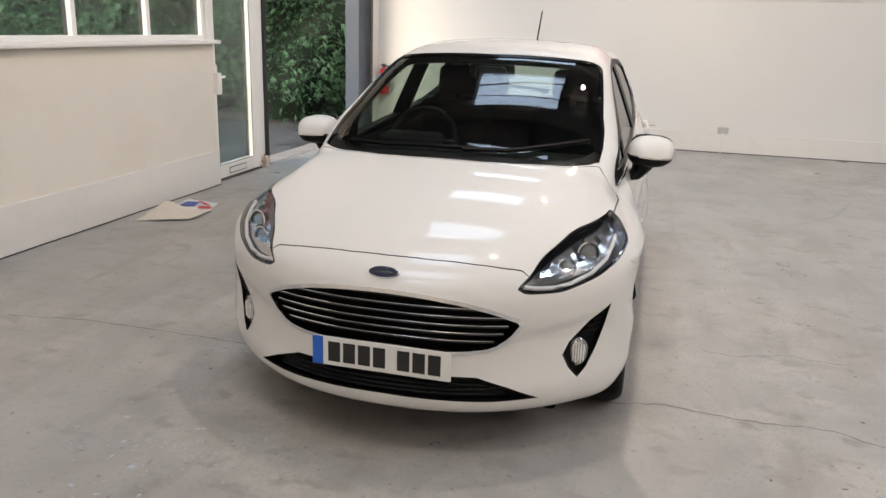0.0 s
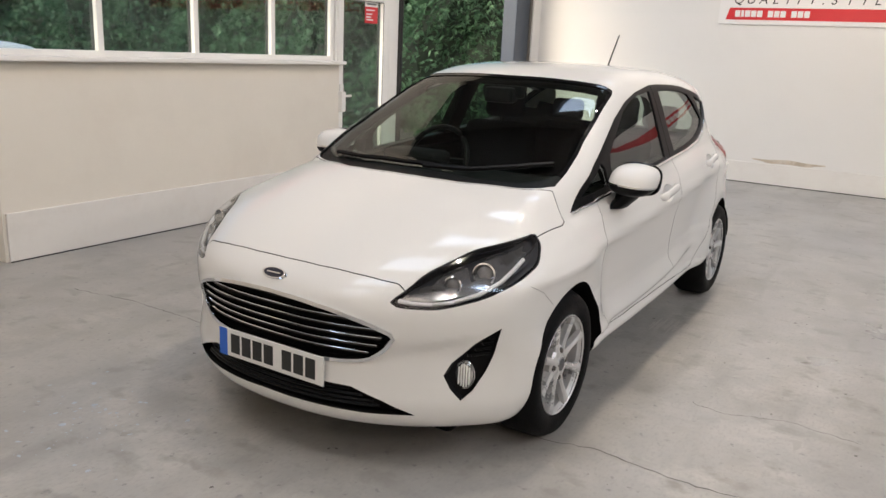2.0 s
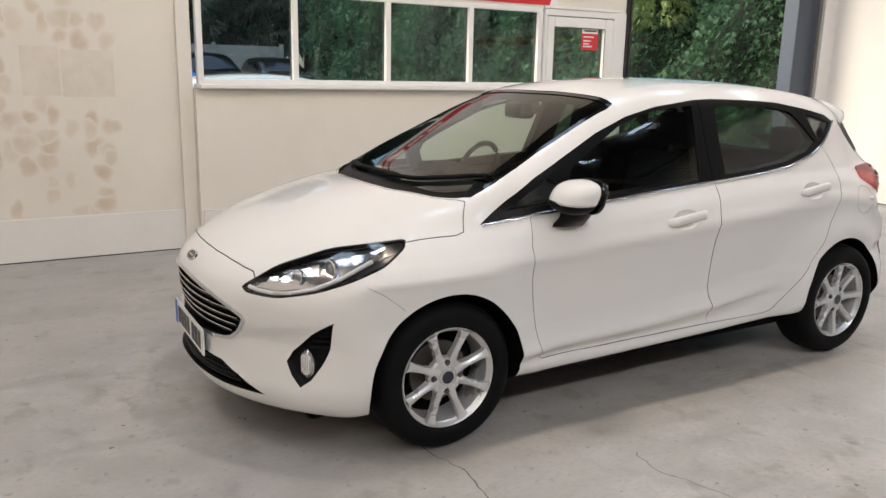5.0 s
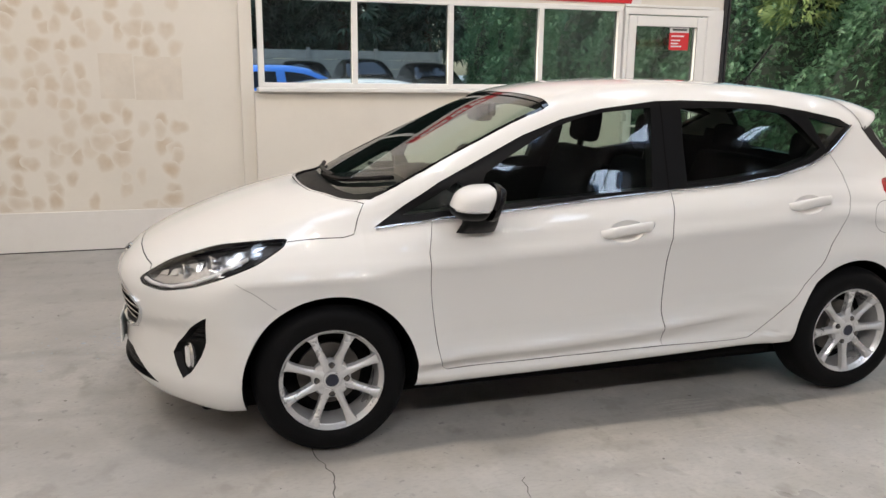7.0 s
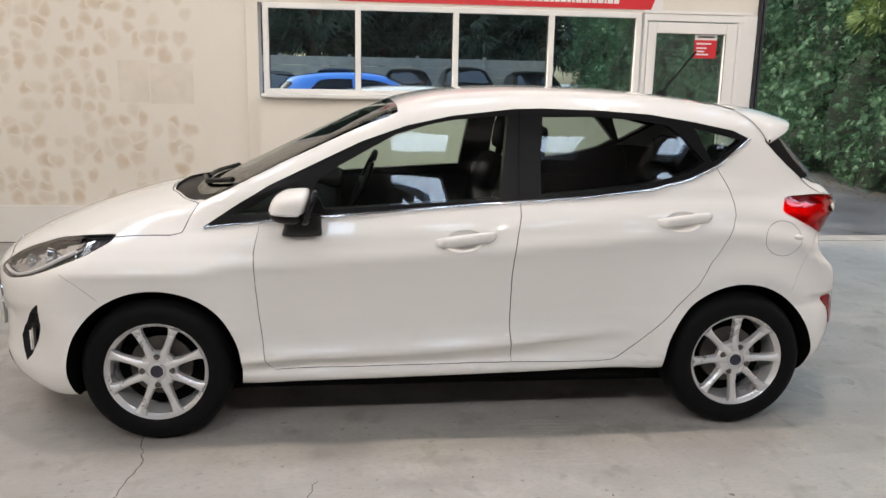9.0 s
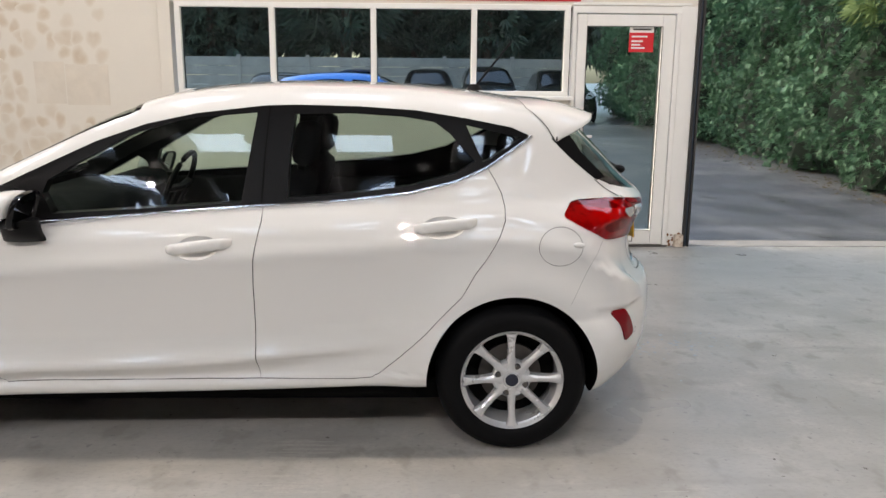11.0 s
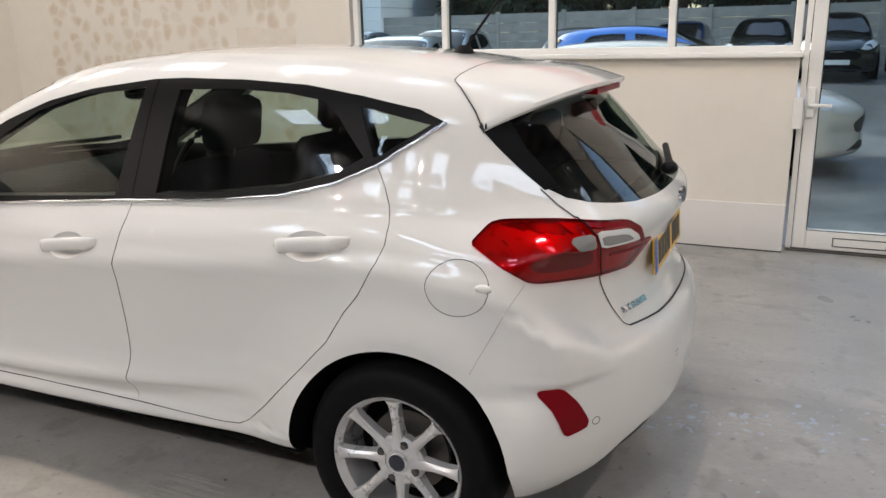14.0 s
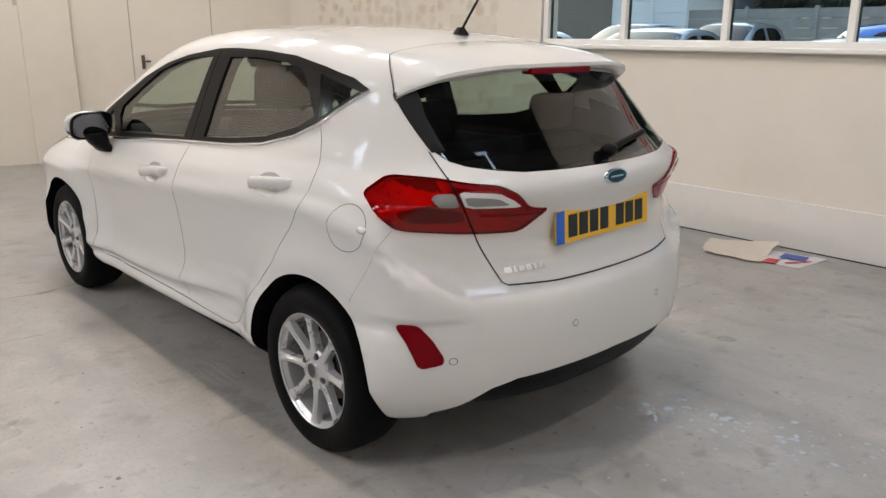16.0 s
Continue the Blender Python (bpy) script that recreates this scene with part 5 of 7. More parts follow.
# door mirrors
def mirror_shell(lo, hi):
    """The band of the mirror's housing between two heights, in its own unit form."""
    bm = bmesh.new()
    rows = []
    for j in range(13):
        v = lo + (hi - lo) * j / 12
        row = []
        for k in range(28):
            a = 2 * math.pi * k / 28
            k2 = max(1 - abs(v) ** 2.6, 0.0) ** (1 / 2.6)
            c, s = math.cos(a), math.sin(a)
            c, s = math.copysign(abs(c) ** 0.75, c), math.copysign(abs(s) ** 0.75, s)
            x, y = 0.102 * c * k2, 0.098 * s * k2
            if y > 0:
                y *= 0.3
            x += 0.012 * v
            row.append(bm.verts.new((x, y - 0.02 * (1 - v), 0.069 * v - 0.05 * x)))
        rows.append(row)
    for a, b in zip(rows, rows[1:]):
        for k in range(28):
            bm.faces.new((a[k], a[(k + 1) % 28], b[(k + 1) % 28], b[k]))
    bm.faces.new(rows[0]), bm.faces.new(rows[-1])
    bmesh.ops.recalc_face_normals(bm, faces=bm.faces)
    return bm


for s in (1, -1):
    place = pose(0.850, -0.632, 1.004) @ Matrix.Diagonal((1.04, 1.16, 1.02, 1))
    pieces = [("mirror_cap", mirror_shell(-0.22, 0.995), "paint", "white mirror cap"), ("mirror_base", mirror_shell(-0.96, -0.33), "trim", "black lower mirror shell"), ("mirror_lamp", mirror_shell(-0.33, -0.22), "chrome", "slim bright indicator strip")]
    stem = bmesh.new()
    rings = []
    for x, y, z, rx, ry in ((-0.115, -0.02, -0.135, 0.04, 0.075), (-0.07, -0.015, -0.13, 0.04, 0.07), (-0.035, -0.01, -0.09, 0.045, 0.065), (-0.015, -0.01, -0.04, 0.06, 0.065)):
        rings.append([stem.verts.new((x + rx * math.cos(a), y + ry * math.sin(a), z)) for a in [k * math.pi / 8 for k in range(16)]])
    for a, b in zip(rings, rings[1:]):
        for k in range(16):
            stem.faces.new((a[k], a[(k + 1) % 16], b[(k + 1) % 16], b[k]))
    stem.faces.new(rings[0]), stem.faces.new(rings[-1])
    bmesh.ops.recalc_face_normals(stem, faces=stem.faces)
    pieces.append(("mirror_foot", stem, "trim", "black mirror foot"))
    def ovals(stations):
        """A skin through rounded-square rings (depth, half width, half height) that face the car's tail."""
        bm = bmesh.new()
        rows = []
        for y, w, h in stations:
            row = []
            for k in range(32):
                c, q = math.cos(2 * math.pi * k / 32), math.sin(2 * math.pi * k / 32)
                c, q = math.copysign(abs(c) ** 0.62, c), math.copysign(abs(q) ** 0.62, q)
                row.append(bm.verts.new((w * c + 0.003, y + 0.02 * q * h / 0.07, h * q - 0.05 * w * c)))
            rows.append(row)
        for a, b in zip(rows, rows[1:]):
            for k in range(32):
                bm.faces.new((a[k], a[(k + 1) % 32], b[(k + 1) % 32], b[k]))
        bm.faces.new(rows[0]), bm.faces.new(rows[-1])
        bmesh.ops.recalc_face_normals(bm, faces=bm.faces)
        return bm

    pieces.append(("mirror_rim", ovals([(0.010, 0.094, 0.065), (0.014, 0.098, 0.068), (0.024, 0.098, 0.068), (0.030, 0.093, 0.064), (0.026, 0.088, 0.060), (0.020, 0.084, 0.056)]), "gloss_black", "black mirror rim"))
    pieces.append(("mirror_glass", ovals([(0.018, 0.084, 0.056), (0.0215, 0.084, 0.056)]), "mirror", "mirror glass"))
    root = None
    for name, bm, mat, label in pieces:
        bmesh.ops.transform(bm, matrix=place, verts=bm.verts)
        if s < 0:
            flipped = flip_x(bm)
            bm.free()
            bm = flipped
        piece = part(name if root is None else name, bm, M[mat], root or car, label, 45)
        root = root or piece

# grille: frame, slats; lower intake bars
part("grille_surround", ribbon(grown(GRILLE, -0.004), FRONT, 0.013, 0.007, closed=True, deep=0.012), M["chrome"], car, "chrome grille surround", 50)
def grille_half(z):
    """Half the grille opening's width at a height."""
    return 0.455 - 0.06 * ((z - 0.56) / 0.09) ** 2 if z < 0.57 else 0.47 - 0.34 * max((z - 0.585) / 0.075, 0) ** 1.6


for i in range(6):
    z = 0.478 + i * 0.031
    w = max(grille_half(z) - 0.015, 0.1)
    xs = np.linspace(-w, w, 25)
    q = on_skin([(x, z + 0.012 * (1 - (x / 0.48) ** 2)) for x in xs], FRONT)
    bm = bmesh.new()
    rows = []
    for p in q:
        rows.append([bm.verts.new(Vector(p) + Vector(o)) for o in ((0, 0.008, 0.006), (0, 0.006, -0.002), (0, 0.034, -0.012), (0, 0.036, 0.0))])
    for a, b in zip(rows, rows[1:]):
        for k in range(4):
            bm.faces.new((a[k], a[(k + 1) % 4], b[(k + 1) % 4], b[k]))
    bm.faces.new(rows[0]), bm.faces.new(rows[-1])
    bmesh.ops.recalc_face_normals(bm, faces=bm.faces)
    part("grille_slat", bm, M["gloss_black"], car)
    bm = tube(bmesh.new(), [Vector(p) + Vector((0, 0.007, 0.006)) for p in q], 0.0019, 6)
    part("slat_edge", bm, M["chrome"], car, "thin chrome slat edge", 50)
for z, w in ((0.285, 0.44), (0.305, 0.42), (0.325, 0.38), (0.343, 0.33)):
    q = on_skin([(x, z) for x in np.linspace(-w, w, 19)], FRONT, lift=-0.02)
    part("intake_bar", tube(bmesh.new(), q, 0.006, 6), M["trim"], car, smooth=50)

# badges
def badge(centre, normal, w, h, name):
    n = Vector(normal).normalized()
    turn = n.to_track_quat("Z", "Y").to_matrix().to_4x4()
    m = Matrix.Translation(centre) @ turn
    root = None
    for r, z, mat, label in ((1.0, 0.004, "chrome", "oval chrome badge"), (0.86, 0.0055, "badge_blue", "dark blue badge face")):
        bm = bmesh.new()
        bmesh.ops.create_cone(bm, cap_ends=True, segments=36, radius1=r, radius2=r * 0.93, depth=1.0)
        bmesh.ops.transform(bm, matrix=m @ pose(0, 0, z) @ Matrix.Diagonal((w, h, 0.008 if root is None else 0.006, 1)), verts=bm.verts)
        p = part(name if root is None else "badge_face", bm, M[mat], root or car, label, 50)
        root = root or p
    bm = bmesh.new()
    box(bm, (-0.55, -0.12, 0.0085 / 1), (0.55, 0.12, 0.0095))
    bmesh.ops.transform(bm, matrix=m @ Matrix.Diagonal((w, h, 1, 1)), verts=bm.verts)
    part("badge_mark", bm, M["chrome"], root, "plain bright bar")


q = on_skin([(0.0, 0.712)], FRONT)[0]
badge(q, skin_normal(*(np.array([c]) for c in q))[0], 0.058, 0.024, "front_badge")
q = on_skin([(0.0, 0.99)], REAR)[0]
badge(q, (0, 1, 0.12), 0.062, 0.026, "rear_badge")
# model lettering, unreadable: plain bright bars
for x0, x1 in ((0.44, 0.415), (0.408, 0.395), (0.389, 0.368), (0.362, 0.343), (0.337, 0.322), (0.316, 0.295)):
    part("model_letter", patch([(x1, 0.715), (x0, 0.715), (x0, 0.733), (x1, 0.733)], REAR, lift=0.004, deep=0.004, step=0.02), M["chrome"], car)

# number plates, their characters as plain bars
def plate(at, face, mat, tilt, name, label):
    holder = part(name, boxed((-0.26, -0.008, -0.0555), (0.26, 0.0, 0.0555), 0.003), M[mat], car, label)
    holder.matrix_local = pose(*at, tilt, 0, 0 if face < 0 else 180)
    part("country_strip", boxed((-0.259, -0.0092, -0.0545), (-0.218, -0.008, 0.0545)), M["plate_blue"], holder, "blue strip")
    x = -0.198
    for i in range(7):
        part("character_bar", boxed((x, -0.0092, -0.038), (x + 0.046, -0.008, 0.038)), M["plate_ink"], holder)
        x += 0.057 + (0.033 if i == 3 else 0)
    return holder


plate((0, -2.064, 0.404), -1, "plate_white", 0, "front_number_plate", "white front number plate with plain dark bars")
plate((0, 1.852, 0.84), 1, "plate_yellow", -4, "rear_number_plate", "yellow rear number plate with plain dark bars")

# headlamps
for s in (1, -1):
    def lamp_part(name, bm, mat, parent, label="", smooth=50):
        if s < 0:
            f2 = flip_x(bm)
            bm.free()
            bm = f2
        return part(name, bm, mat, parent, label, smooth)

    lamp = lamp_part("headlamp", patch(grown(LAMP_SHAPE, -0.002), LAMP, LAMP_AT, lift=0.001, deep=0, step=0.04), M["lamp_glass"], car, "clear headlamp cover")
    def at_lamp(points, deep):
        return [Vector(p) - Vector(LAMP[2]) * deep for p in on_skin(points, LAMP, LAMP_AT)]

    def lamp_sheet(poly, deep):
        bm = patch(poly, LAMP, LAMP_AT, lift=0, deep=0, step=0.03)
        for v in bm.verts:
            v.co -= Vector(LAMP[2]) * deep
        return bm

    lamp_part("daylight_strip", tube(bmesh.new(), at_lamp([(0.03, 0.682), (0.07, 0.674), (0.13, 0.671), (0.20, 0.680), (0.29, 0.702), (0.38, 0.738), (0.45, 0.775), (0.50, 0.80)], 0.014), 0.0085, 8), M["clear_lens"], lamp, "pale daylight strip")
    lamp_part("lower_bezel", lamp_sheet([(0.02, 0.690), (0.06, 0.680), (0.14, 0.676), (0.30, 0.706), (0.42, 0.752), (0.54, 0.815), (0.50, 0.822), (0.40, 0.775), (0.28, 0.735), (0.12, 0.705)], 0.03), M["lamp_silver"], lamp, "silver lower bezel")
    lamp_part("upper_bezel", lamp_sheet([(0.06, 0.712), (0.13, 0.750), (0.20, 0.778), (0.34, 0.814), (0.50, 0.842), (0.50, 0.836), (0.34, 0.802), (0.20, 0.764), (0.10, 0.722)], 0.02), M["gloss_black"], lamp, "black upper bezel")
    for sx, sz, r in ((0.345, 0.758, 0.037), (0.225, 0.727, 0.029)):
        c = at_lamp([(sx, sz)], 0.04)[0]
        out = Vector((0.25, -0.93, 0.12)).normalized()
        m = Matrix.Translation(c) @ out.to_track_quat("Z", "Y").to_matrix().to_4x4()
        bm = lathe([(r, -0.01), (r * 1.15, 0.012), (r * 1.0, 0.014), (r * 0.86, 0.002), (r * 0.8, -0.01)], 24, "z")
        bmesh.ops.transform(bm, matrix=m, verts=bm.verts)
        ring = lamp_part("projector_ring", bm, M["chrome"], lamp)
        bm = bmesh.new()
        bmesh.ops.create_uvsphere(bm, u_segments=20, v_segments=10, radius=r * 0.82)
        bmesh.ops.transform(bm, matrix=m @ Matrix.Diagonal((1, 1, 0.55, 1)), verts=bm.verts)
        lamp_part("projector_lens", bm, M["smoke_lens"], ring)
    for a, b, c, d in ((0.10, 0.145, 0.705, 0.728), (0.155, 0.19, 0.71, 0.738)):
        lamp_part("reflector", lamp_sheet([(a, c), (b, c + 0.004), (b, d), (a + 0.01, d - 0.008)], 0.024), M["chrome"], lamp)
    lamp_part("lamp_rim", ribbon(grown(LAMP_SHAPE, -0.006), LAMP, 0.006, -0.004, LAMP_AT, closed=True, step=0.02), M["gloss_black"], lamp, "dark lamp rim")
    lamp_part("inner_panel", lamp_sheet([(0.30, 0.745), (0.34, 0.725), (0.43, 0.765), (0.52, 0.815), (0.47, 0.822), (0.38, 0.80)], 0.045), M["lamp_silver"], lamp, "silver inner reflector")
    lamp_part("inner_panel", lamp_sheet([(0.15, 0.715), (0.19, 0.70), (0.29, 0.722), (0.30, 0.775), (0.22, 0.765)], 0.048), M["lamp_silver"], lamp, "silver inner reflector")
    lamp_part("corner_marker", lamp_sheet([(0.43, 0.78), (0.52, 0.82), (0.55, 0.838), (0.42, 0.808)], 0.026), M["chrome"], lamp)
    # fog lamps
    fog = lamp_part("fog_lamp_bezel", patch(grown(FOG, -0.003), FRONT, lift=-0.026, deep=0.004, step=0.03), M["gloss_black"], car, "gloss black fog-lamp bezel")
    q = on_skin([(0.672, 0.405)], FRONT)[0]
    m = Matrix.Translation(Vector(q) + Vector((-0.006, 0.016, 0))) @ Vector((0.35, -0.93, 0)).to_track_quat("Z", "Y").to_matrix().to_4x4()
    bm = lathe([(0.0, 0.012), (0.018, 0.011), (0.030, 0.007), (0.034, 0.0), (0.036, 0.004), (0.039, 0.0), (0.036, -0.01)], 24, "z")
    bmesh.ops.transform(bm, matrix=m @ Matrix.Diagonal((1.0, 1.45, 1, 1)), verts=bm.verts)
    fog_lens = lamp_part("fog_lens", bm, M["fog_glass"], fog, "clear ribbed fog lens")
    for k in (-2, -1, 0, 1, 2):
        h = 0.032 * math.sqrt(1 - (k / 3.2) ** 2)
        bm = tube(bmesh.new(), [m @ Vector((k * 0.0095, -h * 1.3, 0.011)), m @ Vector((k * 0.0095, h * 1.3, 0.011))], 0.0028, 6)
        lamp_part("lens_rib", bm, M["clear_lens"], fog_lens)
    for z in (0.478, 0.499, 0.52, 0.541):
        x0 = 0.645 + (z - 0.455) * 0.95
        qq = on_skin([(x0 + 0.012, z), (0.738 + (z - 0.478) * 0.25, z + 0.006)], FRONT, lift=-0.01)
        lamp_part("fog_fin", tube(bmesh.new(), qq, 0.006, 6), M["trim"], fog)
    # tail lamps
    tail = lamp_part("tail_lamp", patch(grown(TAIL_SHAPE, -0.0015), TAIL, TAIL_AT, lift=0.005, deep=0.004, step=0.03), M["red_glass"], car, "red tail lamp")
    lamp_part("tail_reflector", patch(grown(TAIL_SHAPE, -0.001), TAIL, TAIL_AT, lift=-0.010, deep=0.003, step=0.03), M["tail_mirror"], tail, "silver lamp reflector")
    # dark band paints how the lens mirrors the lamps above only in its upper half
    lamp_part("lower_reflector", patch(rounded([(0.115, 0.928), (0.21, 0.945), (0.24, 0.94), (0.27, 0.932), (0.325, 0.93), (0.345, 0.885), (0.15, 0.888)], 0.2, 2), TAIL, TAIL_AT, lift=-0.006, deep=0.003, step=0.02), M["dark_red"], tail, "dark red band painting the lens's darker, less lit lower half")
    lamp_part("reversing_lens", patch(rounded([(0.316, 0.991), (0.44, 0.982), (0.492, 0.956), (0.513, 0.936), (0.338, 0.944)], 0.12, 1), TAIL, TAIL_AT, lift=0.008, deep=0.004, step=0.03), M["clear_lens"], tail, "frosted white reversing lens")
    lamp_part("inner_lens", patch(rounded([(0.332, 0.977), (0.435, 0.968), (0.478, 0.946), (0.345, 0.950)], 0.15, 1), TAIL, TAIL_AT, lift=0.010, deep=0.003, step=0.03), M["smoke_lens"], tail, "clear ribbed inner lens")
    lamp_part("indicator_lens", patch(rounded([(0.236, 0.968), (0.25, 0.979), (0.305, 0.985), (0.319, 0.948), (0.259, 0.949)], 0.15, 1), TAIL, TAIL_AT, lift=0.008, deep=0.003, step=0.03), M["smoke_lens"], tail, "smoky indicator lens")
    lamp_part("lamp_split", ribbon([(0.367, 0.851), (0.327, 0.956), (0.286, 1.022)], TAIL, 0.005, 0.0095, TAIL_AT), M["well"], tail)
    lamp_part("lamp_rib", ribbon([(0.295, 1.006), (0.44, 0.994), (0.498, 0.966), (0.535, 0.926)], TAIL, 0.011, 0.007, TAIL_AT, deep=0.003), M["dark_red"], tail, "dark red rib")
    lamp_part("lamp_rib", ribbon([(0.385, 0.915), (0.47, 0.908), (0.575, 0.907)], TAIL, 0.008, 0.007, TAIL_AT, deep=0.003), M["dark_red"], tail, "dark red rib")
    # rear reflectors and parking sensors
    lamp_part("rear_reflector", patch(rounded([(0.760, 0.581), (0.722, 0.585), (0.690, 0.535), (0.662, 0.475), (0.668, 0.455), (0.728, 0.442), (0.748, 0.51)], 0.15, 2), REAR, lift=0.004, deep=0.006, step=0.03), M["dark_red"], car, "dark red corner reflector")
    for sx, sz in ((0.64, 0.465), (0.235, 0.535)):
        lamp_part("parking_sensor", ribbon([(sx + 0.011 * math.cos(a), sz + 0.011 * math.sin(a)) for a in [k * math.pi / 8 for k in range(16)]], REAR, 0.002, 0.001, closed=True, step=0.01), M["seam"], car)

# spoiler
def spoiler():
    bm = bmesh.new()
    rows = []
    tx = curve((0, 0), (0.3, 0.25), (0.6, 0.42), (0.8, 0.515), (0.92, 0.556), (1.0, 0.572))
    ty = curve((0, 1.645), (0.3, 1.635), (0.6, 1.598), (0.8, 1.54), (0.92, 1.478), (1.0, 1.436))
    tz = curve((0, 1.354), (0.3, 1.352), (0.6, 1.338), (0.8, 1.314), (0.92, 1.287), (1.0, 1.266))
    for i in range(-24, 25):
        u, s = abs(i) / 24, 1 if i >= 0 else -1
        lx, ly = (u / 0.8 * 0.50, 1.29 + 0.02 * (u / 0.8) ** 2) if u < 0.8 else (0.50 + (u - 0.8) / 0.2 * 0.068, 1.31 + (u - 0.8) / 0.2 * 0.118)
        lead = Vector(on_skin([(lx, ly)], TOP, lift=0.001)[0])
        trail = Vector((float(tx(u)), float(ty(u)), float(tz(u))))
        row = []
        for k in range(9):
            t = k / 8
            p = lead.lerp(trail, t)
            p.z += 0.02 * math.sin(math.pi * t) * (1 - 0.5 * u)
            q = Vector(on_skin([(p.x, min(p.y, 1.55))], TOP, lift=0.0035)[0]) if p.y < 1.5 and u < 0.97 else p
            if q == q and p.y < 1.5:
                p.z = max(p.z, q.z)
            row.append(p)
        row += [trail + Vector((0, 0.002, -0.012)), trail + Vector((0, -0.012, -0.024)), trail + Vector((-0.01, -0.10, -0.03))]
        rows.append([bm.verts.new((p.x * s, p.y, p.z)) for p in row])
    for a, b in zip(rows, rows[1:]):
        for k in range(len(a) - 1):
            bm.faces.new((a[k], a[k + 1], b[k + 1], b[k]))
    bmesh.ops.recalc_face_normals(bm, faces=bm.faces)
    if sum(f.normal.z for f in bm.faces) < 0:
        bmesh.ops.reverse_faces(bm, faces=bm.faces)
    return bm


part("roof_spoiler", spoiler(), M["paint"], car, "white roof spoiler", 45)
part("spoiler_seam", ribbon([(-0.571, 1.428), (-0.54, 1.365), (-0.50, 1.31), (-0.25, 1.292), (0.0, 1.289), (0.25, 1.292), (0.50, 1.31), (0.54, 1.365), (0.571, 1.428)], TOP, 0.0035, 0.0035), M["seam"], car)
part("high_brake_lamp", boxed((-0.16, 1.60, 1.318), (0.16, 1.645, 1.338), 0.004), M["dark_red"], car, "slim red high-level brake lamp")
# rear wiper
q = on_skin([(-0.02, 1.055), (-0.12, 1.07), (-0.30, 1.09)], REAR, lift=0.022)
part("rear_wiper", tube(bmesh.new(), q, 0.012, 8), M["trim"], car, "black rear wiper", 50)
bm = bmesh.new()
bmesh.ops.create_uvsphere(bm, u_segments=14, v_segments=8, radius=1.0, matrix=pose(*q[0]) @ Matrix.Diagonal((0.035, 0.03, 0.022, 1)))
part("rear_wiper_hub", bm, M["trim"], car, smooth=60)

# aerial
bm = bmesh.new()
base = on_skin([(0.0, 1.13)], TOP)[0]
bmesh.ops.create_cone(bm, cap_ends=True, segments=16, radius1=1.0, radius2=0.45, depth=1.0, matrix=pose(base[0], base[1], base[2] + 0.014) @ Matrix.Diagonal((0.026, 0.042, 0.03, 1)))
aerial = part("aerial_base", bm, M["trim"], car, "black rubber aerial base", 50)
part("aerial_mast", tube(bmesh.new(), [(0, base[1] + 0.01, base[2] + 0.025), (0, base[1] + 0.07, base[2] + 0.10), (0, base[1] + 0.17, base[2] + 0.225)], 0.0055, 8, 0.0045), M["trim"], aerial, "thin black aerial mast", 50)

# diffuser under the rear bumper, exhaust
part("rear_diffuser", patch(mirrored([(0.0, 0.389), (0.26, 0.385), (0.44, 0.375), (0.515, 0.35), (0.595, 0.288), (0.50, 0.262), (0.0, 0.255)]), REAR, lift=-0.02, deep=0.03, step=0.03), M["trim"], car, "black lower bumper insert", 50)
bm = boxed((-0.60, -1.75, 0.135), (0.60, 1.5, 0.23), 0.02)
box(bm, (-0.75, -0.86, 0.212), (0.75, 0.86, 0.262), 0.015)
part("underbody", bm, M["well"], car, "dark underbody")
part("exhaust_pipe", tube(bmesh.new(), [(-0.42, 1.6, 0.25), (-0.42, 1.735, 0.25)], 0.026, 14), M["steel"], car, smooth=50)

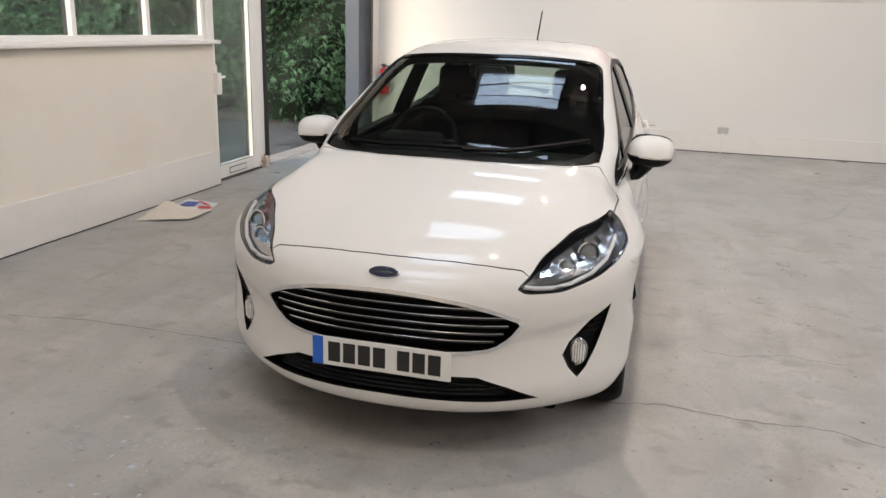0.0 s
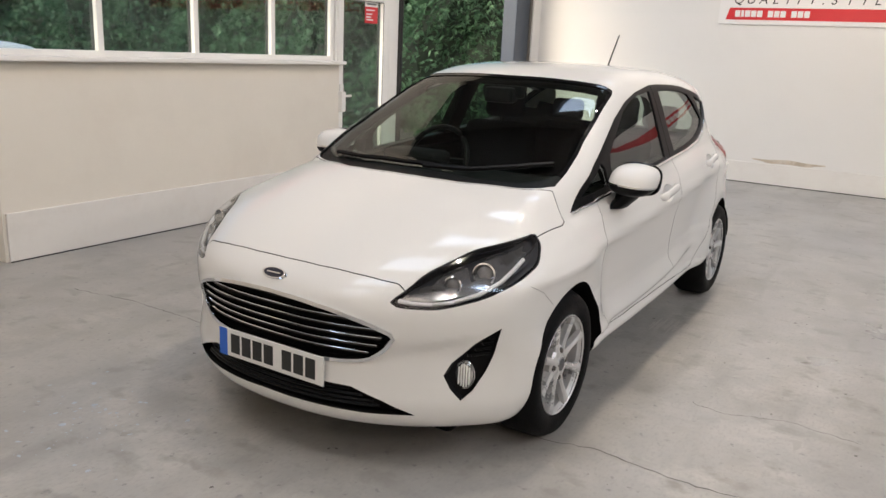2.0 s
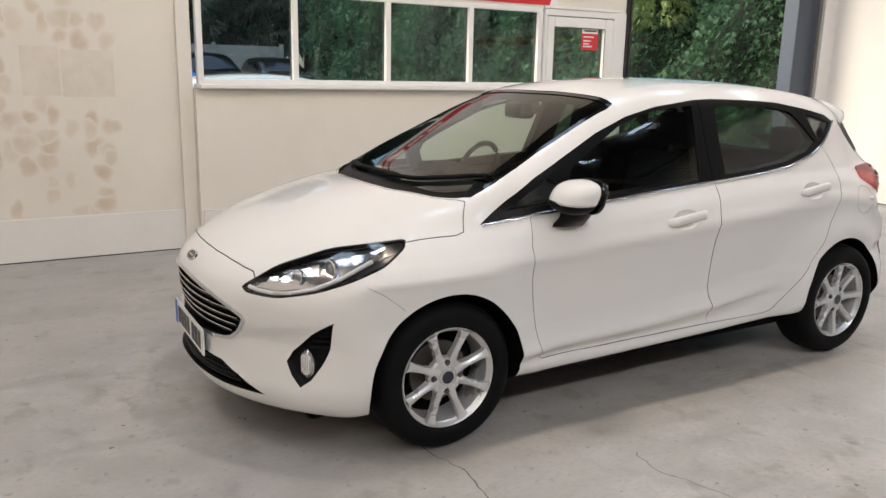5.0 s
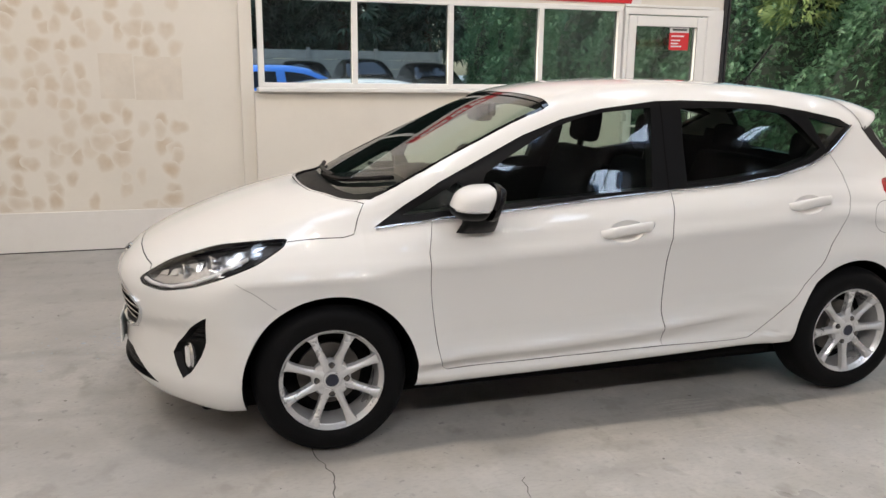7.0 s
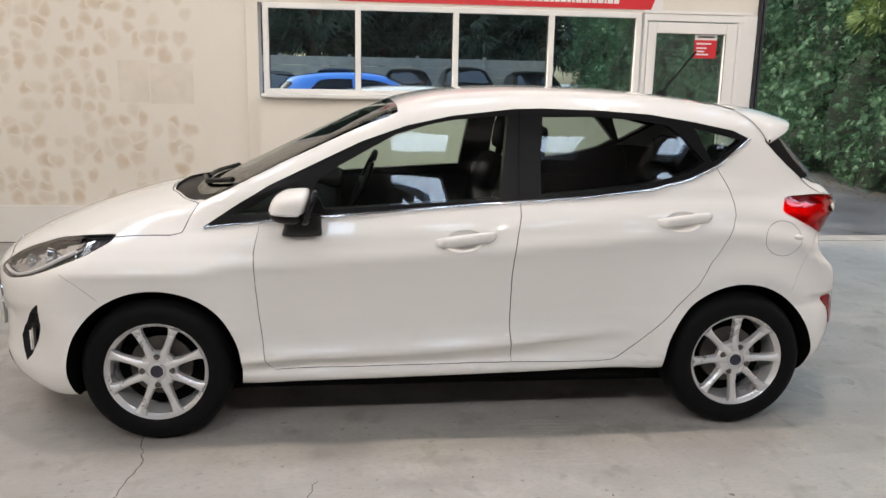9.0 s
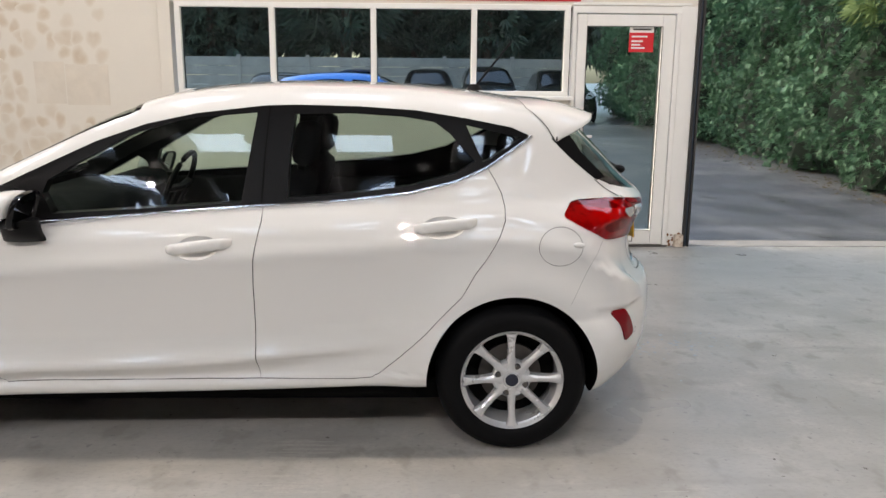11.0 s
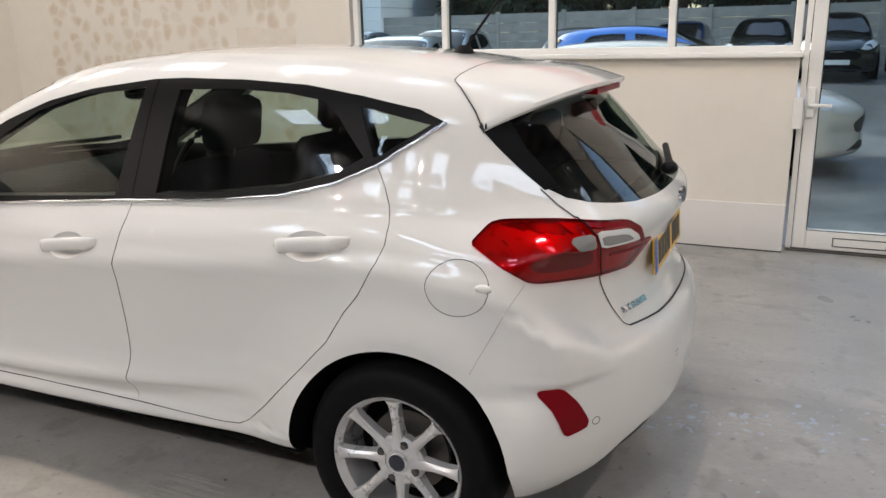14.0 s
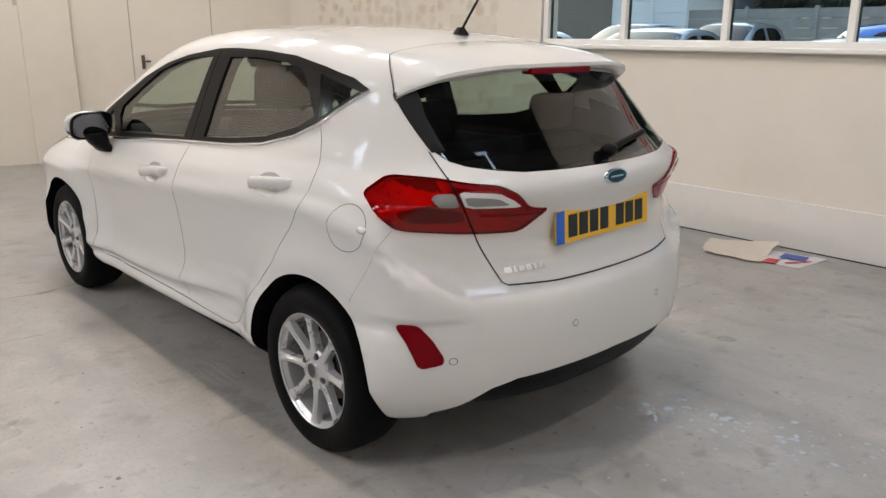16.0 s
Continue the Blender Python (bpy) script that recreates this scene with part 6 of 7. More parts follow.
# wheels
def make_wheel():
    hub = part("wheel", lathe([(0.200, 0.030), (0.206, 0.036), (0.2085, 0.032), (0.205, 0.024), (0.190, 0.012), (0.186, -0.06), (0.19, -0.15), (0.2085, -0.168)], 64), M["alloy"], car, "silver alloy wheel", 40)
    part("tyre", lathe([(0.204, 0.026), (0.212, 0.036), (0.235, 0.044), (0.262, 0.045), (0.283, 0.036), (0.297, 0.016), (0.306, -0.01), (0.308, -0.068), (0.306, -0.126), (0.297, -0.152), (0.283, -0.172), (0.25, -0.180), (0.21, -0.172)], 72), M["tyre"], hub, "black rubber tyre", 50)
    bm = bmesh.new()
    for i in range(8):
        a = 2 * math.pi * (i + 0.5) / 8
        prof = []
        for r, w, h, d in ((0.040, 0.026, 0.020, 0.030), (0.070, 0.0165, 0.017, 0.034), (0.11, 0.0125, 0.020, 0.030), (0.155, 0.0135, 0.027, 0.028), (0.182, 0.0165, 0.031, 0.026), (0.197, 0.024, 0.033, 0.024)):
            prof.append([(h - d, r, -w * 1.15), (h - 0.004, r, -w), (h + 0.003, r, -w * 0.35), (h + 0.003, r, w * 0.35), (h - 0.004, r, w), (h - d, r, w * 1.15)])
        rings = [[bm.verts.new((x, r * math.cos(a) - t * math.sin(a), r * math.sin(a) + t * math.cos(a))) for x, r, t in p] for p in prof]
        for p, q in zip(rings, rings[1:]):
            for k in range(6):
                bm.faces.new((p[k], p[(k + 1) % 6], q[(k + 1) % 6], q[k]))
        bm.faces.new(rings[0]), bm.faces.new(rings[-1])
        bmesh.ops.recalc_face_normals(bm, faces=bm.faces)
        part("spoke", bm, M["alloy"], hub, smooth=35)
        bm = bmesh.new()
    bm.free()
    part("hub_disc", lathe([(0.0, 0.022), (0.033, 0.022), (0.036, 0.018), (0.070, 0.016), (0.079, 0.006), (0.079, -0.02), (0.0, -0.02)], 40), M["alloy"], hub, smooth=35)
    cap = part("centre_cap", lathe([(0.0, 0.0265), (0.026, 0.026), (0.028, 0.023), (0.028, 0.018)], 28), M["badge_blue"], hub, "dark blue centre cap", 40)
    part("cap_ring", lathe([(0.026, 0.0262), (0.0285, 0.0258), (0.0295, 0.02)], 28), M["chrome"], cap)
    for i in range(4):
        a = math.pi / 2 * i + math.pi / 4 * 0
        bm = lathe([(0.0, 0.024), (0.0075, 0.024), (0.0095, 0.021), (0.0095, 0.008)], 12)
        bmesh.ops.translate(bm, vec=(0, 0.0565 * math.cos(a), 0.0565 * math.sin(a)), verts=bm.verts)
        part("wheel_nut", bm, M["steel"], hub, smooth=35)
        bm = lathe([(0.0095, 0.010), (0.0100, 0.0192), (0.0148, 0.0192), (0.0155, 0.010)], 16)
        bmesh.ops.translate(bm, vec=(0, 0.0565 * math.cos(a), 0.0565 * math.sin(a)), verts=bm.verts)
        part("nut_seat", bm, M["nut"], hub, smooth=35)
    part("brake_disc", lathe([(0.0, -0.045), (0.055, -0.045), (0.06, -0.06), (0.128, -0.06), (0.128, -0.08), (0.0, -0.08)], 40), M["steel"], hub, "worn brake disc", 40)
    part("wheel_back", lathe([(0.0, -0.10), (0.185, -0.10), (0.185, -0.105), (0.0, -0.105)], 40), M["well"], hub)
    return hub


first = make_wheel()
spots_ = [(0.792, -1.2465, 0.308, 0, 0, 0), (0.792, 1.2465, 0.308, -21, 0, 0), (-0.792, -1.2465, 0.308, 21, 0, 180), (-0.792, 1.2465, 0.308, 5, 0, 180)]
first.matrix_local = pose(*spots_[0])
for sp in spots_[1:]:
    copy_thing(first, pose(*sp))

# ---- cabin ----
def cushion(lo, hi, bevel, turn=0):
    bm = bmesh.new()
    box(bm, lo, hi, bevel)
    bmesh.ops.rotate(bm, cent=((lo[0] + hi[0]) / 2, (lo[1] + hi[1]) / 2, lo[2]), matrix=Matrix.Rotation(radians(turn), 3, "X"), verts=bm.verts)
    return bm


for x in (0.36, -0.36):
    seat = part("front_seat", cushion((x - 0.25, -0.36, 0.42), (x + 0.25, 0.16, 0.62), 0.06), M["cloth"], car, "dark cloth front seat", 60)
    part("seat_back", cushion((x - 0.24, 0.12, 0.56), (x + 0.24, 0.26, 1.13), 0.06, -17), M["cloth"], seat, smooth=60)
    part("headrest", cushion((x - 0.13, 0.325, 1.13), (x + 0.13, 0.42, 1.315), 0.04, -8), M["cloth"], seat, smooth=60)
    part("headrest_post", tube(bmesh.new(), [(x, 0.34, 1.05), (x, 0.375, 1.18)], 0.02, 8), M["trim"], seat)
bench = part("rear_seat", cushion((-0.58, 0.72, 0.42), (0.58, 1.18, 0.64), 0.06), M["cloth"], car, "dark cloth rear bench", 60)
part("seat_back", cushion((-0.58, 1.10, 0.60), (0.58, 1.24, 1.08), 0.06, -20), M["cloth"], bench, smooth=60)
for x in (0.34, -0.34):
    part("headrest", cushion((x - 0.12, 1.27, 1.07), (x + 0.12, 1.35, 1.22), 0.035, -8), M["cloth"], bench, smooth=60)
dash = part("dashboard", cushion((-0.66, -1.08, 0.60), (0.66, -0.52, 0.955), 0.09), M["interior"], car, "dark dashboard", 60)
part("instrument_hood", cushion((-0.52, -0.70, 0.93), (-0.20, -0.50, 1.01), 0.03), M["interior"], dash, smooth=60)
bm = bmesh.new()
ring = [Vector((0.185 * math.cos(a), 0.0, 0.185 * math.sin(a))) for a in [2 * math.pi * k / 32 for k in range(33)]]
tube(bm, ring, 0.015, 8)
for a in (math.pi, 0, -math.pi / 2):
    tube(bm, [(0, 0.02, 0), (0.18 * math.cos(a), 0, 0.18 * math.sin(a))], 0.02, 6)
wheel = part("steering_wheel", bm, M["trim"], car, "black steering wheel", 50)
wheel.matrix_local = pose(-0.36, -0.40, 0.94, -24, 0, 0)
part("rear_view_mirror", boxed((-0.12, -0.36, 1.295), (0.12, -0.33, 1.36), 0.012), M["trim"], car, "black rear-view mirror")
part("parcel_shelf", boxed((-0.56, 1.30, 0.985), (0.56, 1.70, 1.0), 0.004), M["interior"], car)
for s in (1, -1):
    bm = boxed((s * 0.70 - 0.02, -0.85, 0.55), (s * 0.70 + 0.02, 1.0, 0.95), 0.015)
    part("door_card", bm, M["interior"], car)
part("windscreen_sensor", boxed((-0.08, -0.42, 1.27), (0.08, -0.33, 1.35), 0.02), M["trim"], car)
# ---- outside ----
def rise(x):
    return 0.35 * min(max((-4.3 - x) / 16, 0.0), 1.3) - 0.03


bm = bmesh.new()
gx = [-400, -120, -60, -40, -30, -25, -22, -20, -18, -16, -14, -12, -10, -8, -6.5, -5.2, -4.3, -3.9, 0, 8, 40, 200]
gy = [-300, -80, -30, -15, -8, -4, 0, 4, 8, 12, 16, 30, 80, 300]
vs = [[bm.verts.new((x, y, rise(x) if x < -4.0 else -0.21)) for y in gy] for x in gx]
for i in range(len(gx) - 1):
    for j in range(len(gy) - 1):
        bm.faces.new((vs[i][j], vs[i + 1][j], vs[i + 1][j + 1], vs[i][j + 1]))
structure("ground", bm, M["asphalt"], "damp worn asphalt yard", "ground", 60)


def conifer_crown(seed, height, radius, count, size):
    """A ragged column of fanned, drooping sprays over a dark inner mass."""
    rng = np.random.default_rng(seed)
    h = rng.random(count) ** 0.9
    ang = rng.random(count) * 2 * np.pi
    lump = 1 + 0.16 * np.sin(3 * ang + 9 * h) + 0.14 * np.sin(5 * ang - 17 * h + seed) + 0.1 * np.sin(31 * h + 2 * ang)
    r = radius * lump * (1 - h**2.4 * 0.85) * (0.80 + 0.24 * rng.random(count))
    r *= np.where(h < 0.05, 0.75, 1)
    base = np.stack([r * np.cos(ang), r * np.sin(ang), 0.04 + h * height], -1)
    verts, faces = [], []
    for p, a, s in zip(base, ang, size * (0.6 + 0.8 * rng.random(count))):
        yaw = a + rng.normal() * 0.5
        tilt = rng.normal() * 0.45 - 0.15
        roll = rng.random() * 6.28
        d = np.array([math.cos(yaw) * math.cos(tilt), math.sin(yaw) * math.cos(tilt), math.sin(tilt)])
        side = np.cross(d, (0, 0, 1))
        side /= np.linalg.norm(side) + 1e-9
        up = np.cross(side, d)
        w = side * math.cos(roll) + up * math.sin(roll)
        for fan in (-0.6, -0.2, 0.2, 0.6):
            q = d * math.cos(fan) + w * math.sin(fan)
            e = np.cross(q, up if abs(math.cos(roll)) > 0.5 else side)
            e = e / (np.linalg.norm(e) + 1e-9) * s * 0.07
            ln = s * (1.0 - 0.35 * abs(fan))
            k = len(verts)
            verts += [p, p + q * ln * 0.5 + e, p + q * ln - np.array([0, 0, 0.12 * s]), p + q * ln * 0.5 - e]
            faces.append((k, k + 1, k + 2, k + 3))
    me = bpy.data.meshes.new("crown")
    me.from_pydata([tuple(map(float, v)) for v in verts], [], faces)
    return me


def core_mesh(seed, height, radius):
    bm = bmesh.new()
    rows = []
    for i in range(16):
        h = i / 15
        row = []
        for k in range(20):
            a = 2 * math.pi * k / 20
            lump = 1 + 0.16 * math.sin(3 * a + 9 * h) + 0.14 * math.sin(5 * a - 17 * h + seed)
            rr = radius * 0.80 * lump * (1 - h**2.4 * 0.86) * (0.8 if i == 0 else 1)
            row.append(bm.verts.new((rr * math.cos(a), rr * math.sin(a), 0.05 + h * height)))
        rows.append(row)
    for a, b in zip(rows, rows[1:]):
        for k in range(20):
            bm.faces.new((a[k], a[(k + 1) % 20], b[(k + 1) % 20], b[k]))
    bm.faces.new(rows[-1])
    return bm


def conifer(seed, place, height, radius, count, size, leaf, label, group):
    tree = thing("conifer_tree", place, label, "tree", group)
    part("trunk", tube(bmesh.new(), [(0, 0, 0), (0.03, 0, height * 0.5), (0, 0.02, height * 0.93)], 0.16, 10, 0.03), M["bark"], tree, "brown tapered trunk", 50)
    # solid core whose near-black colour paints the shade deep in the crown
    part("inner_crown", core_mesh(seed, height * 0.96, radius), M["crown_shade"], tree, "near-black solid core painting the shade inside the crown")
    me = conifer_crown(seed, height, radius, count, size)
    me.materials.append(leaf)
    crown = new("crown", me)
    crown.parent = tree
    return tree


# near-black green: the crown's inner shade put into the colour
M["crown_shade"] = material("crown_inner_shade", (0.008, 0.018, 0.009), 0.9, vary=0.4, scale=5)
rng = random.Random(11)
kinds = [conifer(3, (-5.6, 12.75, rise(-5.6)), 6.4, 1.45, 25000, 0.108, M["leaf"], "tall dense green conifer in a hedge row", "hedge conifers"), conifer(8, (-7.5, 12.7, rise(-7.5)), 6.8, 1.5, 25000, 0.108, M["leaf"], "tall dense green conifer in a hedge row", "hedge conifers")]
x = -9.3
i = 0
while x > -23:
    copy_thing(kinds[i % 2], pose(x, 12.7 + rng.uniform(-0.15, 0.2), rise(x), 0, 0, rng.uniform(0, 360)) @ Matrix.Scale(rng.uniform(0.94, 1.08), 4))
    x -= rng.uniform(1.7, 2.0)
    i += 1
copy_thing(kinds[1], pose(-3.4, 13.6, -0.03, 0, 0, 77))
# a pale bough hanging out of the hedge
bough = thing("conifer_bough", (-7.1, 11.55, 2.25), "pale yellow-green hanging conifer bough", "bough")
me = conifer_crown(5, 1.25, 0.42, 900, 0.19)
me.materials.append(M["leaf_light"])
sprays = new("sprays", me)
sprays.parent = bough
part("stem", tube(bmesh.new(), [(0, 0.9, 1.1), (0, 0.3, 0.9), (0, 0, 0.5)], 0.03, 8, 0.015), M["bark"], bough)

# leaf litter along the hedge's foot
verts, faces = [], []
for k in range(900):
    x, y, a, s = rng.uniform(-22, -4.6), 11.35 + abs(rng.gauss(0, 0.35)) * (1 if rng.random() < 0.6 else -0.5), rng.uniform(0, 6.28), rng.uniform(0.015, 0.045)
    z = rise(x) + 0.012
    n = len(verts)
    verts += [(x + s * math.cos(a + q * 1.571), y + s * math.sin(a + q * 1.571) * 0.7, z + 0.004 * q) for q in range(4)]
    faces.append((n, n + 1, n + 2, n + 3))
me = bpy.data.meshes.new("leaf_litter")
me.from_pydata(verts, [], faces)
me.materials.append(leaf_material("dead_leaf", (0.10, 0.07, 0.03), (0.22, 0.18, 0.08)))
tagged(new("leaf_litter", me), "dead leaves along the foot of the hedge", "leaves", kind="stuff")

# far trees behind the fence
far = [thing("pine_tree", (-28.0, 8.0, 0.3), "tall dark tree behind the yard fence", "tree", "far trees")]
part("trunk", tube(bmesh.new(), [(0, 0, 0), (0.1, 0.05, 4), (0, 0, 9)], 0.24, 10, 0.08), M["bark"], far[0], smooth=50)
me = conifer_crown(21, 8.0, 2.1, 3200, 0.62)
me.materials.append(M["leaf_dark"])
crown = new("crown", me)
crown.parent = far[0]
crown.location = (0, 0, 2.0)
for k, (x, y) in enumerate(((-27.2, 11.2), (-29, 5.2), (-27.5, 2.6), (-29.5, 0.2), (-27.6, -2.4), (-29.2, -5.0), (-33, 7), (-33, 3.2), (-33.5, -1), (-33, -5.5), (-30, 14), (-35, 10.5))):
    copy_thing(far[0], pose(x, y, 0.3, 0, 0, 47 * k) @ Matrix.Scale(0.9 + 0.09 * (k % 4), 4))

# panel fence: concrete posts and boards
fence = thing("panel_fence", (-24.6, 0, 0.35), "grey concrete post and panel fence", "fence")
for k in range(11):
    y = -12.5 + 2.35 * k
    part("post", boxed((-0.07, y - 0.06, 0.0), (0.07, y + 0.06, 1.95), 0.01), M["concrete"], fence)
    if k < 10:
        for j in range(6):
            part("board", boxed((-0.025, y + 0.06, 0.02 + 0.31 * j), (0.025, y + 2.29, 0.32 + 0.31 * j), 0.006), M["concrete"], fence)

# pale clad building across the yard
hall = thing("clad_building", (-24.4, -7.6, 0.3), "white clad industrial building", "building")
M["cladding"] = material("white_cladding", (0.66, 0.68, 0.70), 0.5, vary=0.05, scale=0.5)
for k in range(12):
    part("cladding_panel", boxed((-9.0, -16.0, 0.46 * k), (0.0, 0.0, 0.46 * k + 0.45), 0.006), M["cladding"], hall)
part("roof", boxed((-9.2, -16.2, 5.53), (0.2, 0.2, 5.7), 0.02), M["steel"], hall)
part("drain_pipe", tube(bmesh.new(), [(0.08, -1.4, 0.0), (0.08, -1.4, 5.5)], 0.06, 10), M["cladding"], hall, smooth=50)
part("shutter", boxed((0.0, -6.4, 0.0), (0.04, -3.2, 3.4), 0.01), M["steel"], hall)

# parked cars in the yard: one form, several paints and sizes
shape = solid(car_f, -1.25, 1.15, 0.62, 54, 14, 72)
for p in shape.polygons:
    p.use_smooth = True


def sheet(poly, view, at=(0.0, 0.0), lift=0.004, step=0.09, flip=False):
    bm = patch(poly, view, at, lift, 0.0, step)
    if flip:
        other = flip_x(bm)
        bm.free()
        bm = other
    me = bpy.data.meshes.new("sheet")
    for f in bm.faces:
        f.smooth = True
    bm.to_mesh(me)
    bm.free()
    return me


pieces = []
for flip in (False, True):
    pieces += [("side_window", sheet(GLASS_F, SIDE, flip=flip), "gloss_black"), ("side_window", sheet(GLASS_R, SIDE, flip=flip), "gloss_black"), ("headlamp", sheet(LAMP_SHAPE, LAMP, LAMP_AT, flip=flip), "clear_lens"), ("tail_lamp", sheet(TAIL_SHAPE, TAIL, TAIL_AT, flip=flip), "red_lens")]
pieces += [("windscreen", sheet(SCREEN, TOP), "gloss_black"), ("rear_window", sheet(REAR_WINDOW, REAR), "gloss_black"), ("grille", sheet(GRILLE, FRONT), "trim"), ("lower_grille", sheet(INTAKE, FRONT), "trim"), ("number_plate", sheet([(-0.26, 0.35), (0.26, 0.35), (0.26, 0.455), (-0.26, 0.455)], FRONT, lift=0.008), "plate_white")]
for _, me, mat in pieces:
    me.materials.append(M[mat])


def simple_mesh(bm, mat):
    me = bpy.data.meshes.new("m")
    for f in bm.faces:
        f.smooth = True
    bm.to_mesh(me)
    bm.free()
    me.materials.append(mat)
    return me


far_tyre = simple_mesh(lathe([(0.2, 0.03), (0.24, 0.045), (0.29, 0.03), (0.308, -0.02), (0.308, -0.13), (0.2, -0.17)], 24), M["tyre"])
far_rim = simple_mesh(lathe([(0.0, 0.02), (0.06, 0.022), (0.14, 0.0), (0.19, 0.025), (0.205, 0.03)], 24), M["alloy"])
far_arch = simple_mesh(lathe([(0.0, 0.0), (0.345, 0.0), (0.345, 0.004), (0.0, 0.004)], 32), M["well"])


def parked_car(paint, label, place, rz, size):
    one = thing("parked_car", place, label, "car", "parked cars")
    one.matrix_world = pose(*place, 0, 0, rz) @ Matrix.Diagonal((*size, 1))
    me = shape.copy()
    me.materials.clear()
    me.materials.append(paint)
    b = new("body", me)
    b.parent = one
    for name, pm, _ in pieces:
        o = new(name, pm)
        o.parent = one
    for s in (1, -1):
        for y in (-1.2465, 1.2465):
            m = pose(0.80 * s, y, 0.308, 0, 0, 0 if s > 0 else 180)
            a = new("wheel_arch", far_arch)
            a.parent, a.matrix_local = one, pose(0.872 * s, y, 0.31, 0, 0, 0)
            t = new("tyre", far_tyre)
            t.parent, t.matrix_local = one, pose(0.842 * s, y, 0.308, 0, 0, 0 if s > 0 else 180)
            r = new("rim", far_rim)
            r.parent, r.matrix_local = one, pose(0.842 * s, y, 0.308, 0, 0, 0 if s > 0 else 180)
    return one


M["p_blue"] = material("blue_paint", (0.03, 0.17, 0.62), 0.3, coat=1.0)
M["p_black"] = material("black_paint", (0.012, 0.013, 0.015), 0.25, coat=1.0)
M["p_silver"] = material("silver_paint", (0.42, 0.44, 0.46), 0.3, metal=0.5, coat=1.0)
M["p_grey"] = material("grey_paint", (0.12, 0.14, 0.17), 0.3, metal=0.3, coat=1.0)
M["p_navy"] = material("navy_paint", (0.01, 0.025, 0.10), 0.3, coat=1.0)
for paint, label, x, y, rz, size in (
    ("p_blue", "bright blue hatchback parked side-on in the yard", -11.8, 4.5, 180, (1.0, 1.02, 1.0)),
    ("p_black", "black hatchback parked nose-on by the fence", -21.2, 9.65, 90, (1.03, 1.04, 1.0)),
    ("p_black", "tall black estate car parked in the yard", -20.6, 7.45, 90, (1.02, 1.04, 1.06)),
    ("p_black", "black hatchback parked against the fence", -20.9, 5.7, 90, (1.0, 1.0, 1.0)),
    ("paint", "white hatchback parked near the entrance door", -7.55, 5.38, 180, (1.0, 1.0, 0.93)),
    ("p_navy", "dark blue car parked by the yard fence", -21.0, 3.6, 90, (1.0, 1.0, 0.98)),
    ("p_silver", "silver estate car parked in the yard", -8.6, -1.6, 100, (1.0, 1.08, 0.98)),
    ("p_silver", "silver car parked in the yard row", -9.4, 0.9, 100, (1.0, 1.05, 0.98)),
    ("p_grey", "grey estate car parked in the yard", -15.6, 2.2, 100, (1.02, 1.08, 0.96)),
    ("p_silver", "silver hatchback parked in the second row", -14.6, -0.6, 95, (1.0, 1.0, 1.0)),
    ("p_grey", "grey hatchback parked in the second row", -14.8, -3.2, 95, (1.0, 1.0, 1.0)),
):
    parked_car(M[paint], label, (x, y, rise(x)), rz, size)
# ---- on the floor ----
def crack(points, width, seed, name="floor_crack"):
    rng = random.Random(seed)
    pts = []
    for (a, b), (c, d) in zip(points, points[1:]):
        n = max(2, int(math.hypot(c - a, d - b) / 0.035))
        for i in range(n):
            t = i / n
            pts.append((a + (c - a) * t + rng.uniform(-0.008, 0.008), b + (d - b) * t + rng.uniform(-0.008, 0.008)))
    pts.append(points[-1])
    bm = bmesh.new()
    prev = None
    for i, (x, y) in enumerate(pts):
        a, b = pts[max(i - 1, 0)], pts[min(i + 1, len(pts) - 1)]
        n = Vector((b[1] - a[1], a[0] - b[0])).normalized() * width * rng.uniform(0.3, 1.0) / 2
        cur = (bm.verts.new((x + n.x, y + n.y, 0.0012)), bm.verts.new((x - n.x, y - n.y, 0.0012)))
        if prev:
            bm.faces.new((prev[0], cur[0], cur[1], prev[1]))
        prev = cur
    bm.normal_update()
    for f in bm.faces:
        if f.normal.z < 0:
            f.normal_flip()
    return tagged(link_mesh(name, bm, M["crack"]), "thin dark crack in the painted floor", "crack", kind="stuff")


M["crack"] = material("crack_dirt", (0.11, 0.105, 0.10), 0.9, vary=0.3, scale=30)
crack([(-2.95, 3.30), (-2.5, 3.38), (-1.7, 3.37), (-0.9, 3.33), (0.15, 3.30), (0.42, 3.36), (0.62, 3.33), (0.82, 3.32), (1.08, 3.345), (1.26, 3.25), (1.7, 3.28), (2.4, 3.2)], 0.007, 1)
crack([(0.60, 4.05), (0.75, 4.02), (1.0, 4.12), (1.3, 4.08)], 0.004, 2)
crack([(1.5, 7.2), (1.9, 7.7), (2.2, 8.5)], 0.004, 5)


def flakes(name, cx, cy, sx, sy, count, low, high, seed, mat, label):
    """Chips and bare spots of many shapes scattered over the floor."""
    rng = random.Random(seed)
    bm = bmesh.new()
    for i in range(count):
        x, y = rng.gauss(cx, sx), rng.gauss(cy, sy)
        r, st, a0 = low + (high - low) * rng.random() ** 3, rng.uniform(0.35, 1.0), rng.uniform(0, 6.28)
        n = rng.choice((6, 7, 8, 9))
        ring = []
        for k in range(n):
            a = 2 * math.pi * k / n
            rr = r * rng.uniform(0.55, 1.2)
            u, v = rr * math.cos(a), rr * st * math.sin(a)
            ring.append(bm.verts.new((x + u * math.cos(a0) - v * math.sin(a0), y + u * math.sin(a0) + v * math.cos(a0), 0.0004 + 0.000006 * i)))
        bm.faces.new(ring)
    return tagged(link_mesh(name, bm, mat), label, "flakes", kind="stuff")


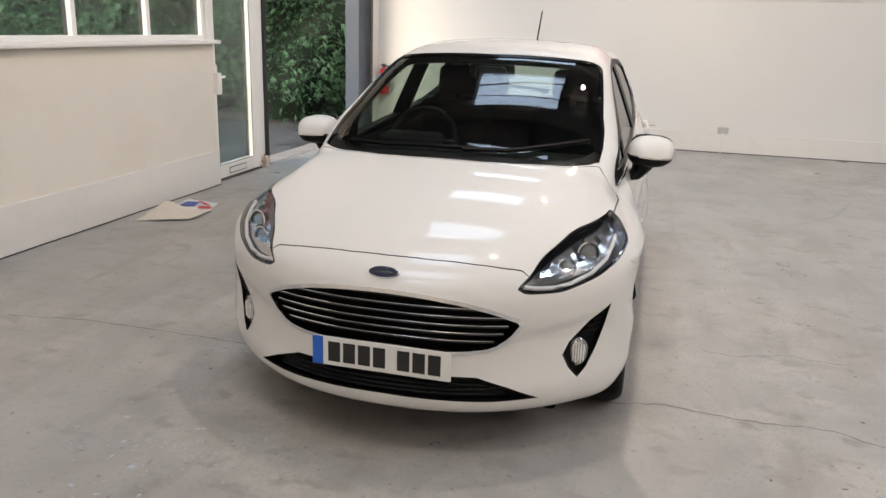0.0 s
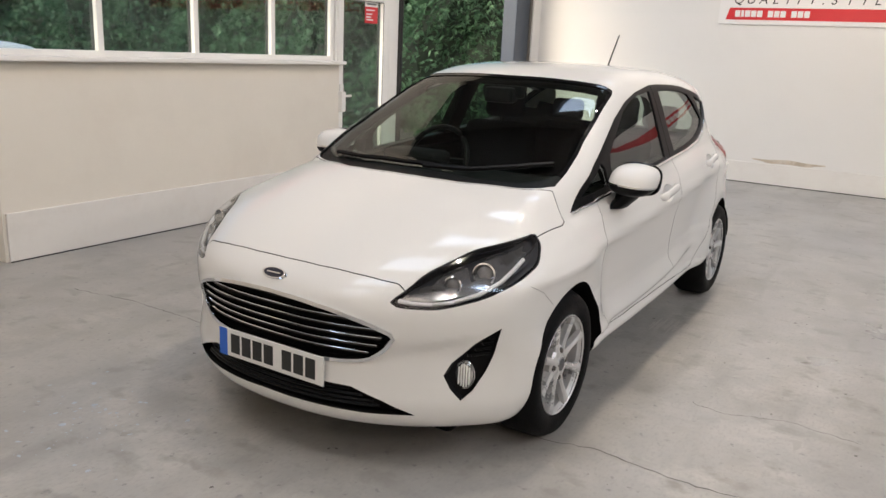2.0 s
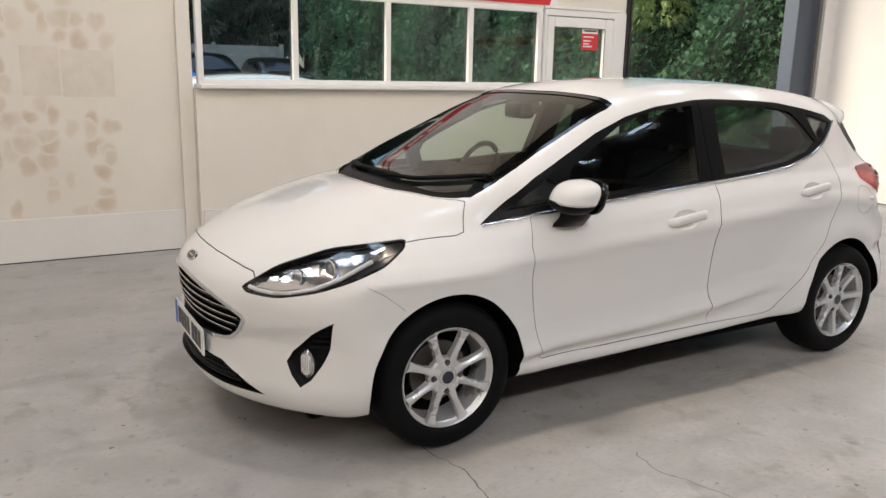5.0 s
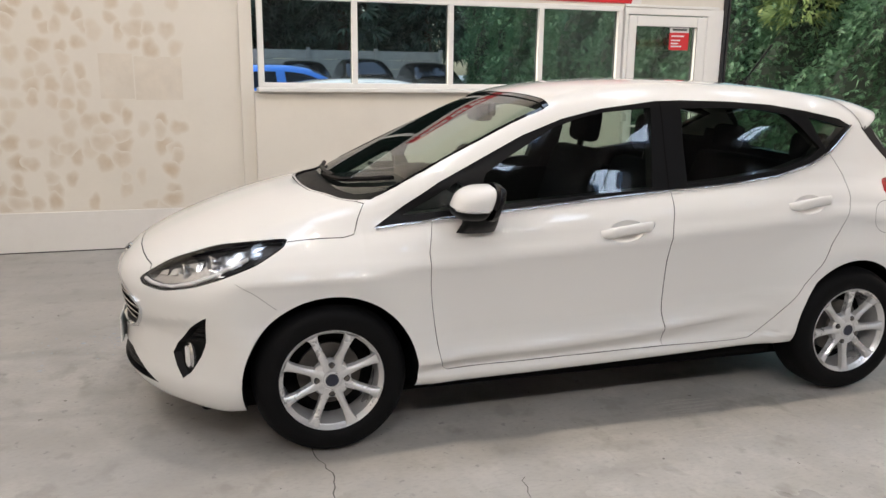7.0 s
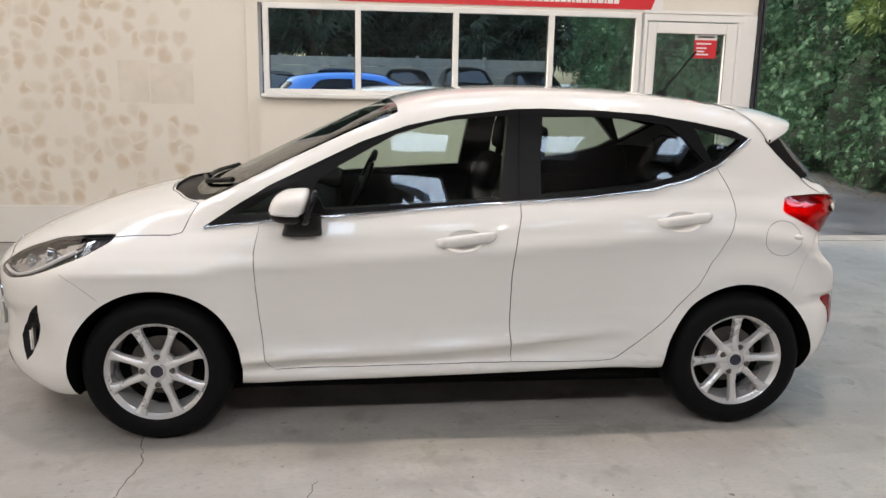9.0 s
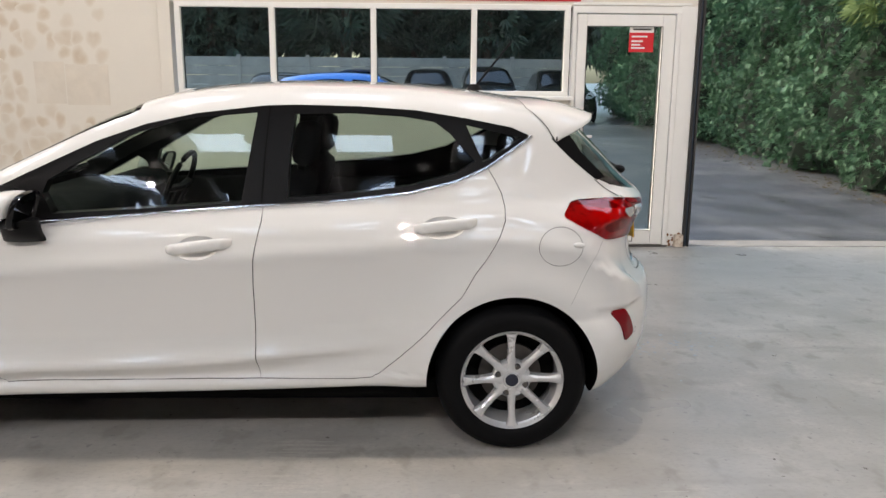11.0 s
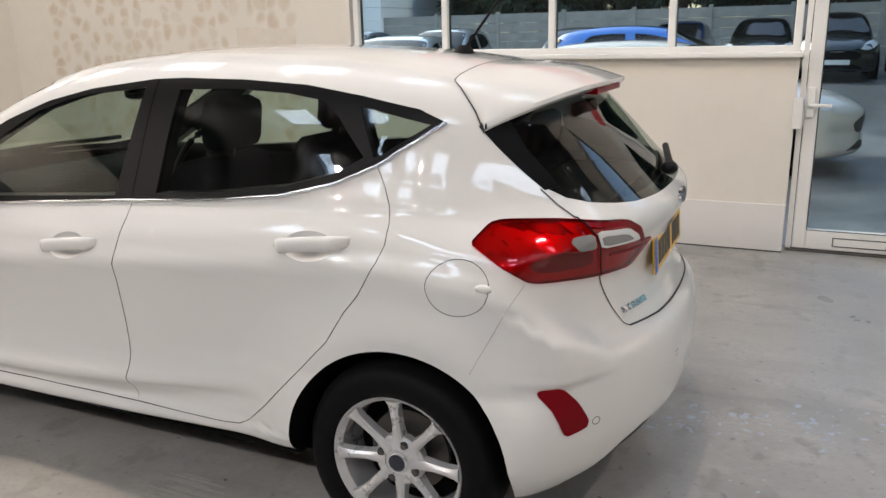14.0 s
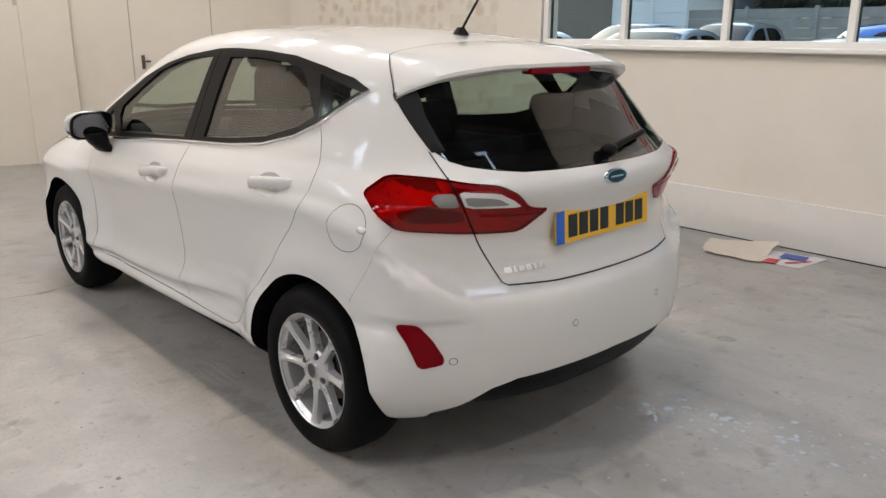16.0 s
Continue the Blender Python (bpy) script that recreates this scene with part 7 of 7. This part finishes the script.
# peeled paint; the pale blue also paints the glint of wet spots
M["peel_glint"] = material("peeled_paint_wet_glint", (0.50, 0.56, 0.63), 0.15, vary=0.15, scale=30)
M["bare"] = material("bare_patch", (0.375, 0.36, 0.335), 0.4, vary=0.12, scale=12)
M["grime"] = material("floor_grime", (0.16, 0.15, 0.14), 0.7, vary=0.3, scale=25)
for k, (fx, fy, fs) in enumerate(((-0.93, 6.52, 0.05), (-1.02, 6.66, 0.06), (-1.08, 6.80, 0.07), (-1.10, 6.98, 0.09), (-1.16, 7.18, 0.11))):
    flakes("paint_flakes", fx, fy, fs, fs * 1.2, 34, 0.003, 0.024, 3 + 20 * k, M["peel_glint"], "pale flakes of peeled floor paint behind the car, wet glint in their colour")
flakes("paint_flakes", -0.95, 6.85, 0.26, 0.30, 70, 0.002, 0.010, 4, M["peel_glint"], "small pale flakes of peeled floor paint")
# reflections on the wet floor, painted as pale flecks
flakes("paint_flakes", -1.35, 2.30, 0.17, 0.16, 110, 0.003, 0.018, 9, M["peel_glint"], "pale blue flecks painting reflections on wet spots before the car")
flakes("bare_spots", 0.75, 5.0, 0.35, 1.6, 60, 0.01, 0.06, 5, M["bare"], "pale bare scuffs in the floor paint")
flakes("dirt_specks", 0.8, 5.0, 1.3, 2.8, 260, 0.003, 0.014, 6, M["grime"], "dark specks of dirt on the floor")


def streaks(cx, cy, n, length, seed, along=90):
    """Groups of pale drag marks."""
    rng = random.Random(seed)
    bm = bmesh.new()
    for i in range(n):
        l, w, o = length * rng.uniform(0.4, 1.0), rng.uniform(0.003, 0.010), rng.uniform(-0.09, 0.09)
        d = rng.uniform(-0.08, 0.08)
        vs = [bm.verts.new((cx + o + sx * w * (1 - abs(t)), cy + d + t * l / 2, 0.0009 + 0.00008 * i)) for sx, t in ((-1, -0.6), (1, -0.6), (1.0, 0.0), (1, 0.6), (-1, 0.6), (-1, 0.0))]
        bm.faces.new(vs)
    bm.normal_update()
    for f in bm.faces:
        if f.normal.z < 0:
            f.normal_flip()
    return tagged(link_mesh("scuff_marks", bm, M["scuff"]), "pale parallel drag marks on the floor", "scuffs", kind="stuff")


M["scuff"] = material("pale_scuff", (0.41, 0.395, 0.37), 0.45, vary=0.15, scale=40)
streaks(0.20, 5.05, 16, 0.42, 1)
streaks(0.50, 5.02, 14, 0.34, 2)
streaks(0.62, 6.5, 10, 0.2, 3)

# papers by the low wall: a torn brown sheet and a printed leaflet
def paper(name, corners, mat, label, lift, curl, seed):
    rng = random.Random(seed)
    ob = thing(name, (*corners[0], 0.0), label, "paper")
    bm = bmesh.new()
    n = 10
    (ax, ay), (bx, by), (cx, cy), (dx, dy) = [(x - corners[0][0], y - corners[0][1]) for x, y in corners]
    grid = []
    for i in range(n + 1):
        row = []
        for j in range(n + 1):
            u, v = i / n, j / n
            x = ax * (1 - u) * (1 - v) + bx * u * (1 - v) + cx * u * v + dx * (1 - u) * v
            y = ay * (1 - u) * (1 - v) + by * u * (1 - v) + cy * u * v + dy * (1 - u) * v
            e = 0.012 if i in (0, n) or j in (0, n) else 0
            row.append(bm.verts.new((x + rng.uniform(-e, e), y + rng.uniform(-e, e), lift + curl * (0.5 + 0.5 * math.sin(5 * u + 3 * v)) * (u * v + 0.2))))
        grid.append(row)
    for i in range(n):
        for j in range(n):
            bm.faces.new((grid[i][j], grid[i + 1][j], grid[i + 1][j + 1], grid[i][j + 1]))
    bmesh.ops.recalc_face_normals(bm, faces=bm.faces)
    if sum(f.normal.z for f in bm.faces) < 0:
        bmesh.ops.reverse_faces(bm, faces=bm.faces)
    geo = bmesh.ops.extrude_face_region(bm, geom=list(bm.faces))
    for v in geo["geom"]:
        if isinstance(v, bmesh.types.BMVert):
            v.co.z -= 0.0015
    bmesh.ops.recalc_face_normals(bm, faces=bm.faces)
    part("sheet", bm, mat, ob, smooth=50)
    return ob


paper("torn_paper", [(-3.23, 5.44), (-3.60, 5.27), (-3.67, 5.76), (-3.24, 5.82)], M["paper"], "crumpled torn cream paper sheet on the floor", 0.006, 0.045, 2)
leaflet = paper("printed_leaflet", [(-3.30, 5.80), (-3.62, 5.72), (-3.66, 6.10), (-3.34, 6.06)], M["paper_print"], "white printed leaflet with red and blue shapes on the floor", 0.003, 0.004, 3)
for pts, mat in (([(0.02, 0.02), (-0.10, 0.02), (-0.12, 0.09), (-0.02, 0.11)], "print_red"), ([(-0.16, 0.06), (-0.30, 0.04), (-0.31, 0.20), (-0.20, 0.22)], "print_blue"), ([(-0.05, 0.15), (-0.20, 0.25), (-0.24, 0.25), (-0.09, 0.14)], "print_red")):
    bm = bmesh.new()
    bm.faces.new([bm.verts.new((x, y, 0.0095)) for x, y in pts])
    part("print_shape", bm, M[mat], leaflet)
